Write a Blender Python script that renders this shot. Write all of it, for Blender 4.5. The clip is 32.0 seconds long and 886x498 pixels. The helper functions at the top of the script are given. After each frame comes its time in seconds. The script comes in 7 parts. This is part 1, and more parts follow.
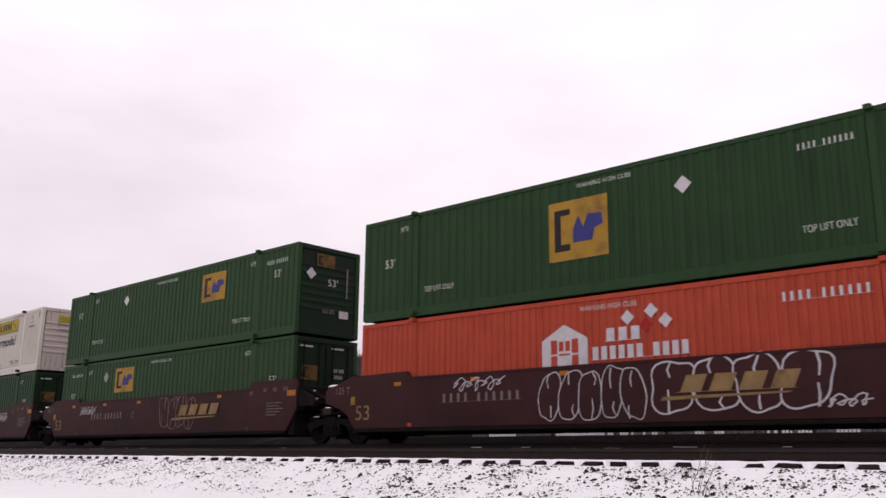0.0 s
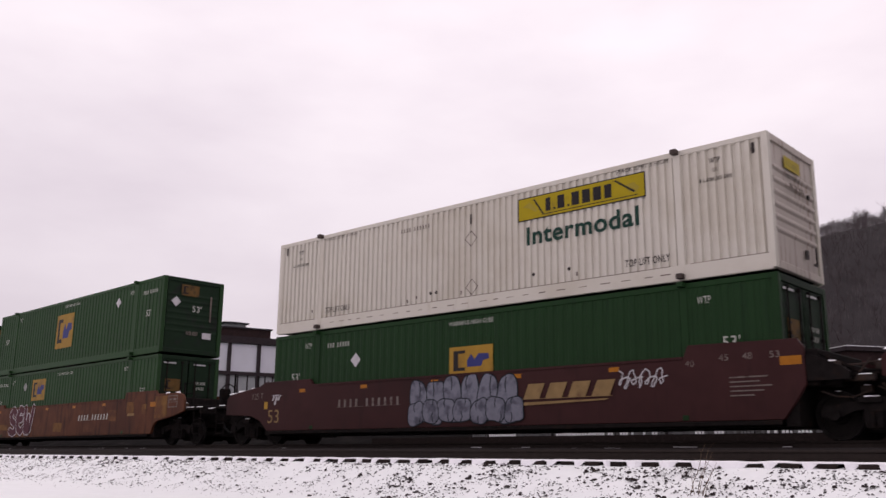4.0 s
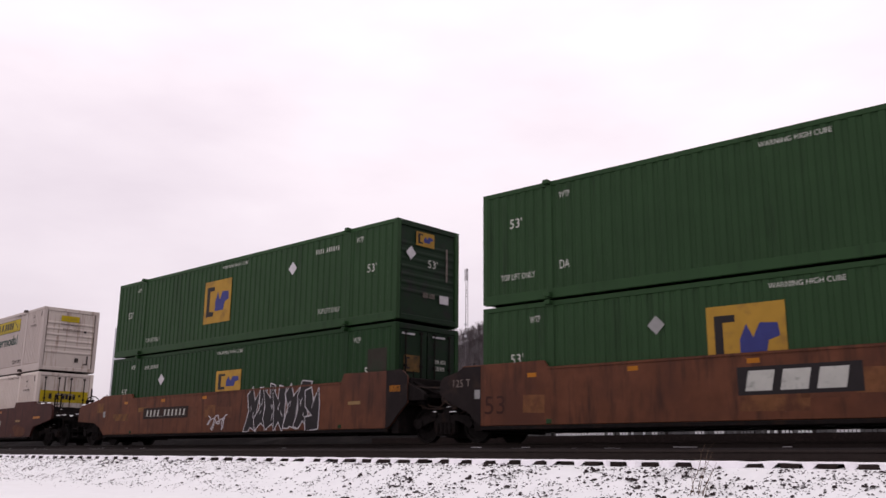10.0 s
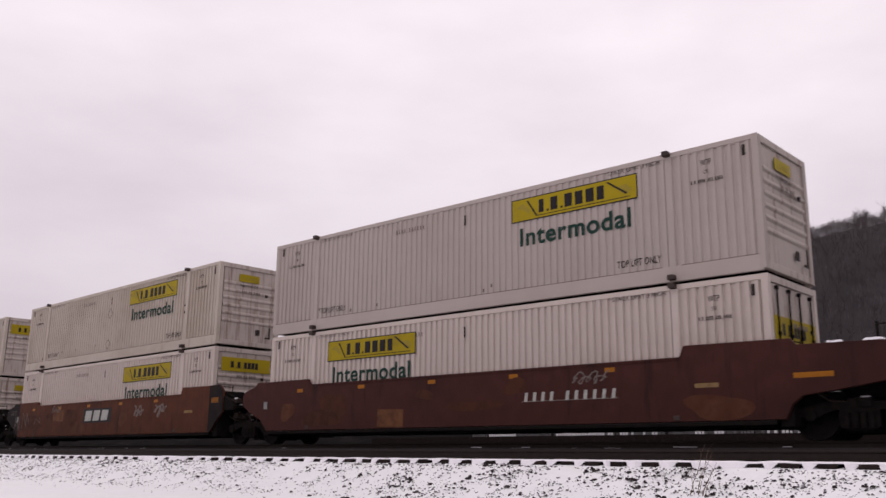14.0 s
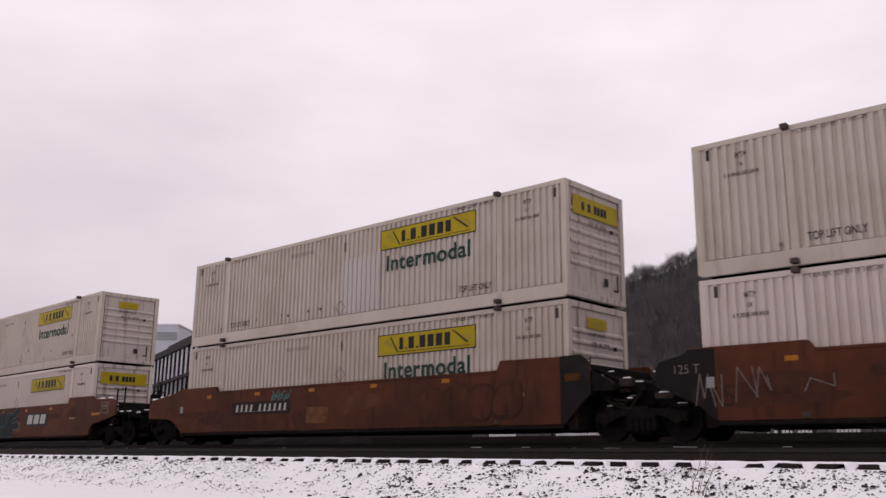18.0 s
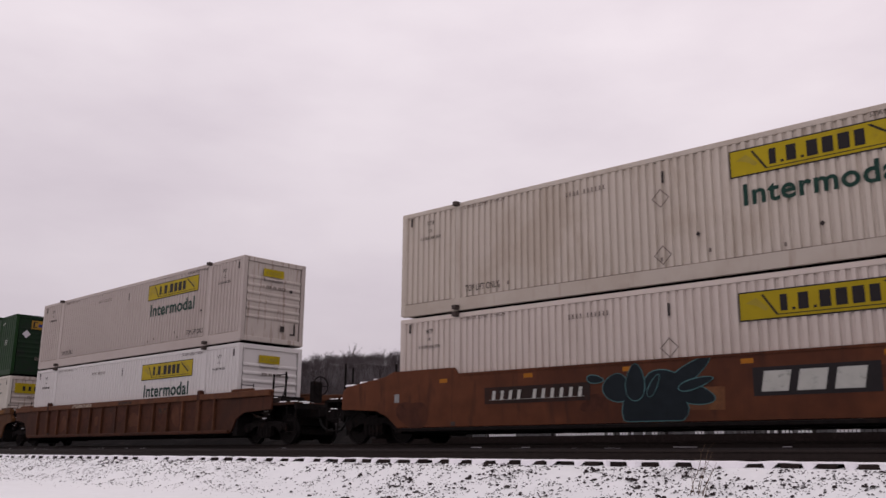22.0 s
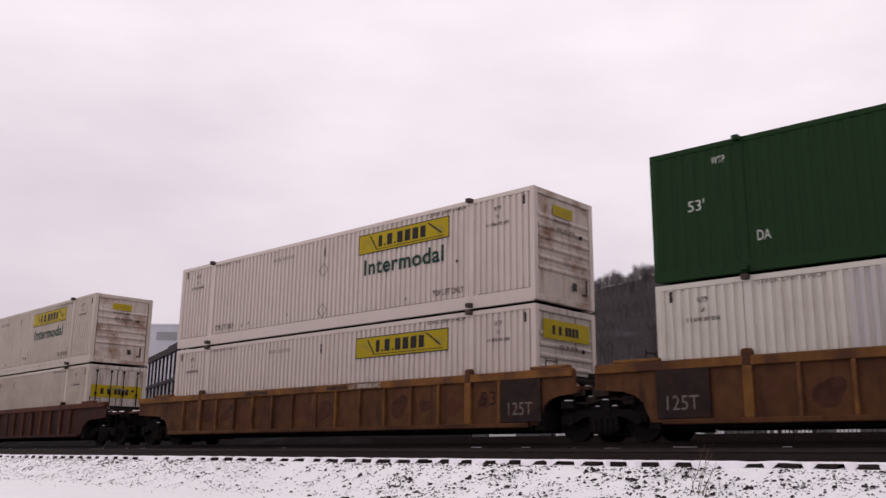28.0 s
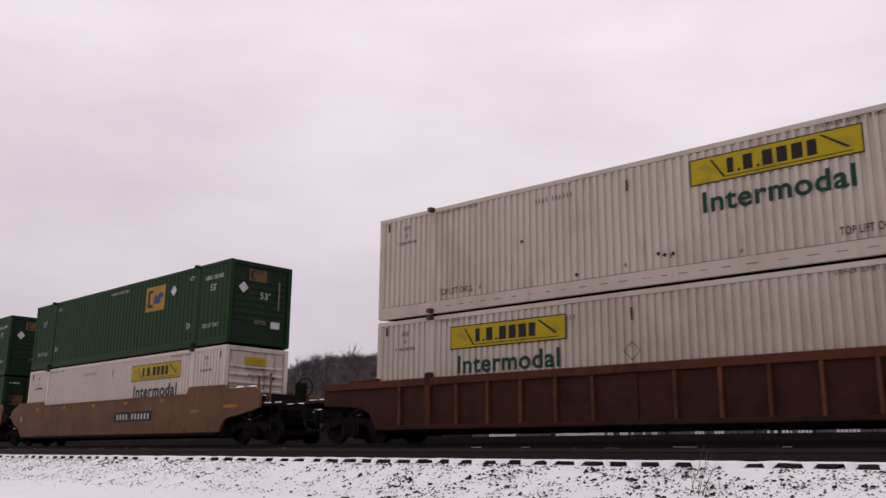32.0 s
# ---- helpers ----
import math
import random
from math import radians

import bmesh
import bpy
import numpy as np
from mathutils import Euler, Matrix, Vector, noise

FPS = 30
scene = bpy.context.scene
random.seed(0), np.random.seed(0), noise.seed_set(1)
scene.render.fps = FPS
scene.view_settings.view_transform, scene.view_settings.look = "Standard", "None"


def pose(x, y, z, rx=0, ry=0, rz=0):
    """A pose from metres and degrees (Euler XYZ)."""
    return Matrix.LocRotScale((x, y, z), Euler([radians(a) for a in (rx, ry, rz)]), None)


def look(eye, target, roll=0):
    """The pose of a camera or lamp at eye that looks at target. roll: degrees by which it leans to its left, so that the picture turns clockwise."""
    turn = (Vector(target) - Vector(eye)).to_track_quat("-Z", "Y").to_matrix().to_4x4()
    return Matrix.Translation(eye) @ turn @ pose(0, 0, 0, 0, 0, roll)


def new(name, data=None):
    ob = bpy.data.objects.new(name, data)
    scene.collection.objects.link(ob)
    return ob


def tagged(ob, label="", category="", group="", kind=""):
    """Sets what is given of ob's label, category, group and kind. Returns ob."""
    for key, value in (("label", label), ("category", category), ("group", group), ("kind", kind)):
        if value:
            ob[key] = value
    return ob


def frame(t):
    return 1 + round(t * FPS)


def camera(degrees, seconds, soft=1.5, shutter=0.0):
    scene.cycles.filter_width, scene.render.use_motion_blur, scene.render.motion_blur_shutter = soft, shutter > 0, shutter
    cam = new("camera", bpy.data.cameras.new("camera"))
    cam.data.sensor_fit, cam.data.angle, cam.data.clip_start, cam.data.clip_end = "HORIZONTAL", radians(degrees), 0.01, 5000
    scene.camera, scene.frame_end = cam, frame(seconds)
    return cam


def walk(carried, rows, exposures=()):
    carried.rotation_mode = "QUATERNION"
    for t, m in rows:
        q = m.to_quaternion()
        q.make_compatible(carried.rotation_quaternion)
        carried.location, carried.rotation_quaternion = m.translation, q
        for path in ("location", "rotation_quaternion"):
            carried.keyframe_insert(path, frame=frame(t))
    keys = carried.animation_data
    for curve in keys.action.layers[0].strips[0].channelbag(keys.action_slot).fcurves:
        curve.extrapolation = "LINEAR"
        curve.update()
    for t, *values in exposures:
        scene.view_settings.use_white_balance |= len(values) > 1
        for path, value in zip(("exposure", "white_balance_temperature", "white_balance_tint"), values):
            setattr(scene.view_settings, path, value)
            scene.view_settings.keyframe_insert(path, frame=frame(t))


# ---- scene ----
EYE = 1.4                      # height of the lens over the ground at its foot
cam = camera(52.5, 32.0, soft=1.5, shutter=0.13)
PITCH, ROLL = radians(13.18), 0.559
CAMERA_POSE = look((0, 0, EYE), (0, math.cos(PITCH), EYE + math.sin(PITCH)), ROLL)
walk(cam, [(0, CAMERA_POSE), (32, CAMERA_POSE)],
     exposures=[(0, 0.06, 6750, 21), (2.0, 0.06, 6750, 21), (4.0, -0.06, 6750, 21), (5.5, -0.05, 6750, 21), (7.0, 0.05, 6750, 21), (10.0, 0.06, 6750, 21), (12.0, 0.02, 6750, 21),
                (13.0, -0.16, 6750, 21), (16.0, -0.16, 6750, 21), (19.0, -0.18, 6750, 21), (20.0, -0.31, 6750, 21), (21.0, -0.31, 6750, 21), (22.0, -0.33, 6750, 21), (24.5, -0.26, 6750, 21),
                (26.5, -0.05, 6750, 21), (28.0, -0.14, 6750, 21), (29.5, -0.26, 6750, 21), (31.0, -0.36, 6750, 21), (32.0, -0.28, 6750, 21)])

# ---- sky and sun: an overcast winter day ----
world = bpy.data.worlds.new("overcast")
scene.world = world
world.use_nodes = True
wn, wl = world.node_tree.nodes, world.node_tree.links
wn.clear()
w_out = wn.new("ShaderNodeOutputWorld")
w_bg = wn.new("ShaderNodeBackground")
w_sky = wn.new("ShaderNodeTexSky")
w_sky.sky_type, w_sky.sun_disc = "NISHITA", False
w_sky.sun_elevation, w_sky.sun_rotation = radians(43), radians(32)
w_dim = wn.new("ShaderNodeMixRGB")
w_dim.blend_type, w_dim.inputs[0].default_value, w_dim.inputs[2].default_value = "MULTIPLY", 1.0, (0.1, 0.1, 0.1, 1)
w_co = wn.new("ShaderNodeTexCoord")
w_map = wn.new("ShaderNodeMapping")
w_map.inputs["Scale"].default_value = (1.0, 1.0, 2.6)
w_n1 = wn.new("ShaderNodeTexNoise")
w_n1.inputs["Scale"].default_value, w_n1.inputs["Detail"].default_value = 2.3, 6
w_n1.inputs["Roughness"].default_value = 0.5
w_ramp = wn.new("ShaderNodeValToRGB")
w_ramp.color_ramp.elements[0].position, w_ramp.color_ramp.elements[0].color = 0.33, (0.80, 0.765, 0.815, 1)
w_ramp.color_ramp.elements[1].position, w_ramp.color_ramp.elements[1].color = 0.62, (0.975, 0.955, 0.985, 1)
w_mix = wn.new("ShaderNodeMixRGB")
w_mix.inputs[0].default_value = 0.93
wl.new(w_co.outputs["Generated"], w_map.inputs["Vector"])
wl.new(w_map.outputs[0], w_n1.inputs["Vector"])
wl.new(w_n1.outputs["Fac"], w_ramp.inputs["Fac"])
wl.new(w_sky.outputs[0], w_dim.inputs[1])
wl.new(w_dim.outputs[0], w_mix.inputs[1])
wl.new(w_ramp.outputs[0], w_mix.inputs[2])
w_sep = wn.new("ShaderNodeSeparateXYZ")
w_low = wn.new("ShaderNodeValToRGB")         # an overcast sky is dimmer towards the horizon
w_low.color_ramp.elements[0].position, w_low.color_ramp.elements[0].color = 0.05, (0.70, 0.69, 0.71, 1)
w_low.color_ramp.elements[1].position, w_low.color_ramp.elements[1].color = 0.44, (1, 1, 1, 1)
w_mul = wn.new("ShaderNodeMixRGB")
w_mul.blend_type, w_mul.inputs[0].default_value = "MULTIPLY", 1.0
wl.new(w_co.outputs["Generated"], w_sep.inputs[0])
wl.new(w_sep.outputs["Z"], w_low.inputs["Fac"])
wl.new(w_mix.outputs[0], w_mul.inputs[1])
wl.new(w_low.outputs[0], w_mul.inputs[2])
wl.new(w_mul.outputs[0], w_bg.inputs["Color"])
w_bg.inputs["Strength"].default_value = 1.10
wl.new(w_bg.outputs[0], w_out.inputs["Surface"])
sun = new("sun", bpy.data.lights.new("sun", "SUN"))
sun.data.energy, sun.data.angle, sun.data.color = 0.5, radians(50), (1.0, 0.97, 0.94)
sun.matrix_world = look((25, 40, 45), (0, 0, 0))

# ---- materials ----
MATS = {}


def material(name, color, rough=0.6, metal=0.0, grain=0.08, scale=6.0, stain=None, stain_scale=0.7, stain_at=0.58, bump=0.1, vary=0.0, streak=False, bump_scale=60.0, spec=0.1, runs=None, runs_at=0.52):
    """A painted or natural surface: two scales of variation, relief, and stains with a shape of their own."""
    if name in MATS:
        return MATS[name]
    m = bpy.data.materials.new(name)
    m.use_nodes = True
    n, l = m.node_tree.nodes, m.node_tree.links
    b = n["Principled BSDF"]
    b.inputs["Roughness"].default_value, b.inputs["Metallic"].default_value = rough, metal
    b.inputs["Specular IOR Level"].default_value = spec
    co = n.new("ShaderNodeTexCoord")
    info = n.new("ShaderNodeObjectInfo")
    shift = n.new("ShaderNodeVectorMath")
    shift.operation = "MULTIPLY_ADD"
    shift.inputs[1].default_value = (1, 1, 1)
    rnd = n.new("ShaderNodeVectorMath")
    rnd.operation = "SCALE"
    rnd.inputs[0].default_value = (37.0, 11.0, 23.0)
    l.new(info.outputs["Random"], rnd.inputs["Scale"])
    l.new(co.outputs["Object"], shift.inputs[0])
    l.new(rnd.outputs[0], shift.inputs[2])
    n1 = n.new("ShaderNodeTexNoise")
    n1.inputs["Scale"].default_value, n1.inputs["Detail"].default_value = scale, 8
    l.new(shift.outputs[0], n1.inputs["Vector"])
    mix = n.new("ShaderNodeMixRGB")
    mix.blend_type = "MIX"
    lo = [max(0.0, c * (1 - 2.2 * grain)) for c in color]
    hi = [min(1.0, c * (1 + 2.2 * grain)) for c in color]
    mix.inputs[1].default_value, mix.inputs[2].default_value = (*lo, 1), (*hi, 1)
    l.new(n1.outputs["Fac"], mix.inputs[0])
    last = mix
    if stain:
        n2 = n.new("ShaderNodeTexNoise")
        n2.inputs["Scale"].default_value, n2.inputs["Detail"].default_value, n2.inputs["Roughness"].default_value = stain_scale, 9, 0.62
        if streak:
            st = n.new("ShaderNodeMapping")
            st.inputs["Scale"].default_value = (5.0, 5.0, 0.45)
            l.new(shift.outputs[0], st.inputs["Vector"])
            l.new(st.outputs[0], n2.inputs["Vector"])
        else:
            l.new(shift.outputs[0], n2.inputs["Vector"])
        rp = n.new("ShaderNodeValToRGB")
        rp.color_ramp.elements[0].position, rp.color_ramp.elements[1].position = stain_at, min(1.0, stain_at + 0.17)
        l.new(n2.outputs["Fac"], rp.inputs["Fac"])
        mx = n.new("ShaderNodeMixRGB")
        l.new(rp.outputs[0], mx.inputs[0])
        l.new(last.outputs[0], mx.inputs[1])
        mx.inputs[2].default_value = (*stain, 1)
        last = mx
    if runs:
        rm = n.new("ShaderNodeMapping")
        rm.inputs["Scale"].default_value = (3.2, 3.2, 0.5)
        rn = n.new("ShaderNodeTexNoise")
        rn.inputs["Scale"].default_value, rn.inputs["Detail"].default_value, rn.inputs["Roughness"].default_value = 1.3, 7, 0.6
        rr = n.new("ShaderNodeValToRGB")
        rr.color_ramp.elements[0].position, rr.color_ramp.elements[1].position = runs_at, runs_at + 0.2
        ra = n.new("ShaderNodeMixRGB")
        l.new(shift.outputs[0], rm.inputs["Vector"])
        l.new(rm.outputs[0], rn.inputs["Vector"])
        l.new(rn.outputs["Fac"], rr.inputs["Fac"])
        l.new(rr.outputs[0], ra.inputs[0])
        l.new(last.outputs[0], ra.inputs[1])
        ra.inputs[2].default_value = (*runs, 1)
        last = ra
    if vary:
        hsv = n.new("ShaderNodeHueSaturation")
        mr = n.new("ShaderNodeMapRange")
        mr.inputs["To Min"].default_value, mr.inputs["To Max"].default_value = 1 - vary, 1 + vary
        l.new(info.outputs["Random"], mr.inputs["Value"])
        l.new(mr.outputs[0], hsv.inputs["Value"])
        l.new(last.outputs[0], hsv.inputs["Color"])
        last = hsv
    l.new(last.outputs[0], b.inputs["Base Color"])
    if bump:
        n3 = n.new("ShaderNodeTexNoise")
        n3.inputs["Scale"].default_value, n3.inputs["Detail"].default_value = bump_scale, 4
        l.new(co.outputs["Object"], n3.inputs["Vector"])
        bp = n.new("ShaderNodeBump")
        bp.inputs["Strength"].default_value, bp.inputs["Distance"].default_value = bump, 0.02
        l.new(n3.outputs["Fac"], bp.inputs["Height"])
        l.new(bp.outputs[0], b.inputs["Normal"])
    MATS[name] = m
    return m


GREEN = material("green_container_paint", (0.0195, 0.049, 0.0190), 0.5, grain=0.07, scale=1.3, stain=(0.0135, 0.031, 0.0130), stain_scale=0.9, stain_at=0.56, bump=0.05, vary=0.10, streak=True)
DARKGREEN = material("dark_green_paint", (0.0090, 0.0315, 0.0098), 0.5, grain=0.06, scale=1.3, stain=(0.006, 0.019, 0.008), stain_scale=0.9, stain_at=0.58, bump=0.04, vary=0.10, streak=True)
# Green for the end walls, darker than the sides, with grey patches
ENDGREEN = material("dark_end_green_paint", (0.0085, 0.021, 0.0105), 0.6, grain=0.12, scale=3, stain=(0.014, 0.014, 0.014), stain_scale=1.6, stain_at=0.52, bump=0.08)
WHITE = material("white_container_paint", (0.455, 0.398, 0.345), 0.5, grain=0.035, scale=0.5, stain=(0.395, 0.335, 0.280), stain_scale=0.45, stain_at=0.46, bump=0.03, vary=0.06, runs=(0.350, 0.290, 0.235), runs_at=0.57)
PINKWHITE = material("warm_white_paint", (0.540, 0.470, 0.425), 0.5, grain=0.03, scale=0.5, stain=(0.500, 0.430, 0.385), stain_scale=0.5, stain_at=0.48, bump=0.03, vary=0.04, runs=(0.44, 0.365, 0.315), runs_at=0.60)
CREAM = material("cream_white_paint", (0.540, 0.505, 0.450), 0.5, grain=0.03, scale=0.5, stain=(0.480, 0.440, 0.380), stain_scale=0.5, stain_at=0.48, bump=0.03, runs=(0.42, 0.37, 0.31), runs_at=0.60)
DULLWHITE = material("dull_grey_white_paint", (0.410, 0.354, 0.326), 0.6, grain=0.03, scale=0.4, stain=(0.380, 0.324, 0.296), stain_scale=0.3, stain_at=0.48, bump=0.02, vary=0.03)
ORANGEBROWN = material("orange_brown_paint", (0.104, 0.035, 0.0165), 0.65, grain=0.16, scale=2.5, stain=(0.066, 0.023, 0.013), stain_scale=0.4, stain_at=0.48, bump=0.07, runs=(0.044, 0.018, 0.012), runs_at=0.55)
MAROON = material("dull_maroon_paint", (0.058, 0.020, 0.016), 0.65, grain=0.16, scale=2.5, stain=(0.038, 0.014, 0.012), stain_scale=0.4, stain_at=0.48, bump=0.07, runs=(0.025, 0.011, 0.010), runs_at=0.55)
SCUFFGREEN = material("pale_green_scuff", (0.046, 0.066, 0.044), 0.6, grain=0.3, scale=6, stain=(0.016, 0.030, 0.015), stain_scale=5, stain_at=0.5, bump=0)
PRIMER = material("dull_brown_primer", (0.030, 0.026, 0.020), 0.7, grain=0.2, scale=4, stain=(0.020, 0.030, 0.018), stain_scale=2, stain_at=0.5, bump=0)
SNOWWHITE = material("clean_white_paint", (0.560, 0.532, 0.520), 0.45, grain=0.02, scale=1.0, stain=(0.510, 0.475, 0.455), stain_scale=1.0, stain_at=0.6, bump=0.03, streak=True)
ENDWHITE = material("grimy_white_paint", (0.440, 0.385, 0.350), 0.6, grain=0.05, scale=2.0, stain=(0.190, 0.130, 0.100), stain_scale=1.1, stain_at=0.52, bump=0.05, streak=True)
PLACARDRED = material("red_placard_paint", (0.300, 0.020, 0.022), 0.5, grain=0.1, bump=0)
GRIME = material("brown_grime", (0.120, 0.092, 0.078), 0.8, grain=0.3, scale=3, stain=(0.300, 0.250, 0.215), stain_scale=1.2, stain_at=0.52, bump=0)
RED = material("orange_red_container_paint", (0.375, 0.058, 0.031), 0.55, grain=0.08, scale=2.0, stain=(0.270, 0.040, 0.023), stain_scale=1.2, stain_at=0.55, bump=0.05, streak=True)
BROWN = material("boxcar_brown_paint", (0.043, 0.0150, 0.0150), 0.6, grain=0.14, scale=2.0, stain=(0.029, 0.011, 0.011), stain_scale=0.5, stain_at=0.5, bump=0.06, vary=0.08, runs=(0.026, 0.011, 0.011), runs_at=0.56)
RUST = material("faded_rust_orange_paint", (0.112, 0.042, 0.023), 0.65, grain=0.18, scale=2.5, stain=(0.078, 0.031, 0.020), stain_scale=0.5, stain_at=0.47, bump=0.08, vary=0.10, runs=(0.042, 0.020, 0.015), runs_at=0.50)
REDBROWN = material("red_brown_paint", (0.082, 0.0265, 0.0136), 0.65, grain=0.16, scale=2.5, stain=(0.048, 0.0168, 0.0102), stain_scale=0.4, stain_at=0.48, bump=0.07, vary=0.1, runs=(0.030, 0.013, 0.010), runs_at=0.54)
TAN = material("tan_car_paint", (0.138, 0.073, 0.037), 0.6, grain=0.12, scale=2.0, stain=(0.110, 0.055, 0.031), stain_scale=0.6, stain_at=0.48, bump=0.06, runs=(0.075, 0.040, 0.028), runs_at=0.55)
OCHRE = material("worn_ochre_paint", (0.172, 0.076, 0.021), 0.65, grain=0.18, scale=2.5, stain=(0.072, 0.031, 0.017), stain_scale=0.7, stain_at=0.43, bump=0.08, vary=0.08)
RIBOCHRE = material("rusty_ochre_panel_paint", (0.100, 0.0425, 0.0180), 0.7, grain=0.2, scale=3.0, stain=(0.058, 0.025, 0.014), stain_scale=0.7, stain_at=0.47, bump=0.1, vary=0.1, runs=(0.040, 0.018, 0.012), runs_at=0.54)
RIBRUST = material("rusty_panel_paint", (0.060, 0.0225, 0.013), 0.7, grain=0.18, scale=3.0, stain=(0.040, 0.018, 0.012), stain_scale=0.5, stain_at=0.48, bump=0.1, vary=0.12, runs=(0.030, 0.014, 0.010), runs_at=0.54)
RIBDARK = material("dark_rusty_panel_paint", (0.040, 0.0147, 0.0105), 0.7, grain=0.16, scale=3.0, stain=(0.020, 0.010, 0.008), stain_scale=0.8, stain_at=0.5, bump=0.1)
IRON = material("grimy_iron", (0.0120, 0.0100, 0.0098), 0.9, grain=0.3, scale=8, stain=(0.024, 0.015, 0.012), stain_scale=3, stain_at=0.55, bump=0.15, spec=0.04)
RUSTIRON = material("rust_grey_iron", (0.036, 0.027, 0.024), 0.85, grain=0.3, scale=9, stain=(0.060, 0.036, 0.026), stain_scale=4, stain_at=0.5, bump=0.1)
WHEELSTEEL = material("wheel_steel", (0.014, 0.012, 0.0115), 0.8, metal=0.2, grain=0.2, scale=9, bump=0.05, spec=0.05)
TREAD = material("polished_tread", (0.045, 0.042, 0.042), 0.45, metal=0.8, grain=0.1, scale=9, bump=0.02)
RAILSTEEL = material("weathered_rail", (0.024, 0.018, 0.016), 0.6, metal=0.3, grain=0.2, scale=12, bump=0.1)
TIEWOOD = material("creosoted_timber", (0.020, 0.014, 0.013), 0.85, grain=0.3, scale=14, stain=(0.036, 0.026, 0.023), stain_scale=5, stain_at=0.55, bump=0.4, vary=0.25)
STONE = material("dark_ballast_stone", (0.040, 0.031, 0.032), 0.9, grain=0.3, scale=20, bump=0.3)
GRAVEL = material("ballast_gravel", (0.024, 0.020, 0.020), 0.95, grain=0.35, scale=22, stain=(0.62, 0.60, 0.64), stain_scale=9, stain_at=0.66, bump=0.9, bump_scale=30)
SNOW = material("crusted_snow", (0.850, 0.866, 0.868), 0.75, grain=0.03, scale=3.0, stain=(0.770, 0.782, 0.793), stain_scale=1.3, stain_at=0.60, bump=0.35, bump_scale=9, spec=0.25)
CRUSTGREY = material("old_grey_snow", (0.34, 0.33, 0.34), 0.8, grain=0.2, scale=9, bump=0.2)
FRESHSNOW = material("fresh_snow", (0.900, 0.890, 0.920), 0.7, grain=0.02, scale=5.0, bump=0.3, bump_scale=18, spec=0.25)
WORNYELLOW = material("worn_brown_yellow_paint", (0.120, 0.066, 0.022), 0.6, grain=0.2, scale=5, stain=(0.045, 0.034, 0.020), stain_scale=3, stain_at=0.48, bump=0)
YELLOW = material("yellow_sign_paint", (0.300, 0.170, 0.026), 0.5, grain=0.10, scale=3, stain=(0.180, 0.100, 0.028), stain_scale=1.4, stain_at=0.52, bump=0.02, vary=0.22)
LEMON = material("lemon_panel_paint", (0.345, 0.258, 0.010), 0.5, grain=0.07, scale=2, stain=(0.235, 0.170, 0.018), stain_scale=1.4, stain_at=0.55, bump=0.02, vary=0.06)
OLIVE = material("olive_ornament_paint", (0.28, 0.215, 0.028), 0.5, grain=0.08, bump=0)
BLACK = material("black_paint", (0.020, 0.017, 0.018), 0.5, grain=0.1, bump=0)
BLUE = material("violet_blue_paint", (0.035, 0.040, 0.150), 0.5, grain=0.1, bump=0)
FOREST = material("forest_green_letter", (0.011, 0.038, 0.029), 0.5, grain=0.08, bump=0)
LETTER = material("white_letter_paint", (0.430, 0.430, 0.395), 0.55, grain=0.08, scale=5, stain=(0.220, 0.235, 0.210), stain_scale=6, stain_at=0.56, bump=0)
FADED = material("faded_letter_paint", (0.170, 0.140, 0.125), 0.6, grain=0.15, scale=5, stain=(0.080, 0.055, 0.048), stain_scale=5, stain_at=0.5, bump=0)
INK = material("dark_stencil_paint", (0.034, 0.027, 0.026), 0.6, grain=0.15, scale=5, bump=0)
GOLD = material("faded_gold_lettering", (0.240, 0.155, 0.070), 0.6, grain=0.15, scale=4, stain=(0.130, 0.070, 0.040), stain_scale=3, stain_at=0.55, bump=0)
OLDYELLOW = material("faded_yellow_rust_paint", (0.165, 0.082, 0.026), 0.65, grain=0.25, scale=4, stain=(0.115, 0.046, 0.024), stain_scale=3, stain_at=0.44, bump=0)
ORANGE = material("orange_reflector", (0.340, 0.125, 0.012), 0.4, grain=0.1, bump=0)
TEAL = material("teal_spray_paint", (0.058, 0.160, 0.172), 0.5, grain=0.25, scale=3, stain=(0.034, 0.105, 0.120), stain_scale=2.2, stain_at=0.47, bump=0)
CHALK = material("white_spray_paint", (0.480, 0.460, 0.480), 0.6, grain=0.12, scale=6, bump=0)
SILVER = material("silver_spray_paint", (0.185, 0.185, 0.230), 0.5, grain=0.25, scale=3, stain=(0.075, 0.075, 0.100), stain_scale=3, stain_at=0.46, bump=0)
PLUM = material("plum_spray_paint", (0.070, 0.012, 0.022), 0.5, grain=0.15, bump=0)
SKYBLUE = material("dusty_blue_spray_paint", (0.060, 0.145, 0.150), 0.6, grain=0.2, scale=4, stain=(0.03, 0.06, 0.065), stain_scale=3, stain_at=0.5, bump=0)
PEELED = material("peeled_pale_primer", (0.330, 0.275, 0.225), 0.7, grain=0.3, scale=9, stain=(0.100, 0.044, 0.020), stain_scale=7, stain_at=0.44, bump=0)
SMUDGE = material("dark_smudged_lettering", (0.040, 0.024, 0.019), 0.7, grain=0.25, scale=6, stain=(0.090, 0.038, 0.017), stain_scale=6, stain_at=0.46, bump=0)
WORNBLACK = material("worn_black_number_ground", (0.024, 0.015, 0.013), 0.65, grain=0.25, scale=4, stain=(0.048, 0.020, 0.014), stain_scale=2.2, stain_at=0.52, bump=0)
SOOT = material("blue_black_spray_paint", (0.010, 0.015, 0.019), 0.6, grain=0.2, scale=4, bump=0)
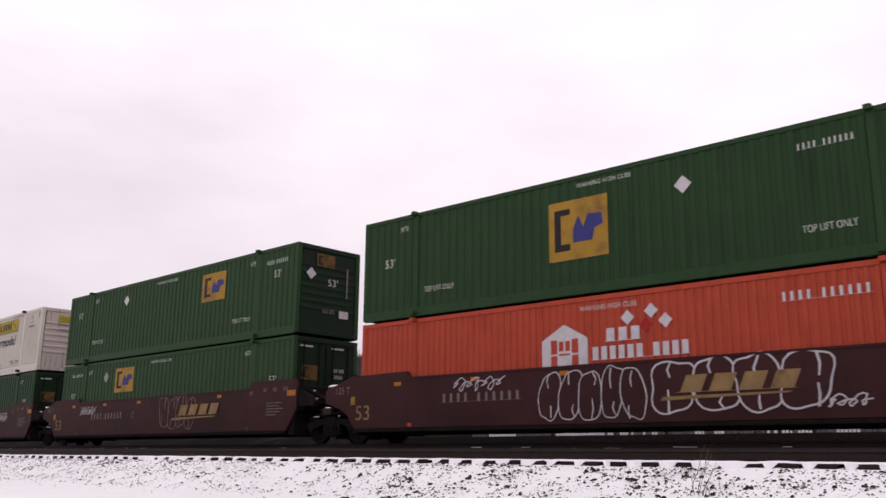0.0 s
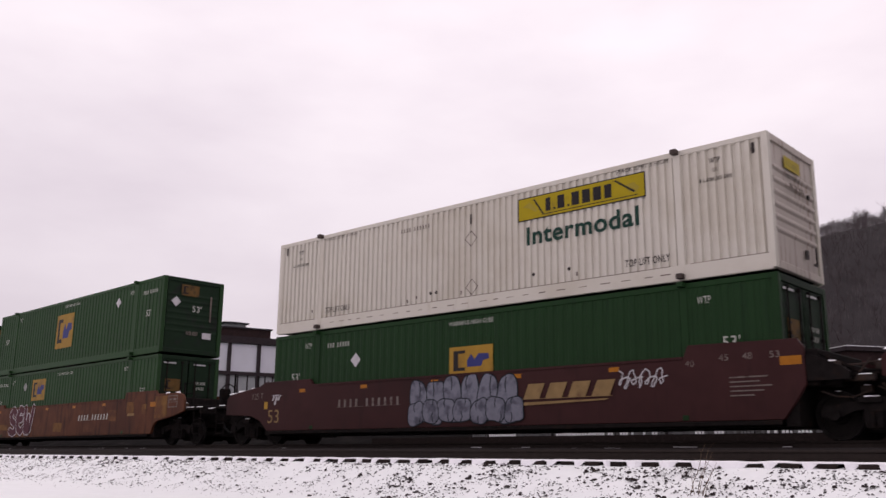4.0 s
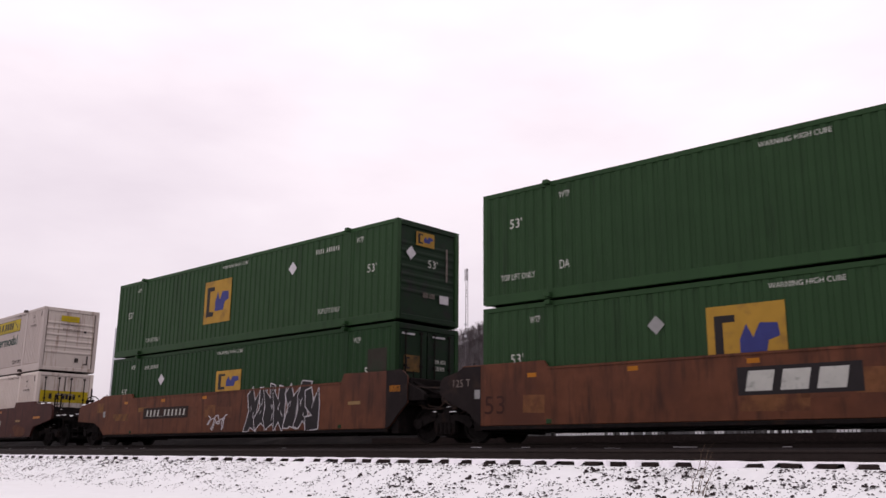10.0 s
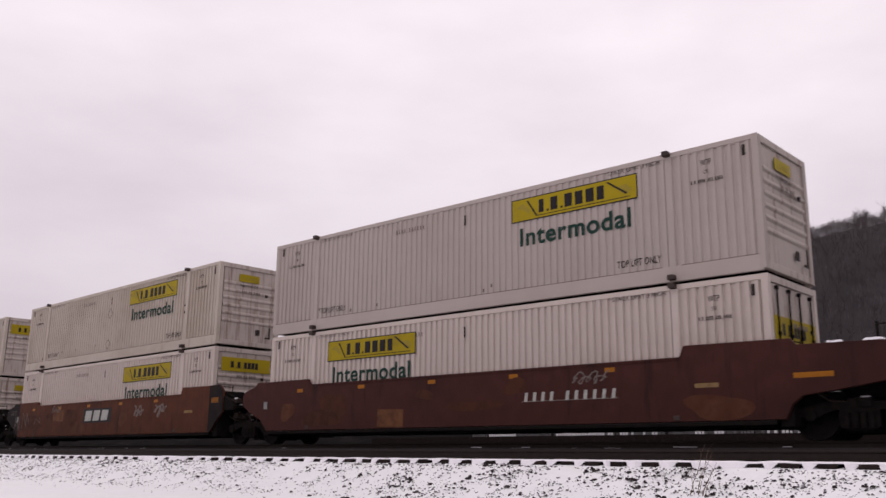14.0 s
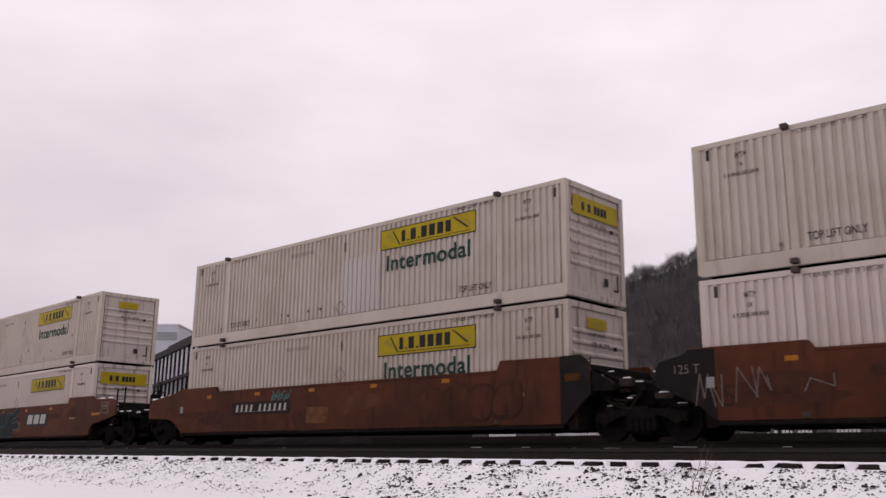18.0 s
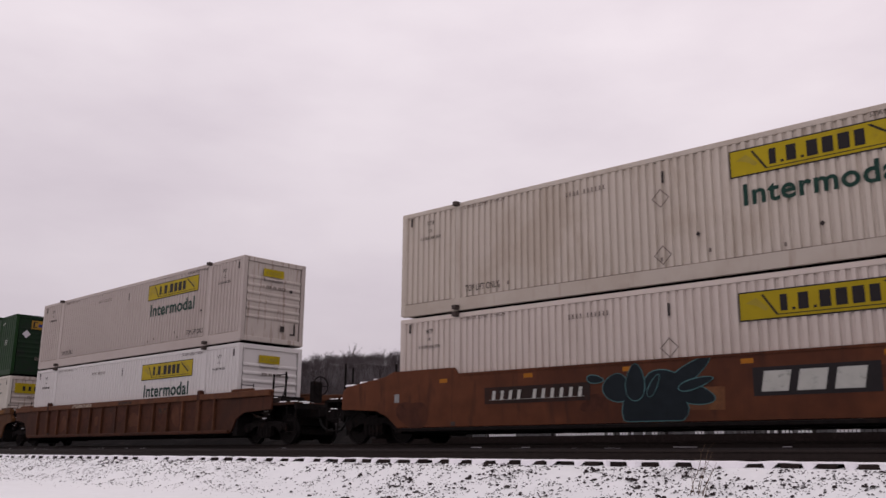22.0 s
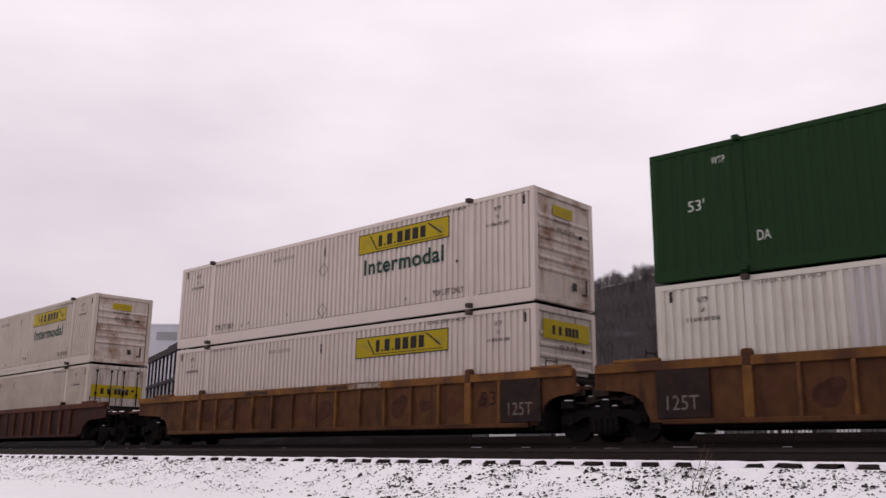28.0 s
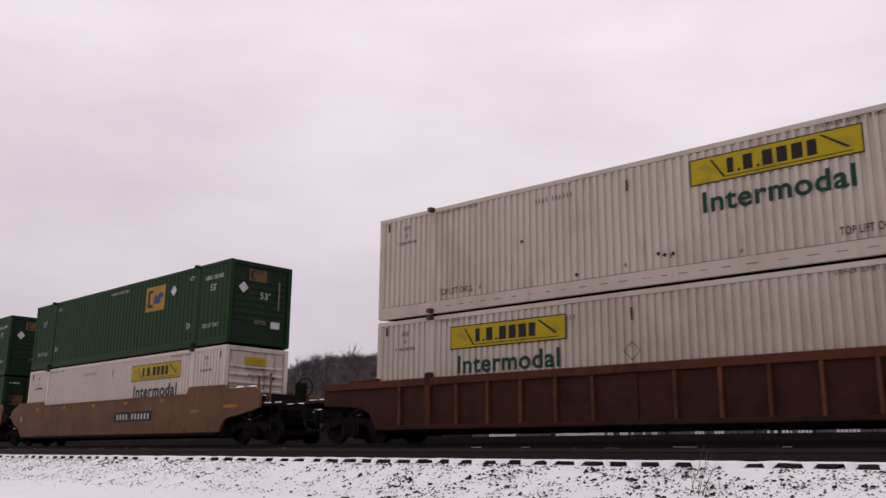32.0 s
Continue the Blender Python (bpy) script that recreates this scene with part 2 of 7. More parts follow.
GREYMARK = material("grey_placard", (0.250, 0.250, 0.245), 0.6, grain=0.1, bump=0)
BRICK = material("dark_brick_wall", (0.032, 0.019, 0.019), 0.9, grain=0.2, scale=4, stain=(0.022, 0.015, 0.015), stain_scale=0.6, stain_at=0.5, bump=0.3, bump_scale=12)
TIMBER = material("dark_painted_frame", (0.034, 0.026, 0.029), 0.7, grain=0.2, scale=3, bump=0.1)
PANEL = material("pale_translucent_panel", (0.62, 0.62, 0.68), 0.4, grain=0.03, scale=0.5, bump=0.02)
LOWPANEL = material("grey_wall_panel", (0.33, 0.345, 0.355), 0.6, grain=0.08, scale=0.8, bump=0.05)
CONCRETE = material("pale_concrete", (0.56, 0.56, 0.60), 0.8, grain=0.05, scale=0.4, stain=(0.48, 0.48, 0.51), stain_scale=0.2, bump=0.05)
SLATE = material("slate_roof", (0.040, 0.036, 0.040), 0.7, grain=0.2, scale=2, bump=0.1)
BARK = material("bare_winter_bark", (0.082, 0.067, 0.070), 0.95, grain=0.2, scale=0.3, stain=(0.104, 0.087, 0.091), stain_scale=0.09, stain_at=0.48, bump=0)
# Bark grey paled by the haze over the crest; also tints slope groves
GREYBARK = material("haze_grey_bark", (0.138, 0.119, 0.124), 0.95, grain=0.2, scale=0.3, bump=0)
PALEBARK = material("pale_birch_bark", (0.22, 0.20, 0.21), 0.9, grain=0.2, scale=0.5, bump=0)
HILL = material("wooded_hillside_floor", (0.028, 0.0235, 0.0255), 0.95, grain=0.3, scale=0.09, stain=(0.085, 0.079, 0.089), stain_scale=0.045, stain_at=0.62, bump=0.3, bump_scale=0.5)
BRUSH = material("dark_winter_brush", (0.0060, 0.0050, 0.0050), 0.95, grain=0.4, scale=2.0, stain=(0.018, 0.015, 0.014), stain_scale=0.6, stain_at=0.55, bump=0.6, bump_scale=4, spec=0.02)
RUSTEND = material("rust_streaked_white_paint", (0.47, 0.405, 0.36), 0.7, grain=0.08, scale=2.0, stain=(0.190, 0.105, 0.070), stain_scale=1.0, stain_at=0.50, bump=0.05, runs=(0.30, 0.22, 0.17), runs_at=0.52)
RIBEDGE = material("rust_orange_rib_paint", (0.096, 0.038, 0.019), 0.7, grain=0.2, scale=3, stain=(0.062, 0.027, 0.016), stain_scale=1.2, stain_at=0.48, bump=0.08, vary=0.25)
# Pole and mast colour, paled for the haze before the hill
POLEWOOD = material("haze_grey_pole", (0.150, 0.135, 0.142), 0.9, grain=0.2, bump=0.1)
PATCHWHITE = material("bluish_repair_paint", (0.430, 0.398, 0.392), 0.55, grain=0.03, scale=0.6, stain=(0.39, 0.36, 0.35), stain_scale=0.6, bump=0.03)
STRAW = material("dry_weed_stalk", (0.14, 0.095, 0.065), 0.9, grain=0.2, bump=0)
FENCEPAINT = material("white_picket_paint", (0.820, 0.820, 0.840), 0.6, grain=0.04, bump=0.02)
GREYPICKET = material("weathered_picket_paint", (0.150, 0.150, 0.155), 0.8, grain=0.2, scale=3, stain=(0.07, 0.065, 0.065), stain_scale=2, stain_at=0.5, bump=0.05)
CASTING = material("grimy_grey_casting", (0.060, 0.046, 0.042), 0.7, grain=0.2, scale=5, bump=0.05)
GLASS = material("dark_window_glass", (0.035, 0.040, 0.048), 0.12, grain=0.1, scale=0.8, bump=0, spec=0.6)
STUCCO = material("grey_house_siding", (0.100, 0.090, 0.090), 0.85, grain=0.1, scale=2, bump=0.15)
HOSE = material("black_rubber", (0.012, 0.012, 0.012), 0.6, grain=0.1, bump=0)


# ---- mesh helpers ----
def box(bm, x0, x1, y0, y1, z0, z1, slot=0):
    v = [bm.verts.new((x, y, z)) for x in (x0, x1) for y in (y0, y1) for z in (z0, z1)]
    for f in ((0, 1, 3, 2), (4, 6, 7, 5), (0, 4, 5, 1), (2, 3, 7, 6), (0, 2, 6, 4), (1, 5, 7, 3)):
        bm.faces.new([v[i] for i in f]).material_index = slot
    return v


def prism(bm, poly, y0, y1, plane="xz", slot=0):
    """A polygon extruded between two depths; plane names its two axes."""
    def at(a, b, c):
        return (a, c, b) if plane == "xz" else (a, b, c) if plane == "xy" else (c, a, b)
    lo = [bm.verts.new(at(a, b, y0)) for a, b in poly]
    hi = [bm.verts.new(at(a, b, y1)) for a, b in poly]
    k = len(poly)
    faces = [bm.faces.new(lo), bm.faces.new(hi[::-1])]
    for i in range(k):
        faces.append(bm.faces.new((lo[i], hi[i], hi[(i + 1) % k], lo[(i + 1) % k])))
    for f in faces:
        f.material_index = slot
    return faces


def rod(bm, p, q, r, sides=8, r2=None, slot=0):
    p, q = Vector(p), Vector(q)
    r2 = r if r2 is None else r2
    d = (q - p).normalized()
    u = d.orthogonal().normalized()
    w = d.cross(u)
    a, b = [], []
    for i in range(sides):
        t = 2 * math.pi * i / sides
        o = u * math.cos(t) + w * math.sin(t)
        a.append(bm.verts.new(p + o * r))
        b.append(bm.verts.new(q + o * r2))
    for i in range(sides):
        bm.faces.new((a[i], a[(i + 1) % sides], b[(i + 1) % sides], b[i])).material_index = slot
    bm.faces.new(a[::-1]).material_index = slot
    bm.faces.new(b).material_index = slot


def path_rod(bm, points, r, sides=6):
    for p, q in zip(points, points[1:]):
        rod(bm, p, q, r, sides)


def bevelled(bm, width=0.012, segments=1):
    bmesh.ops.recalc_face_normals(bm, faces=bm.faces)
    bmesh.ops.bevel(bm, geom=list(bm.edges), offset=width, segments=segments, profile=0.6, affect="EDGES", clamp_overlap=True)
    return bm


def finished(name, bm, *mats):
    bmesh.ops.recalc_face_normals(bm, faces=bm.faces)
    me = bpy.data.meshes.new(name)
    bm.to_mesh(me)
    bm.free()
    for m in mats:
        me.materials.append(m)
    return me


def part(name, data, mats, parent, label="", at=(0, 0, 0), rot=(0, 0, 0)):
    """One mesh object under a thing or part. data: a bmesh, or a mesh that is shared."""
    if isinstance(data, bmesh.types.BMesh):
        data = finished(name, data, *(mats if isinstance(mats, (list, tuple)) else [mats]))
    ob = new(name, data)
    ob.parent = parent
    ob.location = at
    ob.rotation_euler = [radians(a) for a in rot]
    if label:
        ob["label"] = label
    return ob


CACHE = {}


def shared(key, build):
    if key not in CACHE:
        CACHE[key] = build()
    return CACHE[key]


def smooth_all(me):
    for p in me.polygons:
        p.use_smooth = True
    return me


# ---- the railway's line in plan ----
RADIUS, HEAD, NEAR = 1 / 0.00160, radians(-43.0763), Vector((-5.3589, 28.5005))
HALF_W = 1.2955
CENTRE = NEAR + RADIUS * Vector((-math.sin(HEAD), math.cos(HEAD)))
RAIL_Z = EYE + 0.42            # top of the rails under the train
SPEED = 8.51976


def on_line(s, d=0.0):
    """A place s metres along the train's track and d metres from its middle towards the camera, and the heading there."""
    h = HEAD + s / RADIUS
    r = RADIUS - HALF_W + d
    return CENTRE.x + r * math.sin(h), CENTRE.y - r * math.cos(h), h


def travelled(start, t):
    k = (t - 16) / 16
    return start + SPEED * t + 0.3801 * k ** 2 + 0.0949 * k ** 3 - 0.7776 * k ** 4


def unit_pose(start, t, lift=0.0):
    """The pose of a car unit, or of what it carries, at t seconds."""
    s = travelled(start, t)
    ax, ay, _ = on_line(s - 8.5)
    bx, by, _ = on_line(s + 8.5)
    return pose((ax + bx) / 2, (ay + by) / 2, RAIL_Z + lift, 0, 0, math.degrees(math.atan2(by - ay, bx - ax)))


# ---- ground ----
PROFILE = [(-330, 6.0), (-140, 4.4), (-70, 3.0), (-46, 3.4), (-34, 3.0), (-26, 2.4), (-20, 1.4), (-16, 0.1), (-8, -0.08), (-3.2, -0.05), (-2.5, 0.02), (-1.7, 0.24), (1.75, 0.24), (2.6, -0.02),
           (3.2, -0.08), (5.45, -0.06), (5.75, -0.06), (5.95, -0.085), (6.2, -0.14), (6.6, -0.31), (7.1, -0.53), (7.6, -0.66), (8.3, -0.74), (10, -0.85), (14, -1.15), (18.4, -1.4), (30, -1.6), (80, -2.0), (300, -3.0)]


def ground_z(d):
    for (a, za), (b, zb) in zip(PROFILE, PROFILE[1:]):
        if d <= b:
            return EYE + za + (zb - za) * (d - a) / (b - a)
    return EYE + PROFILE[-1][1]


def build_ground():
    ds = sorted({d for d, _ in PROFILE} | {6.4, 6.85, 7.35, 7.9, 9, 12, 16, 22, -12, -22, -58})
    ss = [-700, -500, -380, -300, -240] + [-190 + 5 * i for i in range(26)] + [-62 + 1.0 * i for i in range(84)] + [26, 32, 40, 55, 80, 120, 180, 260]
    bm = bmesh.new()
    rows = []
    for s in ss:
        row = []
        for d in ds:
            x, y, _ = on_line(s, d)
            z = ground_z(d)
            if d > 6.0 or d < -3.5:
                z += 0.05 * noise.noise((x * 0.5, y * 0.5, 3)) + 0.03 * noise.noise((x * 1.7, y * 1.7, 9))
            row.append(bm.verts.new((x, y, z)))
        rows.append(row)
    for a, b in zip(rows, rows[1:]):
        for i in range(len(ds) - 1):
            bm.faces.new((a[i], b[i], b[i + 1], a[i + 1]))
    rim = [r[-1] for r in rows] + rows[-1][-2::-1] + [r[0] for r in rows[-2::-1]] + rows[0][1:-1]
    mid = Vector((-40, 60, 0))
    far = []
    for v in rim:
        o = Vector((v.co.x, v.co.y, 0)) - mid
        p = mid + o.normalized() * max(2600, o.length + 300)
        far.append(bm.verts.new((p.x, p.y, v.co.z - 2)))
    k = len(rim)
    for i in range(k):
        bm.faces.new((rim[i], far[i], far[(i + 1) % k], rim[(i + 1) % k]))
    me = smooth_all(finished("ground", bm, SNOW))
    return tagged(new("ground", me), "snow-covered ground sloping up to the railway bed", "ground", kind="structure")


build_ground()


def strip(name, ds, lift, s0, s1, step, mat, label, rough=0.0):
    bm = bmesh.new()
    rows = []
    for i in range(int((s1 - s0) / step) + 1):
        s = s0 + i * step
        row = []
        for j, d in enumerate(ds):
            x, y, _ = on_line(s, d)
            edge = j in (0, len(ds) - 1)
            row.append(bm.verts.new((x, y, ground_z(d) + (-0.03 if edge else lift + rough * noise.noise((x * 2.3, y * 2.3, 1))))))
        rows.append(row)
    for a, b in zip(rows, rows[1:]):
        for j in range(len(ds) - 1):
            bm.faces.new((a[j], b[j], b[j + 1], a[j + 1]))
    return tagged(new(name, finished(name, bm, mat)), label, "ground", kind="structure")


strip("ballast_bed", [-2.9, -2.4, -1.7, -0.8, 0, 0.8, 1.7, 2.1, 2.6, 3.2, 4.0, 4.6, 5.2, 5.5], 0.03, -150, 40, 1.0, GRAVEL, "dark gravel ballast bed dusted with snow", 0.02)


strip("brush_bank", [-5.0, -9, -16, -17, -20, -26, -34, -46, -70, -100, -140], 0.34, -200, 140, 4.0, BRUSH, "dark winter brush on a bank behind the railway", 0.25)


# ---- railway tracks ----
RAIL_SECTION = [(-0.070, 0), (0.070, 0), (0.070, 0.014), (0.016, 0.034), (0.011, 0.060), (0.011, 0.118), (0.036, 0.132), (0.036, 0.160), (0.026, 0.170),
                (-0.026, 0.170), (-0.036, 0.160), (-0.036, 0.132), (-0.011, 0.118), (-0.011, 0.060), (-0.016, 0.034), (-0.070, 0.014)]


def rail(parent, d, top, s0, s1, step=2.0):
    bm = bmesh.new()
    rings = []
    for i in range(int((s1 - s0) / step) + 1):
        s = s0 + i * step
        ring = []
        for o, z in RAIL_SECTION:
            x, y, _ = on_line(s, d + o)
            ring.append(bm.verts.new((x, y, top - 0.170 + z)))
        rings.append(ring)
    k = len(RAIL_SECTION)
    for a, b in zip(rings, rings[1:]):
        for i in range(k):
            f = bm.faces.new((a[i], b[i], b[(i + 1) % k], a[(i + 1) % k]))
            f.material_index = 1 if i == 8 else 0
    return part("rail", bm, [RAILSTEEL, TREAD], parent)


def tie_mesh():
    bm = bmesh.new()
    box(bm, -0.13, 0.13, -1.3, 1.3, -0.18, 0)
    return finished("tie", bevelled(bm, 0.012), TIEWOOD)


def track(middle, top, s0, s1, name, label, capped):
    thing = tagged(new(name), label, "railway track", kind="structure")
    for side in (-0.7535, 0.7535):
        rail(thing, middle + side, top, s0 - 100, s1 + 40)
    me = shared("tie", tie_mesh)
    rng = random.Random(7 if capped else 8)
    spots = []
    plates = bmesh.new()
    s = s0
    while s < s1:
        x, y, h = on_line(s, middle + rng.uniform(-0.05, 0.05))
        part("tie", me, None, thing, at=(x, y, top - 0.190 - rng.uniform(0, 0.012)), rot=(rng.uniform(-0.6, 0.6), rng.uniform(-1, 1), math.degrees(h) + rng.uniform(-1.6, 1.6)))
        spots.append(s)
        for side in (-0.7535, 0.7535):
            px, py, _ = on_line(s, middle + side)
            c, n = math.cos(h), math.sin(h)
            quad = [(px + a * c - b * n, py + a * n + b * c) for a, b in ((-0.09, -0.16), (0.09, -0.16), (0.09, 0.16), (-0.09, 0.16))]
            prism(plates, quad, top - 0.194, top - 0.168, "xy")
        s += 0.53 + rng.uniform(-0.03, 0.03)
    if capped:
        bank = bmesh.new()
        rows = []
        i = 0
        while s0 + i * 0.11 < s1:
            u = s0 + i * 0.11
            near = min(abs(u - q + 0.04 * noise.noise((u * 3, 1, 7))) for q in spots)
            on_tie = near < 0.19 and noise.noise((round(u / 0.53) * 1.7, 3, 3)) > -0.33
            e = (5.86 if on_tie else 5.95) - middle + 0.03 * noise.noise((u * 1.9, 0, 1)) + 0.02 * noise.noise((u * 6, 2, 1))
            z = top - 0.170 + 0.015 * noise.noise((u * 2.5, 5, 2))
            foot = 0.03 if on_tie else 0.16
            ring_ = []
            for dd, zz in ((0.82, z - 0.02), (0.95, z), (e - 0.06, z + 0.004), (e, z - 0.012), (e + 0.012, z - 0.022), (e + (0.0 if on_tie else 0.06), z - foot)):
                px, py, _ = on_line(u, middle + dd)
                ring_.append(bank.verts.new((px, py, zz)))
            rows.append(ring_)
            i += 1
        for a, b in zip(rows, rows[1:]):
            for j in range(5):
                bank.faces.new((a[j], b[j], b[j + 1], a[j + 1]))
        part("snow_crust", bank, FRESHSNOW, thing, "crust of snow over the tie ends")
    part("tie_plates", plates, RAILSTEEL, thing)["kind"] = "stuff"


track(0.0, RAIL_Z, -52, 34, "railway_track_far", "steel rails on dark timber ties under the train", False)
track(4.6, EYE + 0.185, -24, 30, "railway_track_near", "empty track of rusty rails on snow-capped ties", True)


def pebble(rng, k):
    """Vertices of one of a few angular stones."""
    v = []
    for a in range(6):
        t = a * math.pi / 3 + rng.uniform(-0.3, 0.3)
        r = rng.uniform(0.7, 1.15)
        v.append((r * math.cos(t), r * math.sin(t) * 0.8, rng.uniform(-0.5, 0.15)))
    for a in range(3):
        t = a * 2.1 + rng.uniform(-0.3, 0.3)
        v.append((0.55 * math.cos(t), 0.5 * math.sin(t), rng.uniform(0.45, 0.8)))
    f = [(0, 1, 6), (1, 2, 6), (2, 7, 6), (2, 3, 7), (3, 4, 7), (4, 8, 7), (4, 5, 8), (5, 0, 8), (0, 6, 8), (6, 7, 8)]
    return v, f


def scatter_stones():
    rng = random.Random(21)
    kinds = [pebble(rng, k) for k in range(12)]
    verts, faces = [], []

    def put(s, d, size, sink):
        x, y, h = on_line(s, d)
        z = ground_z(d) + 0.05 * noise.noise((x * 0.5, y * 0.5, 3)) + 0.03 * noise.noise((x * 1.7, y * 1.7, 9)) if d > 6.0 else ground_z(d)
        v, f = kinds[rng.randrange(12)]
        a = rng.uniform(0, 6.28)
        c, n = math.cos(a), math.sin(a)
        sx, sy, sz = size * rng.uniform(0.8, 1.5), size * rng.uniform(0.7, 1.1), size * rng.uniform(0.5, 0.9)
        k = len(verts)
        for vx, vy, vz in v:
            verts.append((x + (vx * c * sx - vy * n * sy), y + (vx * n * sx + vy * c * sy), z + vz * sz + sink * size))
        faces.extend(tuple(i + k for i in q) for q in f)

    count = 0
    while count < 14500:
        s = rng.uniform(-22, 26)
        d = rng.uniform(6.0, 7.7) if rng.random() < 0.72 else 6.6 + abs(rng.gauss(0, 0.95))
        if d > 9.8:
            continue
        x, y, _ = on_line(s, d)
        patch = 0.7 * noise.noise((x * 0.55, y * 0.55, 5)) + 0.6 * noise.noise((x * 1.9, y * 1.9, 2))
        if patch < rng.uniform(-1.6, 0.35) or s < 9 and d > 8.3 + 0.3 * patch:
            continue
        if rng.random() > 0.16 + (0.22 if s > 11 else 0.0) + math.exp(-max(0.0, d - 6.1) / 0.42):
            continue
        size = min(0.065, 0.008 + rng.expovariate(1 / 0.0082)) * (0.82 if s < 8 else 1.0)
        put(s, d, size, rng.uniform(-0.15, 0.35))
        count += 1
        if rng.random() < 0.08:
            for _ in range(rng.randint(2, 5)):
                put(s + rng.gauss(0, 0.07), d + rng.gauss(0, 0.06), size * rng.uniform(0.6, 1.1), rng.uniform(-0.1, 0.3))
    me = bpy.data.meshes.new("ballast_stones")
    me.from_pydata(verts, [], faces)
    me.materials.append(STONE)
    tagged(new("ballast_stones", me), "dark ballast stones poking through the snow", "stones", kind="stuff")


scatter_stones()


def rail_flecks():
    """Broken lines of snow left on the rails' feet and the ballast shoulder."""
    rng = random.Random(77)
    for d, z, chance in ((0.845, RAIL_Z - 0.150, 0.42), (1.55, EYE + 0.285, 0.22)):
        bm = bmesh.new()
        s = -60.0
        while s < 30:
            w = rng.uniform(0.08, 0.55)
            if rng.random() < chance and noise.noise((s * 0.21, d, 4)) > -0.15:
                a, b, c = on_line(s, d), on_line(s + w, d), on_line(s + w, d + rng.uniform(0.02, 0.05))
                e = on_line(s, d + rng.uniform(0.02, 0.05))
                lo = [bm.verts.new((p[0], p[1], z)) for p in (a, b, c, e)]
                hi = [bm.verts.new((p[0], p[1], z + rng.uniform(0.008, 0.018))) for p in (a, b, c, e)]
                bm.faces.new(hi)
                for i in range(4):
                    bm.faces.new((lo[i], lo[(i + 1) % 4], hi[(i + 1) % 4], hi[i]))
            s += w + rng.uniform(0.05, 0.4)
        tagged(new("snow_flecks", finished("snow_flecks", bm, CRUSTGREY)), "thin broken line of old snow beside the rail", "snow", kind="stuff")


rail_flecks()


def weed():
    thing = tagged(new("dry_weed"), "dry brown weed stalks standing in the snow", "plant")
    rng = random.Random(5)
    bx, by, _ = on_line(17.05, 7.0)
    for k in range(7):
        bm = bmesh.new()
        p = Vector((rng.uniform(-0.1, 0.1), rng.uniform(-0.1, 0.1), 0))
        lean = Vector((rng.uniform(-0.25, 0.55), rng.uniform(-0.2, 0.2), 1)).normalized()
        r = 0.006
        top = rng.uniform(0.3, 0.85)
        steps = 6
        for i in range(steps):
            q = p + (lean + Vector((rng.uniform(-0.25, 0.25), rng.uniform(-0.25, 0.25), 0))) * (top / steps)
            rod(bm, p, q, r, 5, r * 0.85)
            if i > 1:
                rod(bm, q, q + Vector((rng.uniform(-0.13, 0.13), rng.uniform(-0.1, 0.1), rng.uniform(0.03, 0.12))), r * 0.6, 4, 0.001)
            p, r = q, r * 0.85
        part("stalk", bm, STRAW, thing)
    thing.location = (bx, by, ground_z(7.0) - 0.03)


weed()


# ---- the wooded hill and the town behind the train ----
def spot(aside, depth):
    """A place that far ahead of the tripod; aside: metres to the right for each metre ahead."""
    return aside * depth, depth


SKYLINE = [(-0.60, 0.020), (-0.30, 0.045), (-0.165, 0.088), (-0.124, 0.102), (-0.10, 0.103), (-0.022, 0.108), (0.003, 0.117), (0.024, 0.132), (0.05, 0.143), (0.076, 0.156), (0.136, 0.178), (0.20, 0.196), (0.255, 0.212), (0.29, 0.228),
           (0.42, 0.250), (0.49, 0.268), (0.70, 0.31), (1.1, 0.33), (1.8, 0.26), (2.6, 0.12)]
RIDGE = 430.0


def crest(q):
    for (a, za), (b, zb) in zip(SKYLINE, SKYLINE[1:]):
        if q <= b:
            return za + (zb - za) * max(0.0, q - a) / (b - a)
    return SKYLINE[-1][1]


def hill_z(q, depth):
    """Height of the hillside over the eye; q: sideways per depth."""
    t = (depth - 150) / (RIDGE - 150)
    top = RIDGE * (crest(q) + 0.010) - 6.6 + 3.0 * noise.noise((q * 14, 2, 8)) + 1.6 * noise.noise((q * 45, 4, 8))
    if t >= 1:
        return top * max(0.0, 1 - (t - 1) * 0.8)
    t = max(0.0, t)
    return 3.0 + (top - 3.0) * (0.25 * t + 0.75 * t * t * (3 - 2 * t)) + 6 * noise.noise((q * 9, depth * 0.02, 4)) * t * (1 - 0.6 * t)


def build_hill():
    bm = bmesh.new()
    qs = [-0.45 + 0.012 * i for i in range(90)] + [0.64 + 0.04 * i for i in range(50)]
    ys = [146, 150, 170, 195, 220, 250, 280, 310, 340, 370, 400, 430, 480, 560, 700]
    rows = [[bm.verts.new((q * y, y, EYE + (hill_z(q, y) if y > 146 else -2.0))) for y in ys] for q in qs]
    for a, b in zip(rows, rows[1:]):
        for i in range(len(ys) - 1):
            bm.faces.new((a[i], b[i], b[i + 1], a[i + 1]))
    tagged(new("hillside", smooth_all(finished("hillside", bm, HILL))), "steep dark hillside with patches of snow", "hill", kind="structure")


build_hill()


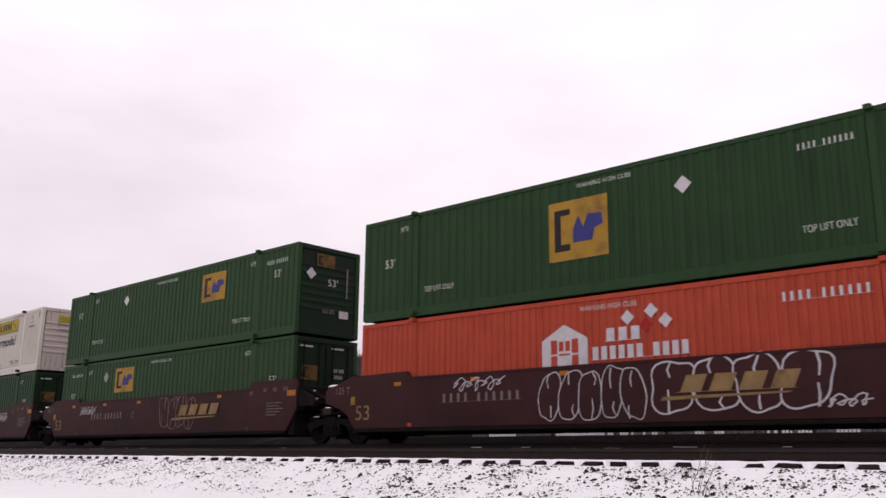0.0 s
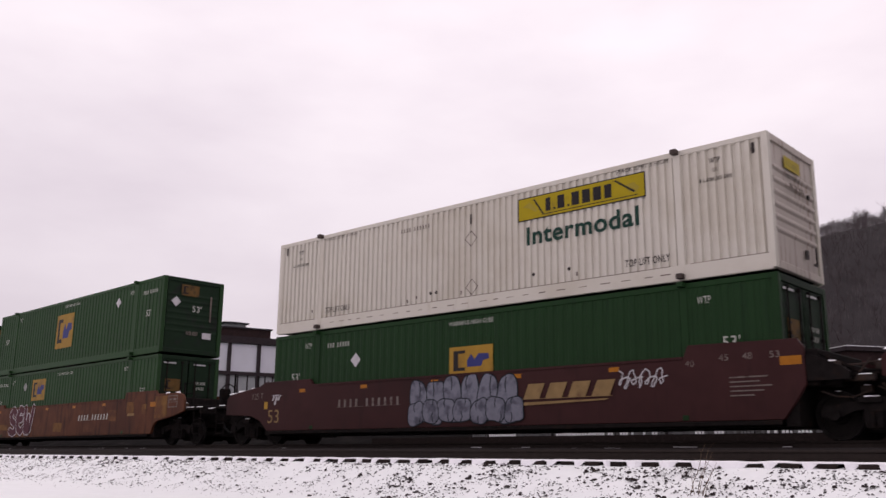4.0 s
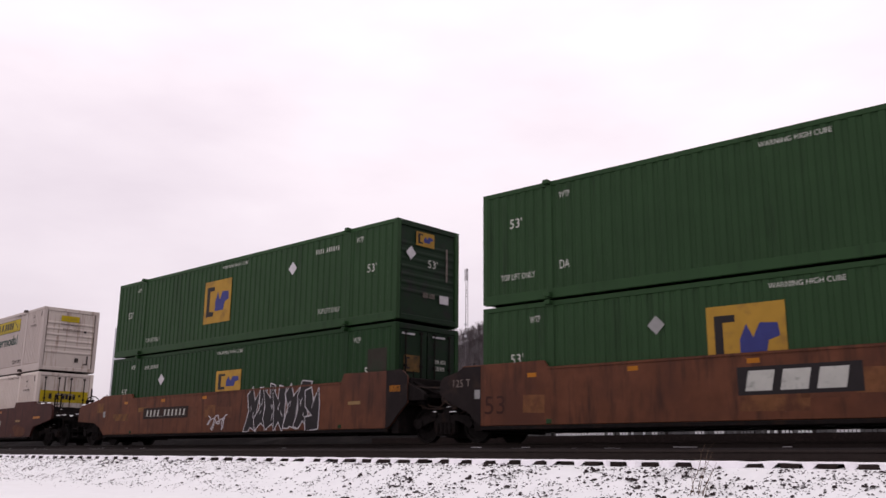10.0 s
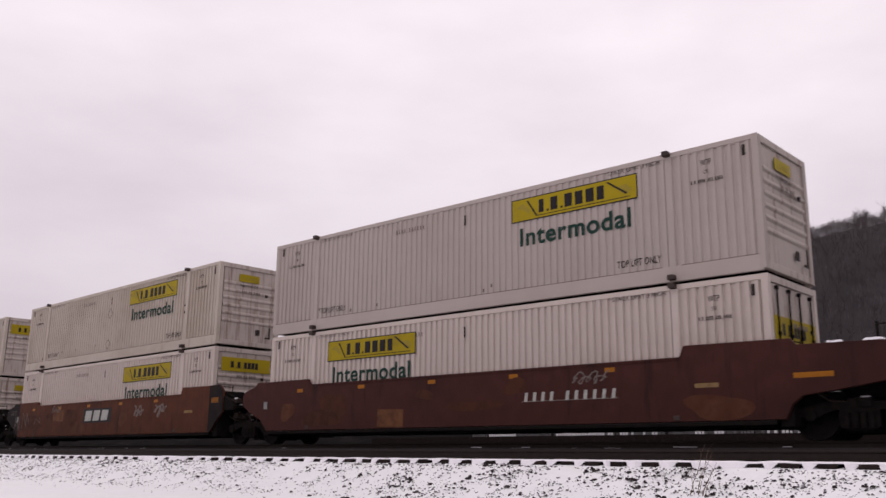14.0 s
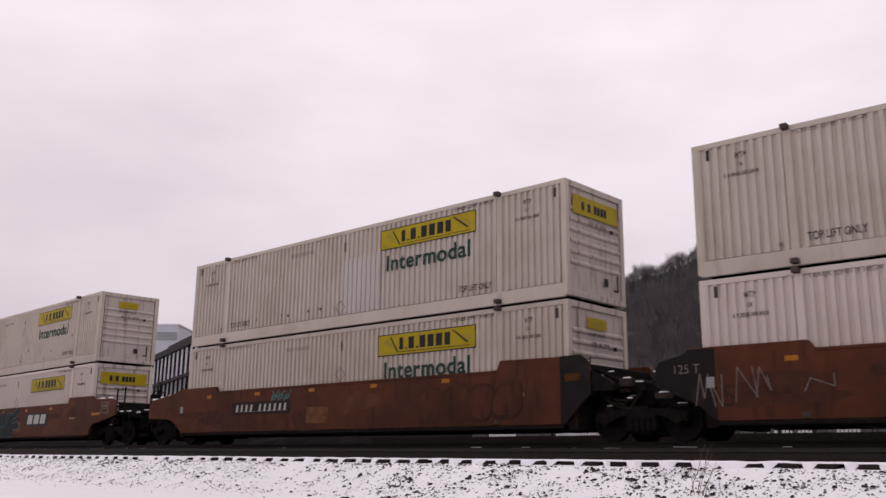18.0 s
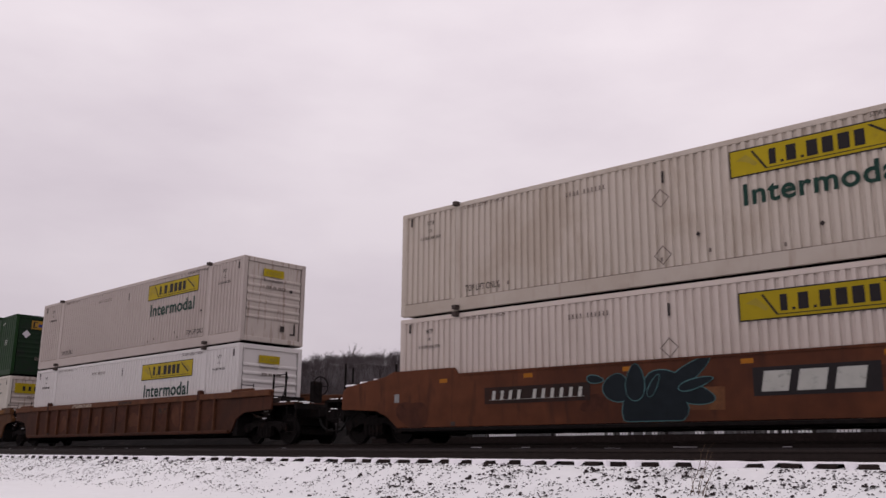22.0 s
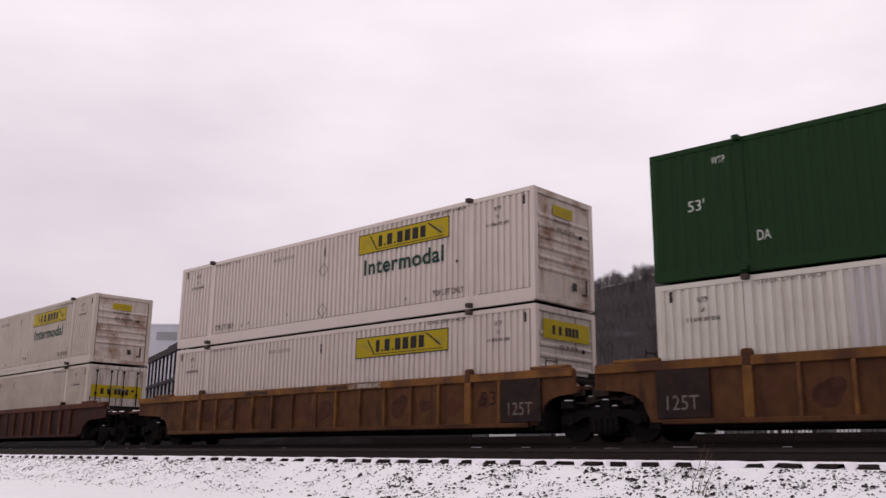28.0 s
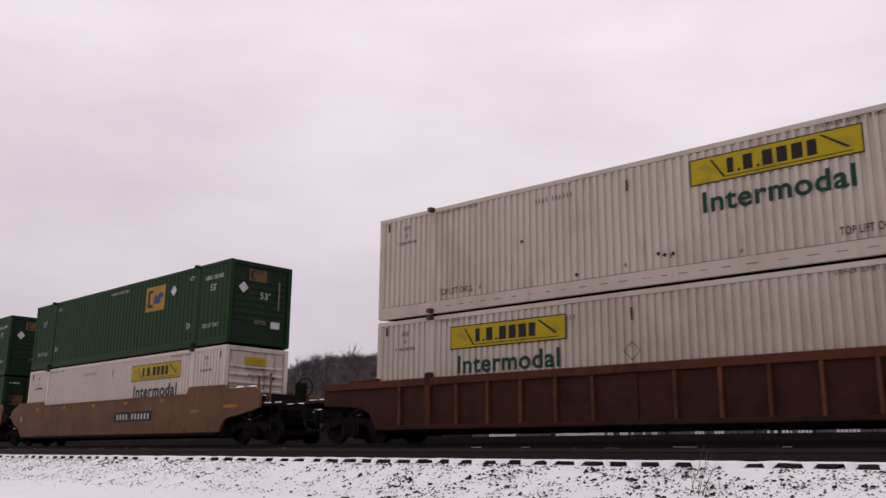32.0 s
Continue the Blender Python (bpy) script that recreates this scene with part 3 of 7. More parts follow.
def bare_tree(rng, stout):
    """Triangles of one bare tree a metre tall: trunk, limbs and a haze of twigs."""
    tri = []

    def limb(p, q, w):
        d = q - p
        for side in (Vector((-d.z, 0.0, d.x)), Vector((0.0, -d.z, d.y))):
            if side.length < 1e-4:
                continue
            o = side.normalized() * w
            tri.append((p - o, p + o, q))

    def grow(p, d, length, w, level):
        q = p + d * length
        limb(p, q + d * length * 0.15, w)
        if level == 0:
            return
        for i in range(rng.randint(3, 5)):
            t = rng.uniform(0.3, 1.0)
            nd = (d + Vector((rng.uniform(-0.8, 0.8), rng.uniform(-0.8, 0.8), rng.uniform(-0.1, 0.5)))).normalized()
            grow(p + d * length * t, nd, length * rng.uniform(0.45, 0.70), w * 0.5, level - 1)

    grow(Vector((0, 0, 0)), Vector((rng.uniform(-0.06, 0.06), rng.uniform(-0.06, 0.06), 1)).normalized(), 0.46, stout, 3)
    return np.array([[tuple(v) for v in t] for t in tri], dtype=np.float32).reshape(-1, 3)


def build_woods():
    rng = random.Random(33)
    kinds = [bare_tree(rng, 0.017 if k < 5 else 0.0062) for k in range(10)]
    blocks, tones = [], []

    def plant(q, depth, height, first, tone=0):
        v = kinds[first + rng.randrange(5)].copy()
        a = rng.uniform(0, 6.28)
        c, n = math.cos(a), math.sin(a)
        w = height * rng.uniform(0.8, 1.2)
        x, y = v[:, 0] * c - v[:, 1] * n, v[:, 0] * n + v[:, 1] * c
        blocks.append(np.stack([x * w + q * depth, y * w + depth, v[:, 2] * height + EYE + hill_z(q, depth) - 0.4], 1))
        tones.append(np.full(len(v) // 3, tone, dtype=np.int32))

    # Crest trees mostly take the bark paled by haze
    for _ in range(3600):
        q = rng.uniform(-0.24, 0.56)
        plant(q, rng.uniform(370, 436), rng.uniform(4.5, 9.0) * (1.05 + 0.8 * noise.noise((q * 55, 1, 5))) * (1.2 if rng.random() < 0.05 else 1), 0 if rng.random() < 0.6 else 5, 2 if rng.random() < 0.7 else 0)
    for _ in range(7200):
        q = rng.uniform(-0.2, 0.56)
        depth = 155 + 250 * rng.random() ** 0.8
        grove = noise.noise((q * 26, depth * 0.045, 7)) + 0.6 * noise.noise((q * 70, depth * 0.12, 2))
        plant(q, depth, rng.uniform(4.5, 8.0), 5 if rng.random() < 0.6 else 0, 0 if grove < 0.12 else 2)
    for _ in range(150):
        q, depth = rng.uniform(0.0, 0.56), rng.uniform(165, 400)
        for _ in range(rng.randint(2, 6)):
            plant(q + rng.gauss(0, 0.004), depth + rng.gauss(0, 2.5), rng.uniform(2.0, 4.5), 5, 1)
    for _ in range(260):
        plant(rng.uniform(0.0, 0.56), rng.uniform(153, 215), rng.uniform(4, 8), 5, 1)
    v = np.concatenate(blocks)
    me = bpy.data.meshes.new("bare_woods")
    k = len(v) // 3
    me.vertices.add(len(v))
    me.vertices.foreach_set("co", v.astype(np.float32).ravel())
    me.loops.add(len(v))
    me.loops.foreach_set("vertex_index", np.arange(len(v), dtype=np.int32))
    me.polygons.add(k)
    me.polygons.foreach_set("loop_start", np.arange(0, 3 * k, 3, dtype=np.int32))
    me.update(calc_edges=True)
    me.materials.append(BARK)
    me.materials.append(PALEBARK)
    me.materials.append(GREYBARK)
    me.polygons.foreach_set("material_index", np.concatenate(tones))
    tagged(new("bare_woods", me), "leafless grey-brown winter woods covering the hill", "woods", kind="stuff")


build_woods()


def mast():
    thing = tagged(new("radio_mast"), "steel lattice mast with antennas near the hilltop", "mast")
    q, d = 0.0270, 300.0
    x, y = spot(q, d)
    base = EYE + hill_z(q, d)
    top = EYE + d * 0.2105 - base
    for k in range(3):
        bm = bmesh.new()
        a = k * 2.094
        rod(bm, (0.62 * math.cos(a), 0.62 * math.sin(a), -1), (0.45 * math.cos(a), 0.45 * math.sin(a), top), 0.085, 5, 0.07)
        part("leg", bm, POLEWOOD, thing)
    bm = bmesh.new()
    n = 30
    for i in range(n):
        z0, z1 = top * i / n, top * (i + 1) / n
        r0, r1 = 0.62 - 0.17 * i / n, 0.62 - 0.17 * (i + 1) / n
        for k in range(3):
            a, b = k * 2.094, (k + 1) * 2.094
            rod(bm, (r0 * math.cos(a), r0 * math.sin(a), z0), (r1 * math.cos(b), r1 * math.sin(b), z1), 0.05, 4)
    part("bracing", bm, POLEWOOD, thing)
    for k in range(3):
        bm = bmesh.new()
        a = k * 2.094 + 0.6
        box(bm, 0.55 * math.cos(a) - 0.12, 0.55 * math.cos(a) + 0.12, 0.55 * math.sin(a) - 0.1, 0.55 * math.sin(a) + 0.1, top - 4.0, top + 0.3)
        part("antenna_panel", bevelled(bm, 0.05), POLEWOOD, thing)
    for z in (0.30, 0.42):
        bm = bmesh.new()
        rod(bm, (-0.3, -0.7, top * z), (-0.3, -1.0, top * z), 0.45, 10)
        part("dish", bm, CONCRETE, thing, "pale dish antenna")
    thing.location = (x, y, base)


def utility_pole(q, d, high, label):
    """A timber pole with three cross-arms."""
    thing = tagged(new("utility_pole"), label, "utility pole", group="utility poles below the hill")
    x, y = spot(q, d)
    base = EYE + hill_z(q, d)
    top = EYE + d * high - base
    bm = bmesh.new()
    rod(bm, (0, 0, -1), (0, 0, top), 0.22, 8, 0.15)
    part("pole", bm, POLEWOOD, thing)
    for z, w in ((0.8, 1.3), (2.6, 1.6), (4.4, 1.4)):
        bm = bmesh.new()
        box(bm, -w, w, -0.26, -0.12, top - z - 0.14, top - z + 0.10)
        arm = part("cross_arm", bm, POLEWOOD, thing)
        for u in (-0.9, -0.5, 0.5, 0.9):
            bm = bmesh.new()
            rod(bm, (u * w, -0.19, top - z + 0.10), (u * w, -0.19, top - z + 0.42), 0.09, 6, 0.05)
            part("insulator", bm, POLEWOOD, arm)
    thing.location, thing.rotation_euler = (x, y, base), (0, 0, radians(8))


mast()
utility_pole(0.0032, 400.0, 0.1495, "haze-paled timber utility pole with three cross-arms")
utility_pole(0.0132, 405.0, 0.1475, "haze-paled timber utility pole with three cross-arms")


def mill():
    """The big shed with pale panels between dark posts, seen between the cars."""
    thing = tagged(new("mill_building"), "dark-framed industrial building with large pale wall panels", "building")
    d = 150.0
    k = 0.09435                          # metres for one unit of the plan below
    turn = 28.0
    # facade towards the railway: x along it, z up from the eye's level
    x0, x1 = 0.0, 152 * k
    top, band, mid = 213 * k, 203 * k, 147 * k
    base = 4.0
    depth = 54.0
    bm = bmesh.new()
    box(bm, x0 + 0.3, x1 - 0.3, 0.3, depth, base - 6, top - 0.4)
    part("core", bm, LOWPANEL, thing)
    posts = [0, 53 * k, 107 * k, 150 * k]
    for a in posts:
        bm = bmesh.new()
        box(bm, a - 3.2 * k, a + 3.2 * k, -0.35, 0.4, base - 6, band)
        part("post", bm, TIMBER, thing)
    bm = bmesh.new()
    box(bm, x0 - 0.5, x1 + 0.5, -0.5, 0.5, band - 0.2, top)
    part("eaves_band", bm, TIMBER, thing)
    bm = bmesh.new()
    box(bm, x0 - 0.3, x1 + 0.3, -0.42, 0.45, mid - 3.5 * k, mid + 3.0 * k)
    part("floor_band", bm, TIMBER, thing)
    for a, b in zip(posts, posts[1:]):
        bm = bmesh.new()
        box(bm, a + 3.4 * k, b - 3.4 * k, -0.05, 0.28, mid + 3.2 * k, band - 0.3)
        part("panel", bm, PANEL, thing, "tall pale translucent panel")
        bm = bmesh.new()
        box(bm, a + 3.4 * k, b - 3.4 * k, -0.02, 0.28, base, mid - 3.7 * k)
        part("lower_panel", bm, LOWPANEL, thing)
        for u in (0.33, 0.66):
            bm = bmesh.new()
            w = b - a
            box(bm, a + w * u - 0.12, a + w * u + 0.12, -0.1, -0.01, base, mid - 3.8 * k)
            part("mullion", bm, TIMBER, thing)
    bm = bmesh.new()
    w1 = 134 * k
    prism(bm, [(2 * k, top - 0.3), (w1, top - 0.3), (w1, 231 * k), (46 * k, 231 * k), (2 * k, top + 0.2)], 2.0, 26)
    part("roof_block", bm, BRICK, thing)
    bm = bmesh.new()
    prism(bm, [(46 * k, 231 * k), (w1 + 0.3, 231 * k), (w1 + 0.3, 233.5 * k), (45 * k, 233.5 * k), (0, top + 0.6), (0, top + 0.25)], 1.7, 26.5)
    part("roof", bm, SLATE, thing)
    bm = bmesh.new()
    prism(bm, [(50 * k, 232 * k), (94 * k, 232 * k), (91 * k, 243 * k), (84 * k, 246 * k), (59 * k, 246 * k), (53 * k, 243 * k)], 4, 12)
    part("roof_vent", bm, LOWPANEL, thing)
    bm = bmesh.new()
    box(bm, 47 * k, 96 * k, 3, 13, 242 * k, 243.6 * k)
    part("vent_cap", bm, SLATE, thing)
    # long side, running away from the railway
    n = 15
    step = depth / n
    for i in range(n):
        bm = bmesh.new()
        box(bm, -0.05, 0.28, i * step + 0.45, (i + 1) * step - 0.3, mid + 3.2 * k, band - 0.3)
        part("panel", bm, PANEL, thing, "tall pale translucent panel")
        bm = bmesh.new()
        box(bm, -0.02, 0.28, i * step + 0.45, (i + 1) * step - 0.3, base, mid - 3.7 * k)
        part("lower_panel", bm, LOWPANEL, thing)
        bm = bmesh.new()
        box(bm, -0.35, 0.4, (i + 1) * step - 0.28, (i + 1) * step + 0.28, base - 6, band)
        part("post", bm, TIMBER, thing)
    bm = bmesh.new()
    box(bm, -0.5, 0.5, 0.6, depth, band - 0.2, top)
    part("eaves_band", bm, TIMBER, thing)
    bm = bmesh.new()
    box(bm, -0.42, 0.45, 0.6, depth, mid - 3.5 * k, mid + 3.0 * k)
    part("floor_band", bm, TIMBER, thing)
    x, y = spot(-0.2698, d)
    thing.location, thing.rotation_euler = (x, y, EYE), (0, 0, radians(turn))


mill()


def silo_block():
    thing = tagged(new("pale_block"), "tall windowless pale concrete building behind the mill", "building")
    bm = bmesh.new()
    box(bm, -7.6, 0.5, 0, 14, -8, 36.3)
    bevelled(bm, 0.1)
    part("wall", bm, CONCRETE, thing)
    bm = bmesh.new()
    box(bm, -17.6, -7.5, 0.6, 13, -8, 35.3)
    part("wing", bm, CONCRETE, thing)
    for k in range(6):
        bm = bmesh.new()
        box(bm, -5.6, 0.1, -0.10, 0.05, 31.9 + 0.4 * k, 32.22 + 0.4 * k)
        part("louvre", bm, LOWPANEL, thing, "grey louvre blade")
    bm = bmesh.new()
    box(bm, -7.8, 0.7, -0.2, 14.2, 36.25, 36.6)
    part("parapet", bm, FRESHSNOW, thing, "snow-topped parapet")
    x, y = spot(-0.2969, 252)
    thing.location = (x, y, EYE)


silo_block()


def house(q, depth, w, h, deep, wall, turn, name, label, ridge=2.2, flat=False, windows=3, storeys=2):
    thing = tagged(new(name), label, "house", group="houses below the hill")
    bm = bmesh.new()
    box(bm, -w / 2, w / 2, 0, deep, -2.5, h)
    part("wall", bm, wall, thing)
    bm = bmesh.new()
    if flat:
        box(bm, -w / 2 - 0.25, w / 2 + 0.25, -0.25, deep + 0.25, h, h + 0.35)
        part("cornice", bm, TIMBER, thing)
        bm = bmesh.new()
        box(bm, -w / 2 - 0.1, w / 2 + 0.1, -0.1, deep + 0.1, h + 0.35, h + 0.42)
        part("roof_snow", bm, FRESHSNOW, thing, "snow on the flat roof")
    else:
        prism(bm, [(-0.5, h - 0.1), (deep + 0.5, h - 0.1), (deep / 2, h + ridge)], -w / 2 - 0.4, w / 2 + 0.4, "yz")
        part("roof", bm, SLATE, thing, "dark roof patched with snow")
        bm = bmesh.new()
        prism(bm, [(0.1, h + 0.12 * ridge + 0.2), (deep / 2 - 0.3, h + ridge * 0.93 + 0.12), (deep / 2 - 0.2, h + ridge * 0.93 + 0.02), (0.2, h + 0.12 * ridge)], -w / 2 - 0.2, w / 2 * 0.7, "yz")
        part("roof_snow", bm, FRESHSNOW, thing, "snow left on the roof slope")
        bm = bmesh.new()
        box(bm, w * 0.22, w * 0.22 + 0.7, deep / 2 - 0.3, deep / 2 + 0.4, h + ridge * 0.5, h + ridge + 0.9)
        part("chimney", bm, BRICK, thing)
    for r in range(storeys):
        for i in range(windows):
            cx = -w / 2 + w * (i + 0.5) / windows
            z = 0.9 + r * (h - 0.6) / storeys
            win = new("window")
            win.parent = thing
            bm = bmesh.new()
            box(bm, cx - 0.62, cx + 0.62, -0.08, 0.05, z, z + 1.75)
            part("frame", bm, FENCEPAINT, win, "white window frame")
            for dz in (0.08, 0.92):
                bm = bmesh.new()
                box(bm, cx - 0.5, cx + 0.5, -0.10, -0.06, z + dz, z + dz + 0.76)
                part("pane", bm, GLASS if dz < 0.5 else PANEL, win)
    x, y = spot(q, depth)
    thing.location, thing.rotation_euler = (x, y, EYE + 1.6), (0, 0, radians(turn))
    return thing


house(0.507, 72, 9.0, 7.1, 9, BRICK, 12, "brick_building", "brick building with white-framed windows and a flat snowy roof", flat=True, windows=4)
house(0.443, 98, 4.6, 7.4, 7, BRICK, -6, "house", "narrow dark brick house with a flat snowy roof", flat=True, windows=2)
house(0.345, 104, 7.5, 5.4, 8, BRICK, 8, "house", "small brick house with a snow-patched gable roof", windows=3)
house(0.285, 112, 8.5, 5.6, 8, STUCCO, -10, "house", "low grey house with a snow-patched gable roof", windows=3)
house(0.215, 122, 9.0, 4.6, 8, BRICK, 14, "house", "low brick house below the wooded hill", windows=3)
house(0.56, 90, 10.0, 7.0, 9, STUCCO, 5, "house", "grey house with a snowy gable roof", windows=3)


def snow_pad(rng, w, d, thick=1.0):
    bm = bmesh.new()
    k = 10
    lo = [bm.verts.new((w * math.cos(6.283 * i / k) * rng.uniform(0.75, 1), d * math.sin(6.283 * i / k) * rng.uniform(0.75, 1), 0)) for i in range(k)]
    hi = [bm.verts.new((v.co.x * 0.75, v.co.y * 0.75, thick * rng.uniform(0.035, 0.07))) for v in lo]
    bm.faces.new(hi)
    bm.faces.new(lo[::-1])
    for i in range(k):
        bm.faces.new((lo[i], lo[(i + 1) % k], hi[(i + 1) % k], hi[i]))
    return bm


def fence():
    """A row of pickets on an added dark board, white in places and weathered grey in others."""
    thing = tagged(new("picket_fence"), "broken picket fence, white and weathered grey pickets", "fence")
    rng = random.Random(19)
    d = -15.5
    meshes = {}
    for key, mat, tall in (("white", FENCEPAINT, 0.80), ("low", FENCEPAINT, 0.10), ("grey", GREYPICKET, 0.70)):
        bm = bmesh.new()
        prism(bm, [(-0.052, -0.06), (0.052, -0.06), (0.052, tall - 0.05), (0.0, tall), (-0.052, tall - 0.05)], -0.02, 0.02)
        meshes[key] = finished("picket", bevelled(bm, 0.008), mat)
    runs = ((-6.4, -5.3, "grey", 0.7), (-5.3, -3.7, "white", 1.0), (-3.6, -2.3, "grey", 1.0), (-1.2, -0.9, "low", 1.0), (-0.9, -0.2, "white", 0.9), (-0.2, 0.6, "low", 1.0), (0.6, 1.8, "white", 0.8), (1.8, 3.0, "white", 0.5), (3.0, 3.4, "grey", 0.8),
            (3.4, 4.1, "white", 0.55), (5.7, 6.25, "white", 0.9), (6.7, 7.6, "white", 0.7), (7.8, 8.7, "grey", 0.9), (8.75, 9.2, "white", 0.9), (9.2, 9.8, "low", 0.4), (10.1, 10.6, "low", 0.7), (10.8, 11.4, "grey", 0.9), (11.4, 12.4, "white", 0.7))
    for a, b, key, chance in runs:
        s = a
        while s < b:
            if rng.random() < chance:
                x, y, h = on_line(s, d)
                part("picket", meshes[key], None, thing, at=(x, y, EYE + 1.10 + rng.uniform(-0.02, 0.02)), rot=(0, rng.uniform(-3, 3), math.degrees(h)))
            s += 0.145
    bm = bmesh.new()
    box(bm, -0.07, 0.07, -0.03, 0.03, -0.06, 0.66)
    tall = finished("picket", bevelled(bm, 0.01), FENCEPAINT)
    for u in (-4.62, -4.40, -4.05, -3.86):
        x, y, h = on_line(u, d - 0.1)
        part("picket", tall, None, thing, "taller white picket", at=(x, y, EYE + 1.10 + rng.uniform(-0.12, 0.1)), rot=(0, rng.uniform(-4, 4), math.degrees(h)))
    # Added board: gives the dark band below the pickets
    for a, b in ((-14, 0.0), (0.0, 14.0)):
        bm = bmesh.new()
        pts = [on_line(a + (b - a) * i / 8, d + 0.05) for i in range(9)]
        for p, q in zip(pts, pts[1:]):
            v = [bm.verts.new((r[0], r[1], z)) for r in (p, q) for z in (ground_z(d) - 0.2, EYE + 1.09)]
            w = [bm.verts.new((u.co.x + 0.03, u.co.y + 0.06, u.co.z)) for u in v]
            for f in ((v[0], v[2], v[3], v[1]), (w[0], w[1], w[3], w[2]), (v[1], v[3], w[3], w[1])):
                bm.faces.new(f)
        part("kerb_board", bm, TIEWOOD, thing, "added board, gives the dark band under the pickets")


fence()


def board_fence():
    """A weathered board fence with snow along its top, on the bank behind the pickets."""
    thing = tagged(new("board_fence"), "weathered grey board fence topped with snow", "fence")
    rng = random.Random(61)
    bm = bmesh.new()
    box(bm, -0.07, 0.07, -0.014, 0.014, 0, 1.75)
    board = finished("board", bevelled(bm, 0.006), GREYPICKET)
    s = -3.0
    while s < 15.0:
        if rng.random() < 0.93:
            x, y, h = on_line(s, -16.1)
            part("board", board, None, thing, at=(x, y, EYE + 0.10 + rng.uniform(-0.06, 0.04)), rot=(0, rng.uniform(-1.2, 1.2), math.degrees(h)))
        s += 0.155
    s = -3.0
    while s < 15.0:
        w = rng.uniform(0.25, 1.3)
        if rng.random() < 0.78:
            x, y, h = on_line(s + w / 2, -16.15)
            p = part("snow_cap", snow_pad(rng, w * 0.6, 0.16, rng.uniform(2.4, 4.2)), FRESHSNOW, thing, "snow heaped along the fence top", at=(x, y, EYE + 1.84))
            p.rotation_euler[2] = h
        s += w + rng.uniform(0.0, 0.25)


board_fence()


# ---- lettering and painted marks ----
def text_mesh(string, width, height, mat, bold=0.0):
    """Raised lettering that stands on the origin, in the xz plane, facing -y."""
    def build():
        cu = bpy.data.curves.new("lettering", "FONT")
        cu.body, cu.extrude, cu.offset = string, 0.0, bold
        cu.space_character = 1.08 if bold else 1.03
        ob = bpy.data.objects.new("lettering", cu)
        scene.collection.objects.link(ob)
        bpy.context.view_layer.update()
        me = bpy.data.meshes.new_from_object(ob.evaluated_get(bpy.context.evaluated_depsgraph_get()))
        bpy.data.objects.remove(ob)
        bpy.data.curves.remove(cu)
        co = np.zeros(len(me.vertices) * 3)
        me.vertices.foreach_get("co", co)
        co = co.reshape(-1, 3)
        lo, hi = co.min(0), co.max(0)
        out = np.zeros_like(co)
        out[:, 0] = (co[:, 0] - lo[0]) / (hi[0] - lo[0]) * width
        out[:, 2] = (co[:, 1] - lo[1]) / (hi[1] - lo[1]) * height
        me.vertices.foreach_set("co", out.ravel())
        me.materials.clear()
        me.materials.append(mat)
        me.update()
        return me
    return shared(("text", string, width, height, mat.name), build)


def bars_mesh(groups, width, height, mat, slant=0.0, gap=0.22, foot=0.0):
    """Plain upright bars in the size of a line of characters; groups: how many in each word. foot: a long bar beneath."""
    def build():
        bm = bmesh.new()
        n = sum(groups) + 0.8 * (len(groups) - 1)
        step = width / n
        x = 0.0
        for g in groups:
            for _ in range(g):
                a, b = x + step * gap / 2, x + step * (1 - gap / 2)
                prism(bm, [(a, 0), (b, 0), (b + slant * height, height), (a + slant * height, height)], -0.002, 0.002)
                x += step
            x += 0.8 * step
        e = height * 0.03
        prism(bm, [(0, 0), (width, 0), (width, e), (0, e)], -0.0015, 0.0015)
        if foot:
            prism(bm, [(-0.15 * width, -2.2 * foot), (width * 0.92, -1.2 * foot), (width * 0.96, -0.7 * foot), (-0.12 * width, -1.0 * foot)], -0.002, 0.002)
        return finished("bars", bm, mat)
    return shared(("bars", tuple(groups), width, height, mat.name, slant, gap, foot), build)


def slab_mesh(width, height):
    """Three slanted white slabs."""
    def build():
        bm = bmesh.new()
        c = width / 3
        for k in range(3):
            x = k * c
            pts = [(0.05, 0), (0.88, 0), (0.88, 1), (0.05, 1)]
            prism(bm, [(x + (a * 0.92 + 0.12 * b) * c, b * height) for a, b in pts], -0.002, 0.002)
        return finished("slabs", bm, LETTER)
    return shared(("slabs", width, height), build)


def plate_mesh(w, h, mat, t=0.003):
    def build():
        bm = bmesh.new()
        box(bm, 0, w, -t, t, 0, h)
        return finished("plate", bm, mat)
    return shared(("plate", w, h, mat.name, t), build)


def diamond_mesh(r, mat):
    def build():
        bm = bmesh.new()
        prism(bm, [(-r, 0), (0, -r), (r, 0), (0, r)], -0.003, 0.003)
        return finished("placard", bm, mat)
    return shared(("diamond", r, mat.name), build)


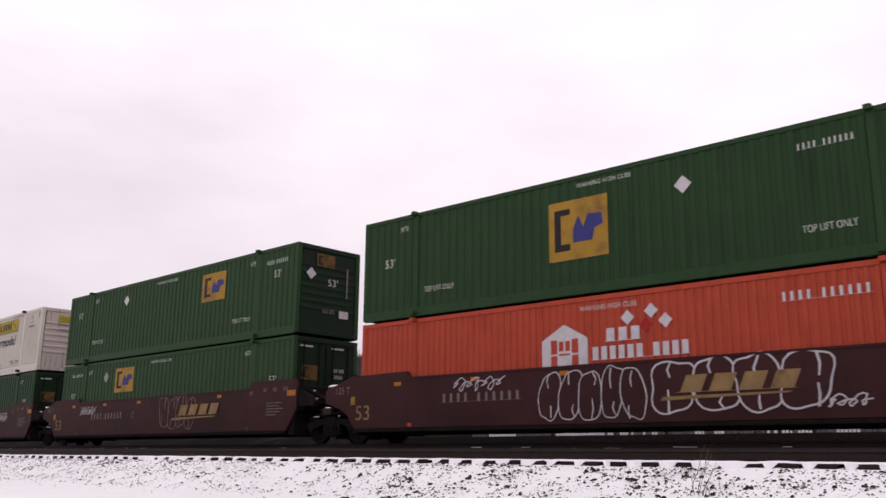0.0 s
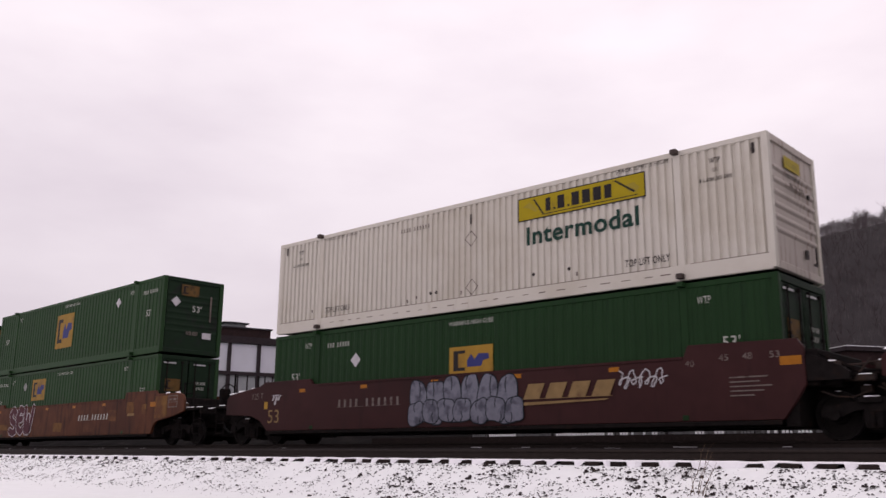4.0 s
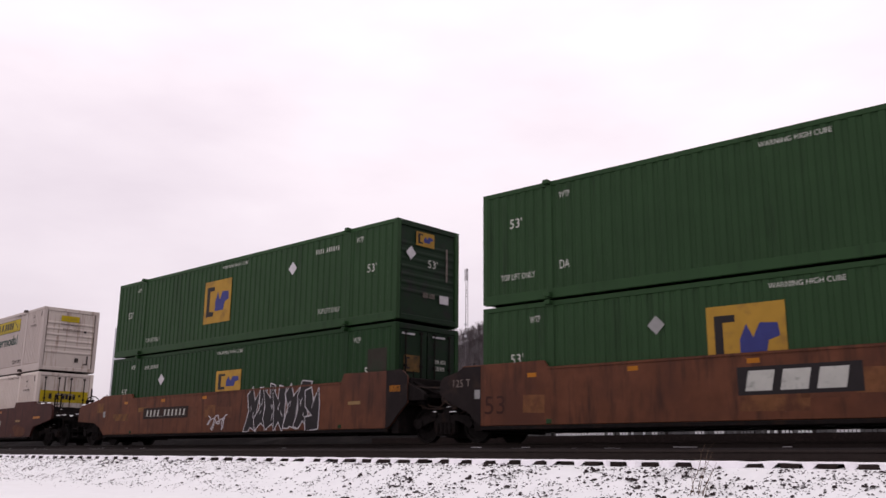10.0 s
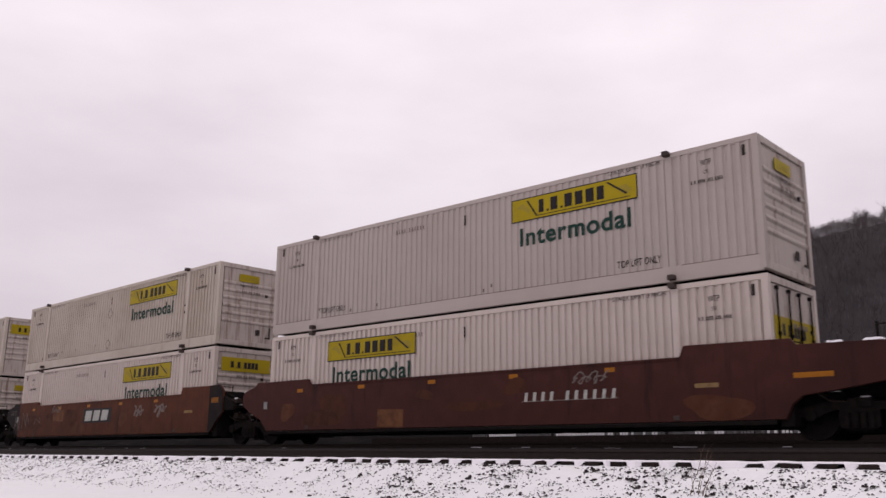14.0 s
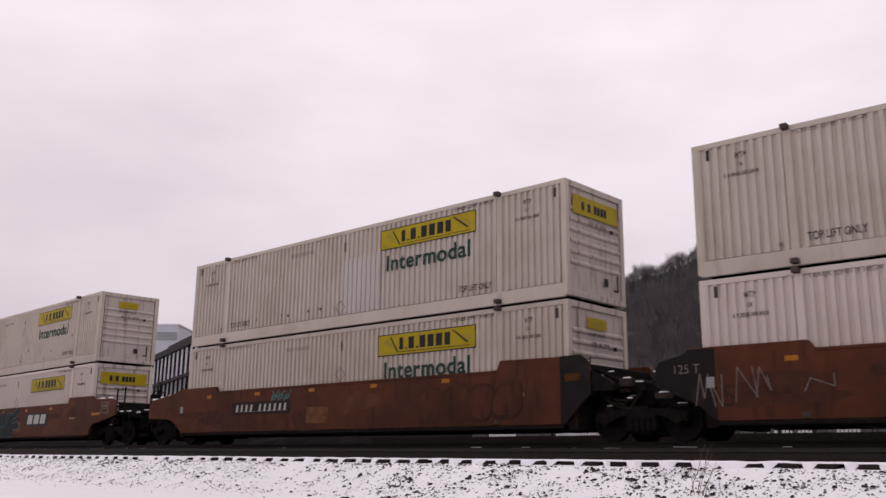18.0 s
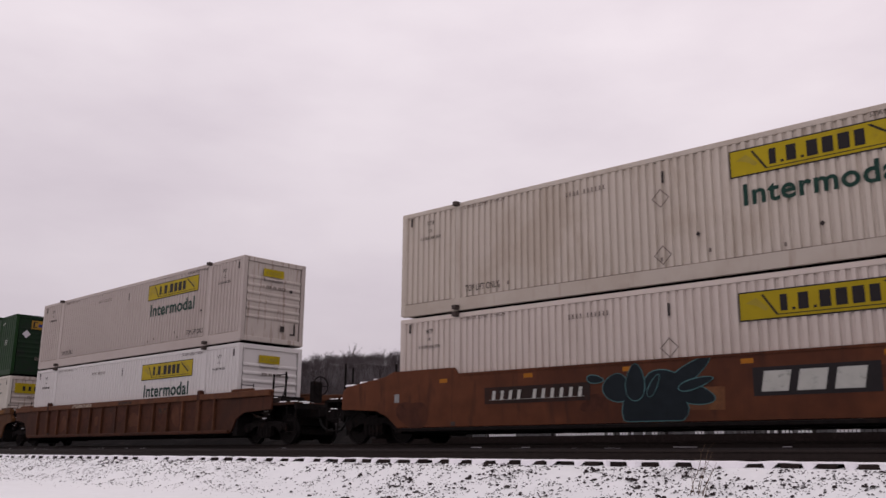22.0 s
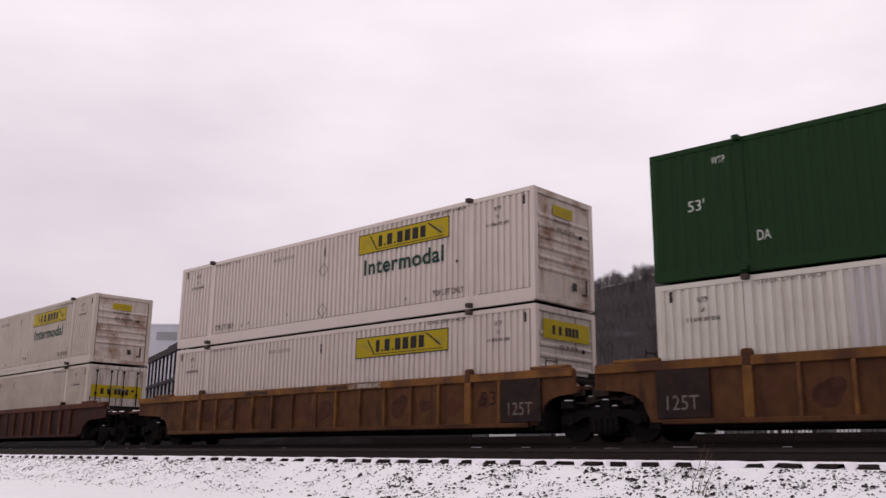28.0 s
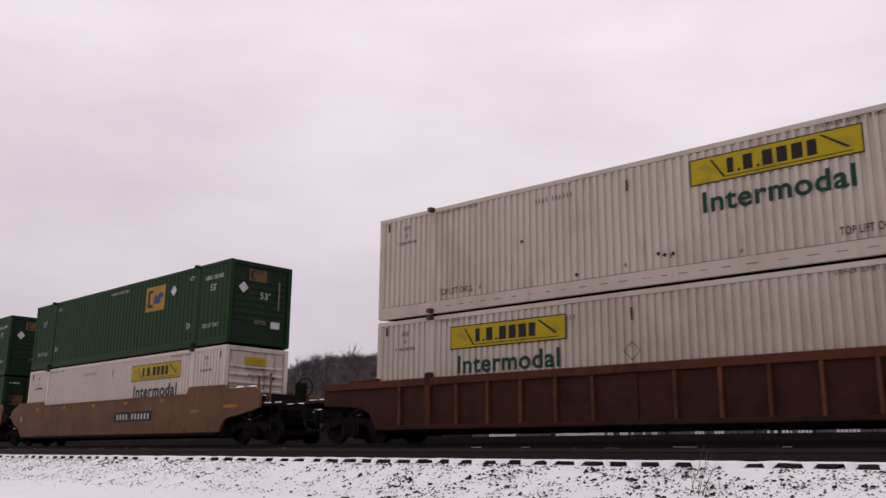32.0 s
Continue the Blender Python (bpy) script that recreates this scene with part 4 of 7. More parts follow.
def emblem_mesh(w, h, worn):
    """The yellow square emblem: a dark bracket shape beside violet-blue humps."""
    def build():
        bm = bmesh.new()
        box(bm, 0, w, -0.003, 0.003, 0, h)
        y0, y1 = -0.007, -0.0035
        prism(bm, [(0.10 * w, 0.16 * h), (0.37 * w, 0.16 * h), (0.37 * w, 0.27 * h), (0.21 * w, 0.27 * h), (0.21 * w, 0.76 * h), (0.37 * w, 0.76 * h), (0.37 * w, 0.86 * h), (0.10 * w, 0.86 * h)], y0, y1, slot=1)
        prism(bm, [(0.42 * w, 0.28 * h), (0.42 * w, 0.50 * h), (0.51 * w, 0.72 * h), (0.59 * w, 0.52 * h), (0.68 * w, 0.72 * h), (0.90 * w, 0.70 * h), (0.92 * w, 0.52 * h), (0.78 * w, 0.47 * h), (0.74 * w, 0.28 * h)], y0, y1, slot=2)
        return finished("emblem", bm, WORNYELLOW if worn else YELLOW, BLACK, WORNYELLOW if worn else BLUE)
    return shared(("emblem", w, h, worn), build)


def banner_mesh(w, h):
    """The lemon panel: dark border, plain dark bars for its lettering, olive scroll shapes at both ends."""
    def build():
        bm = bmesh.new()
        box(bm, 0, w, -0.003, 0.003, 0, h, 1)
        e = 0.035 * h + 0.006
        box(bm, e, w - e, -0.006, -0.003, e, h - e, 0)
        y0, y1 = -0.009, -0.0065
        prism(bm, [(0.21 * w, 0.13 * h), (0.94 * w, 0.13 * h), (0.95 * w, 0.16 * h), (0.222 * w, 0.16 * h), (0.145 * w, 0.86 * h), (0.13 * w, 0.86 * h)], y0, y1, slot=1)
        prism(bm, [(0.77 * w, 0.88 * h), (0.79 * w, 0.88 * h), (0.93 * w, 0.3 * h), (0.915 * w, 0.26 * h)], y0, y1, slot=1)
        prism(bm, [(0.04 * w, 0.6 * h), (0.10 * w, 0.78 * h), (0.13 * w, 0.62 * h), (0.17 * w, 0.38 * h), (0.15 * w, 0.30 * h), (0.10 * w, 0.5 * h)], y0 + 0.0012, y1, slot=2)
        prism(bm, [(0.86 * w, 0.62 * h), (0.92 * w, 0.66 * h), (0.96 * w, 0.42 * h), (0.93 * w, 0.24 * h), (0.88 * w, 0.34 * h)], y0 + 0.0012, y1, slot=2)
        x = 0.235 * w
        for width, tall in ((0.040, 1), (0.018, 0.16), (0.056, 1), (0.018, 0.16), (0.060, 1), (0.060, 1), (0.062, 1), (0.054, 1)):
            prism(bm, [(x, 0.25 * h), (x + width * w, 0.25 * h), (x + width * w, (0.25 + 0.55 * tall) * h), (x, (0.25 + 0.55 * tall) * h)], y0 - 0.001, y1, slot=1)
            x += (width + (0.024 if tall == 1 else 0.016)) * w
        return finished("banner", bm, LEMON, BLACK, OLIVE)
    return shared(("banner", w, h), build)


def blob(cx, cz, rx, rz, rng, k=18, square=2.6, wob=0.10):
    pts = []
    p1, p2 = rng.uniform(0, 6.28), rng.uniform(0, 6.28)
    for i in range(k):
        t = 2 * math.pi * i / k
        c, s = math.cos(t), math.sin(t)
        r = (abs(c) ** square + abs(s) ** square) ** (-1 / square)
        r *= 1 + wob * math.sin(2 * t + p1) + wob * 0.7 * math.sin(3 * t + p2)
        pts.append((cx + rx * r * c, cz + rz * r * s))
    return pts


def graffiti_mesh(key, w, h, letters, seed, fill, line, stroke=0.04):
    """Spray paint as a row of overlapping lobed shapes with outlines and short cuts, no readable word."""
    def build():
        rng = random.Random(seed)
        bm = bmesh.new()
        step, rh = w / letters, h
        order = 0
        for i in range(letters):
            cx, cz = step * (i + 0.5) + rng.uniform(-0.05, 0.05) * step, rh * 0.5 + rng.uniform(-0.05, 0.05) * rh
            k = 30
            knots = [rng.uniform(0.84, 1.06) for _ in range(10)]
            tilt = rng.uniform(-0.2, 0.2)

            def outline(grow):
                pts = []
                for q in range(k):
                    t = 2 * math.pi * q / k
                    f = q / 3
                    a, b = knots[int(f) % 10], knots[(int(f) + 1) % 10]
                    u = f - int(f)
                    u = u * u * (3 - 2 * u)
                    c, n = math.cos(t), math.sin(t)
                    r = (abs(c) ** 3 + abs(n) ** 3) ** (-1 / 3) * (a + (b - a) * u)
                    zz = max(-rh * 0.5, min(rh * 0.5, rh * 0.48 * r * n))
                    pts.append((cx + step * 0.56 * r * c + tilt * zz + grow * c, cz + zz + grow * n))
                return pts
            order += 1
            y = -0.0016 * order
            prism(bm, outline(stroke / 2), y - 0.0012, 0.002, slot=1)
            prism(bm, outline(-stroke / 2), y - 0.0020, 0.002, slot=0)
            for up in (1, -1):
                x0 = cx + rng.uniform(-0.22, 0.22) * step
                z0, z1 = cz + up * rh * 0.44, cz + up * rh * rng.uniform(0.02, 0.22)
                e = stroke * 0.6
                bend = rng.uniform(-0.14, 0.14) * step
                prism(bm, [(x0 - e, z0), (x0 + e, z0), (x0 + bend + e, (z0 + z1) / 2), (x0 + bend * 0.4 + e * 0.7, z1), (x0 + bend * 0.4 - e * 0.7, z1), (x0 + bend - e, (z0 + z1) / 2)], y - 0.0027, 0.002, slot=1)
        return finished("graffiti", bm, fill, line)
    return shared(("graffiti", key), build)


STROKES = {"ess": [[(0.88, 0.82), (0.55, 1.0), (0.15, 0.82), (0.25, 0.58), (0.75, 0.42), (0.85, 0.15), (0.45, 0.0), (0.08, 0.15)]],
           "cup": [[(0.9, 0.85), (0.5, 1.0), (0.12, 0.6), (0.2, 0.15), (0.6, 0.0), (0.92, 0.15)], [(0.25, 0.5), (0.7, 0.52)]],
           "swing": [[(0.02, 1.0), (0.15, 0.1), (0.35, 0.0), (0.48, 0.6), (0.62, 0.0), (0.82, 0.1), (0.98, 1.0)]]}


def bar(p, q, w, grow, rounded):
    """A broad stroke from p to q as a polygon, square or round at its ends."""
    d = math.hypot(q[0] - p[0], q[1] - p[1]) or 1e-3
    ux, uz = (q[0] - p[0]) / d, (q[1] - p[1]) / d
    h = w / 2 + grow
    if not rounded:
        e = grow + 0.12 * w
        return [(p[0] - ux * e + uz * h, p[1] - uz * e - ux * h), (q[0] + ux * e + uz * h * 0.85, q[1] + uz * e - ux * h * 0.85), (q[0] + ux * (e + 0.3 * w), q[1] + uz * (e + 0.3 * w)),
                (q[0] + ux * e - uz * h, q[1] + uz * e + ux * h), (p[0] - ux * e - uz * h * 0.9, p[1] - uz * e + ux * h * 0.9)]
    base = math.atan2(uz, ux)
    pts = [(q[0] + h * math.cos(base - 1.571 + 0.449 * i), q[1] + h * math.sin(base - 1.571 + 0.449 * i)) for i in range(8)]
    return pts + [(p[0] + h * math.cos(base + 1.571 + 0.449 * i), p[1] + h * math.sin(base + 1.571 + 0.449 * i)) for i in range(8)]


def stroke_graffiti(key, rows, w, h, fill, line, broad=0.24, edge=0.03, rounded=False, seed=1):
    """Spray-painted shapes of broad interlocking strokes, each with its outline; rows of stroke names, top row first."""
    def build():
        rng = random.Random(seed)
        bm = bmesh.new()
        rh = h / len(rows)
        order = 0
        for r, row in enumerate(rows):
            cell = w / len(row)
            base = h - rh * (r + 1)
            for k, name in enumerate(row):
                order += 1
                lean, jump = rng.uniform(-0.12, 0.12), rng.uniform(-0.05, 0.05) * rh
                wide = broad * rng.uniform(0.85, 1.15)

                def put(p):
                    z = base + jump + wide * 0.45 + p[1] * (rh - wide * 0.8)
                    return cell * (k - 0.06 + 1.12 * p[0]) + lean * (z - base), max(wide * 0.5, min(h - wide * 0.4, z))
                for grow, slot, y in ((edge, 1, -0.0012 * order), (0.0, 0, -0.0012 * order - 0.0006)):
                    for poly in STROKES[name]:
                        spots = [put(p) for p in poly]
                        for a, b in zip(spots, spots[1:]):
                            prism(bm, bar(a, b, wide, grow, rounded), y - 0.0003 * rng.random(), 0.001, slot=slot)
        return finished("graffiti", bm, fill, line)
    return shared(("strokes", key), build)


BLOCKS = {"flag": [(0.0, 0.0), (0.35, -0.03), (0.42, 0.30), (1.0, 0.0), (0.80, 0.45), (1.0, 0.75), (0.80, 1.02), (0.35, 0.85), (0.0, 0.97), (0.10, 0.50)],
          "comb": [(0.0, 0.05), (0.95, 0.0), (1.0, 0.30), (0.50, 0.35), (0.95, 0.55), (1.0, 0.95), (0.55, 1.03), (0.45, 0.70), (0.10, 1.0), (-0.05, 0.60)],
          "fork": [(0.05, 0.0), (0.50, 0.10), (0.65, 0.0), (1.0, 0.05), (0.75, 0.52), (1.02, 0.90), (0.70, 1.05), (0.40, 0.75), (0.0, 0.98), (0.15, 0.45)],
          "bowl": [(0.03, 0.25), (0.30, -0.03), (0.97, 0.0), (0.80, 0.35), (1.0, 1.0), (0.60, 0.85), (0.35, 1.02), (0.0, 0.95), (0.15, 0.60)],
          "post": [(-0.02, 0.60), (0.30, 0.50), (0.20, 0.0), (0.75, -0.03), (0.65, 0.50), (1.05, 0.72), (0.90, 1.02), (0.40, 0.85), (-0.05, 1.0)],
          "crown": [(0.0, 0.0), (0.45, -0.03), (0.55, 0.30), (1.0, 0.0), (0.90, 0.50), (0.97, 1.0), (0.60, 0.75), (0.30, 1.03), (0.05, 0.70)]}


def grown(pts, d):
    """A counter-clockwise polygon pushed outwards by d."""
    out = []
    for i, (x, z) in enumerate(pts):
        ax, az = x - pts[i - 1][0], z - pts[i - 1][1]
        bx, bz = pts[(i + 1) % len(pts)][0] - x, pts[(i + 1) % len(pts)][1] - z
        la, lb = math.hypot(ax, az) or 1, math.hypot(bx, bz) or 1
        nx, nz = az / la + bz / lb, -ax / la - bx / lb
        k = d / max(0.35, (nx * nx + nz * nz) / 2)
        out.append((x + nx * k, z + nz * k))
    return out


def block_graffiti(key, names, w, h, fill, line, edge, seed):
    """Spray-painted interlocking blocks, each with its outline, packed into one jagged band."""
    def build():
        rng = random.Random(seed)
        bm = bmesh.new()
        cell = w / len(names)
        for k, name in enumerate(names):
            lean, rise, tall = rng.uniform(-0.10, 0.16), rng.uniform(0.0, 0.07) * h, h * rng.uniform(0.86, 0.97)
            flip = rng.random() < 0.6
            shape = [(1 - x, z) for x, z in BLOCKS[name][::-1]] if flip else BLOCKS[name]
            if rng.random() < 0.45:
                shape = [(x, 1 - z) for x, z in shape[::-1]]
            pts = [(cell * (k - 0.13 + 1.26 * (x + rng.uniform(-0.05, 0.05))) + lean * z * tall, rise + tall * max(0.0, z + rng.uniform(-0.04, 0.03))) for x, z in shape]
            prism(bm, grown(pts, edge), -0.0014 * k, 0.001, slot=1)
            prism(bm, pts, -0.0014 * k - 0.0007, 0.001)
            for j in range(3):
                x, z = cell * (k + rng.uniform(0.2, 0.8)), h * rng.uniform(0.45, 0.62) if j else h * rng.uniform(0.2, 0.4)
                prism(bm, bar((x, z), (x + rng.uniform(-0.10, 0.10), z + rng.uniform(0.08, 0.20)), edge * 0.7, 0.0, True), -0.0014 * k - 0.0011, 0.001, slot=1)
        return finished("graffiti", bm, fill, line)
    return shared(("blocks", key), build)


def lobe_graffiti(key, lobes, w, h, fill, line, edge):
    """Spray-painted lobes (middle, radii, tilt), melted into one body or each with a thin outline of its own."""
    def build():
        bm = bmesh.new()
        for k, (cx, cz, rx, rz, tilt, alone) in enumerate(lobes):
            c, s = math.cos(math.radians(tilt)), math.sin(math.radians(tilt))
            base = -0.0014 * k - 0.006 if alone else -0.0001 * k
            for grow, y, slot in ((edge, base, 1), (0.0, base - (0.0007 if alone else 0.003), 0)):
                pts = [((rx * w + grow) * math.cos(a), (rz * w + grow) * math.sin(a) * (1 - 0.25 * math.cos(a))) for a in (2 * math.pi * i / 20 for i in range(20))]
                prism(bm, [(cx * w + x * c - z * s, max(-grow, cz * h + x * s + z * c)) for x, z in pts], y, 0.001, slot=slot)
        return finished("graffiti", bm, fill, line)
    return shared(("lobes", key), build)


def angular_tag(key, w, h, strokes, seed, mat, stroke):
    """A thin tag of straight crossing lines."""
    def build():
        rng = random.Random(seed)
        bm = bmesh.new()
        for k in range(strokes):
            x = w * (k + 0.3) / strokes
            pts = [(x, h * rng.uniform(0.0, 0.3))]
            for j in range(3):
                pts.append((min(w, max(0, pts[-1][0] + w / strokes * rng.uniform(-0.5, 1.0))), h * (rng.uniform(0.65, 1.0) if j % 2 == 0 else rng.uniform(0.05, 0.4))))
            for i, (a, b) in enumerate(zip(pts, pts[1:])):
                prism(bm, bar(a, b, stroke, 0.0, True), -0.002 - 0.0003 * k - 0.0001 * i, 0.001)
        return finished("graffiti_tag", bm, mat)
    return shared(("angular", key), build)


DARK_LOBES = ((-0.06, 0.84, 0.080, 0.030, -8, True), (0.50, 0.20, 0.30, 0.20, 0, False), (0.86, 0.46, 0.17, 0.075, -14, False), (0.15, 0.66, 0.115, 0.125, 70, False), (0.60, 0.55, 0.17, 0.19, 30, False),
              (0.80, 0.84, 0.23, 0.065, 32, False), (0.33, 0.74, 0.150, 0.085, 88, True), (0.87, 0.66, 0.150, 0.036, 14, True), (0.50, 0.66, 0.10, 0.030, 60, True))


def scrawl_mesh(key, w, h, loops, seed, mat, stroke=0.03):
    """A loose tag: one running line of loops."""
    def build():
        rng = random.Random(seed)
        bm = bmesh.new()
        pts = []
        n = loops * 10
        for i in range(n + 1):
            t = i / n
            a = t * loops * 2 * math.pi
            pts.append((w * (0.06 + 0.86 * t) + w / loops * 0.45 * math.sin(a + 0.6) * (1 + 0.4 * math.sin(i * 1.7)), h * (0.5 + 0.45 * math.cos(a) * (0.6 + 0.4 * math.sin(3.1 * t * loops + seed)))))
        for (ax, az), (bx, bz) in zip(pts, pts[1:]):
            d = math.hypot(bx - ax, bz - az) or 1
            ox, oz = -(bz - az) / d * stroke / 2, (bx - ax) / d * stroke / 2
            ex, ez = (bx - ax) / d * stroke * 0.3, (bz - az) / d * stroke * 0.3
            prism(bm, [(ax + ox - ex, az + oz - ez), (bx + ox + ex, bz + oz + ez), (bx - ox + ex, bz - oz + ez), (ax - ox - ex, az - oz - ez)], -0.003 - 0.0002 * rng.random(), 0.001)
        return finished("graffiti_tag", bm, mat)
    return shared(("scrawl", key), build)


# ---- shipping containers ----
LONG, TALL = 16.154, 2.896
POST_AT = LONG / 2 - 2.07


def corrugated(length, height, pitch, depth, back):
    """A wall sheet of vertical folds; outer face towards -y."""
    poly = [(-length / 2, 0.0)]
    n = round(length / pitch)
    p = length / n
    for i in range(n):
        x = -length / 2 + i * p
        poly += [(x + 0.42 * p, 0.0), (x + 0.53 * p, depth), (x + 0.87 * p, depth), (x + 0.98 * p, 0.0)]
    poly += [(length / 2, back), (-length / 2, back)]
    bm = bmesh.new()
    prism(bm, poly, 0.0, height, "xy")
    return bm


def end_sheet(mat, ribs, proud):
    """An end wall with long horizontal pressings; outer face towards +x."""
    def build():
        bm = bmesh.new()
        h = TALL - 0.30
        poly = [(0.0, 0.0)]
        n = ribs
        z = 0.62
        step = (h * 0.86 - z) / n
        for i in range(n):
            poly += [(0.0, z), (proud, z + 0.05), (proud, z + 0.17 * step + 0.05), (0.0, z + 0.17 * step + 0.10)]
            z += step
        poly += [(0.0, h), (-0.05, h), (-0.05, 0)]
        prism(bm, [(b, a) for a, b in [(p[1], p[0]) for p in poly]], -1.10, 1.10)
        return finished("end_wall", bm, mat)
    return shared(("end", mat.name, ribs), build)


def casting_mesh(mat):
    def build():
        bm = bmesh.new()
        box(bm, -0.075, 0.075, -0.006, 0.16, 0.005, 0.115)
        bevelled(bm, 0.012)
        box(bm, -0.032, 0.032, -0.0095, -0.003, 0.03, 0.09, 1)
        return finished("corner_casting", bm, mat, BLACK)
    return shared(("casting", mat.name), build)


def beam(key, mat, x0, x1, y0, y1, z0, z1, b=0.012):
    def build():
        bm = bmesh.new()
        box(bm, x0, x1, y0, y1, z0, z1)
        return finished("beam", bevelled(bm, b), mat)
    return shared((key, mat.name, x0, x1, y0, y1, z0, z1), build)


def door_end(thing, mat, x):
    """Two door leaves with locking rods at the end that faces forwards."""
    for side in (-1, 1):
        def leaf():
            bm = bmesh.new()
            box(bm, -0.02, 0.02, -0.56, 0.56, 0.0, TALL - 0.34)
            bevelled(bm, 0.01)
            for z in (0.12, 0.68, 1.24, 1.80):
                box(bm, 0.018, 0.032, -0.50, 0.50, z, z + 0.46)
            return finished("door", bm, mat)
        door = part("door", shared(("door", mat.name), leaf), None, thing, at=(x, 0.585 * side, 0.17))
        for u in (-0.32, 0.30):
            def lock():
                bm = bmesh.new()
                rod(bm, (0.062, 0, 0.03), (0.062, 0, TALL - 0.38), 0.019, 8)
                for z in (0.08, 0.7, 1.5, TALL - 0.46):
                    box(bm, 0.02, 0.085, -0.045, 0.045, z, z + 0.07)
                box(bm, 0.075, 0.095, -0.03, 0.36, 0.95, 0.985)
                return finished("lock_rod", bm, IRON)
            part("lock_rod", shared("lock_rod", lock), None, door, at=(0, u, 0))


def container(kind, end, body, lift, emblem=None, diamond=None, marks=(), label="", clean=False, rusty=False):
    """One 53-foot container on its own Empty at the middle of its floor."""
    white = kind == "white"
    mat = body
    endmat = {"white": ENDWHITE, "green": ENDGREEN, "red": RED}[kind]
    if clean and white:
        endmat = SNOWWHITE
    if rusty:
        endmat = RUSTEND
    thing = tagged(new("shipping_container"), label, "container", group="containers on the train")
    hw = HALF_W
    pitch = 0.197 if kind != "green" else 0.275
    depth = (0.034 if body is DULLWHITE else 0.028 if body is SNOWWHITE else 0.050) if kind == "white" else 0.020 if body is DARKGREEN else 0.027
    low, high = (0.30 if white else 0.20), TALL - 0.12
    wall = shared(("wall", mat.name), lambda: finished("side_wall", corrugated(LONG - 0.2, high - low, pitch, depth, 0.095), mat))
    part("side_wall", wall, None, thing, at=(0, -hw + 0.012, low))
    part("side_wall", wall, None, thing, at=(0, hw - 0.012, low), rot=(0, 0, 180))
    part("roof", beam("roof", mat, -LONG / 2 + 0.08, LONG / 2 - 0.08, -hw + 0.06, hw - 0.06, TALL - 0.06, TALL - 0.012), None, thing)
    part("underframe", beam("under", IRON, -LONG / 2 + 0.06, LONG / 2 - 0.06, -hw + 0.08, hw - 0.08, 0.03, 0.16), None, thing)
    for side in (-1, 1):
        y0, y1 = (-hw - 0.002, -hw + 0.09) if side < 0 else (hw - 0.09, hw + 0.002)
        part("bottom_rail", beam("brail", mat, -LONG / 2 + 0.07, LONG / 2 - 0.07, y0, y1, -0.03, low + 0.01), None, thing)
        part("top_rail", beam("trail", mat, -LONG / 2 + 0.07, LONG / 2 - 0.07, y0, y1, TALL - 0.125, TALL - 0.004), None, thing)
        for x in (-1, 1):
            a = x * POST_AT
            yy = y0 - 0.006 if side < 0 else y0
            part("lift_post", beam("lpost", mat, -0.085, 0.085, 0.0, 0.096, 0.004, TALL - 0.002), None, thing, at=(a, yy, 0))
            part("corner_post", beam("cpost", mat, -0.075, 0.075, 0.0, 0.16, 0.002, TALL - 0.002), None, thing, at=(x * (LONG / 2 - 0.075), -hw - 0.004 if side < 0 else hw + 0.004 - 0.16, 0))
            cm = casting_mesh(CASTING if white else mat)
            for z in (-0.012, TALL - 0.105):
                part("corner_casting", cm, None, thing, at=(a, (-hw - 0.006) * -side, z), rot=(0, 0, 0 if side > 0 else 180))
    x = LONG / 2
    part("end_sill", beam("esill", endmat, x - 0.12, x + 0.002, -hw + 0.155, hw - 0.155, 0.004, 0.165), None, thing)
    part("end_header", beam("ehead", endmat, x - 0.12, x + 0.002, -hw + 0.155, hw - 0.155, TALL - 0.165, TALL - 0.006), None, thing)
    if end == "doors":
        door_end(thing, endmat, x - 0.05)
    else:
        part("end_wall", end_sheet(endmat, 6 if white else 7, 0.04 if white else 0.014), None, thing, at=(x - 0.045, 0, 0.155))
    part("end_wall", beam("rear", mat, -x + 0.01, -x + 0.06, -hw + 0.155, hw - 0.155, 0.01, TALL - 0.01), None, thing)
    y = -hw + 0.012 - 0.005

    def put(name, me, u, z, lab=""):
        part(name, me, None, thing, lab, at=(u, y, z))

    def front(name, me, v, z, lab="", proud=0.0):
        part(name, me, None, thing, lab, at=(x + (0.05 if end == "doors" else 0.004) + proud, v, z), rot=(0, 0, 90))

    if kind == "green":
        if emblem:
            u0, z0, w, h = emblem
            put("emblem", emblem_mesh(w, h, False), u0, z0, "yellow emblem panel with dark and violet shapes")
        if diamond:
            put("placard", diamond_mesh(0.21, GREYMARK if diamond[0] * 10 % 3 < 1 else CHALK), *diamond)
        put("lettering", text_mesh("WARNING HIGH CUBE", 1.5, 0.11, LETTER), -0.72, 2.57)
        wtp, z53 = next(((u, z) for mk, u, z in marks if mk == "style"), (6.47, 1.57))
        for u in (-wtp, wtp):
            put("lettering", text_mesh("WTP", 0.31, 0.16, LETTER), u - 0.155, 2.41)
        put("lettering", text_mesh("53'", 0.38, 0.25, LETTER), -7.02 - 0.19, z53 - 0.125)
        put("lettering", text_mesh("53'", 0.38, 0.25, LETTER), 7.02 - 0.19, z53 - 0.125)
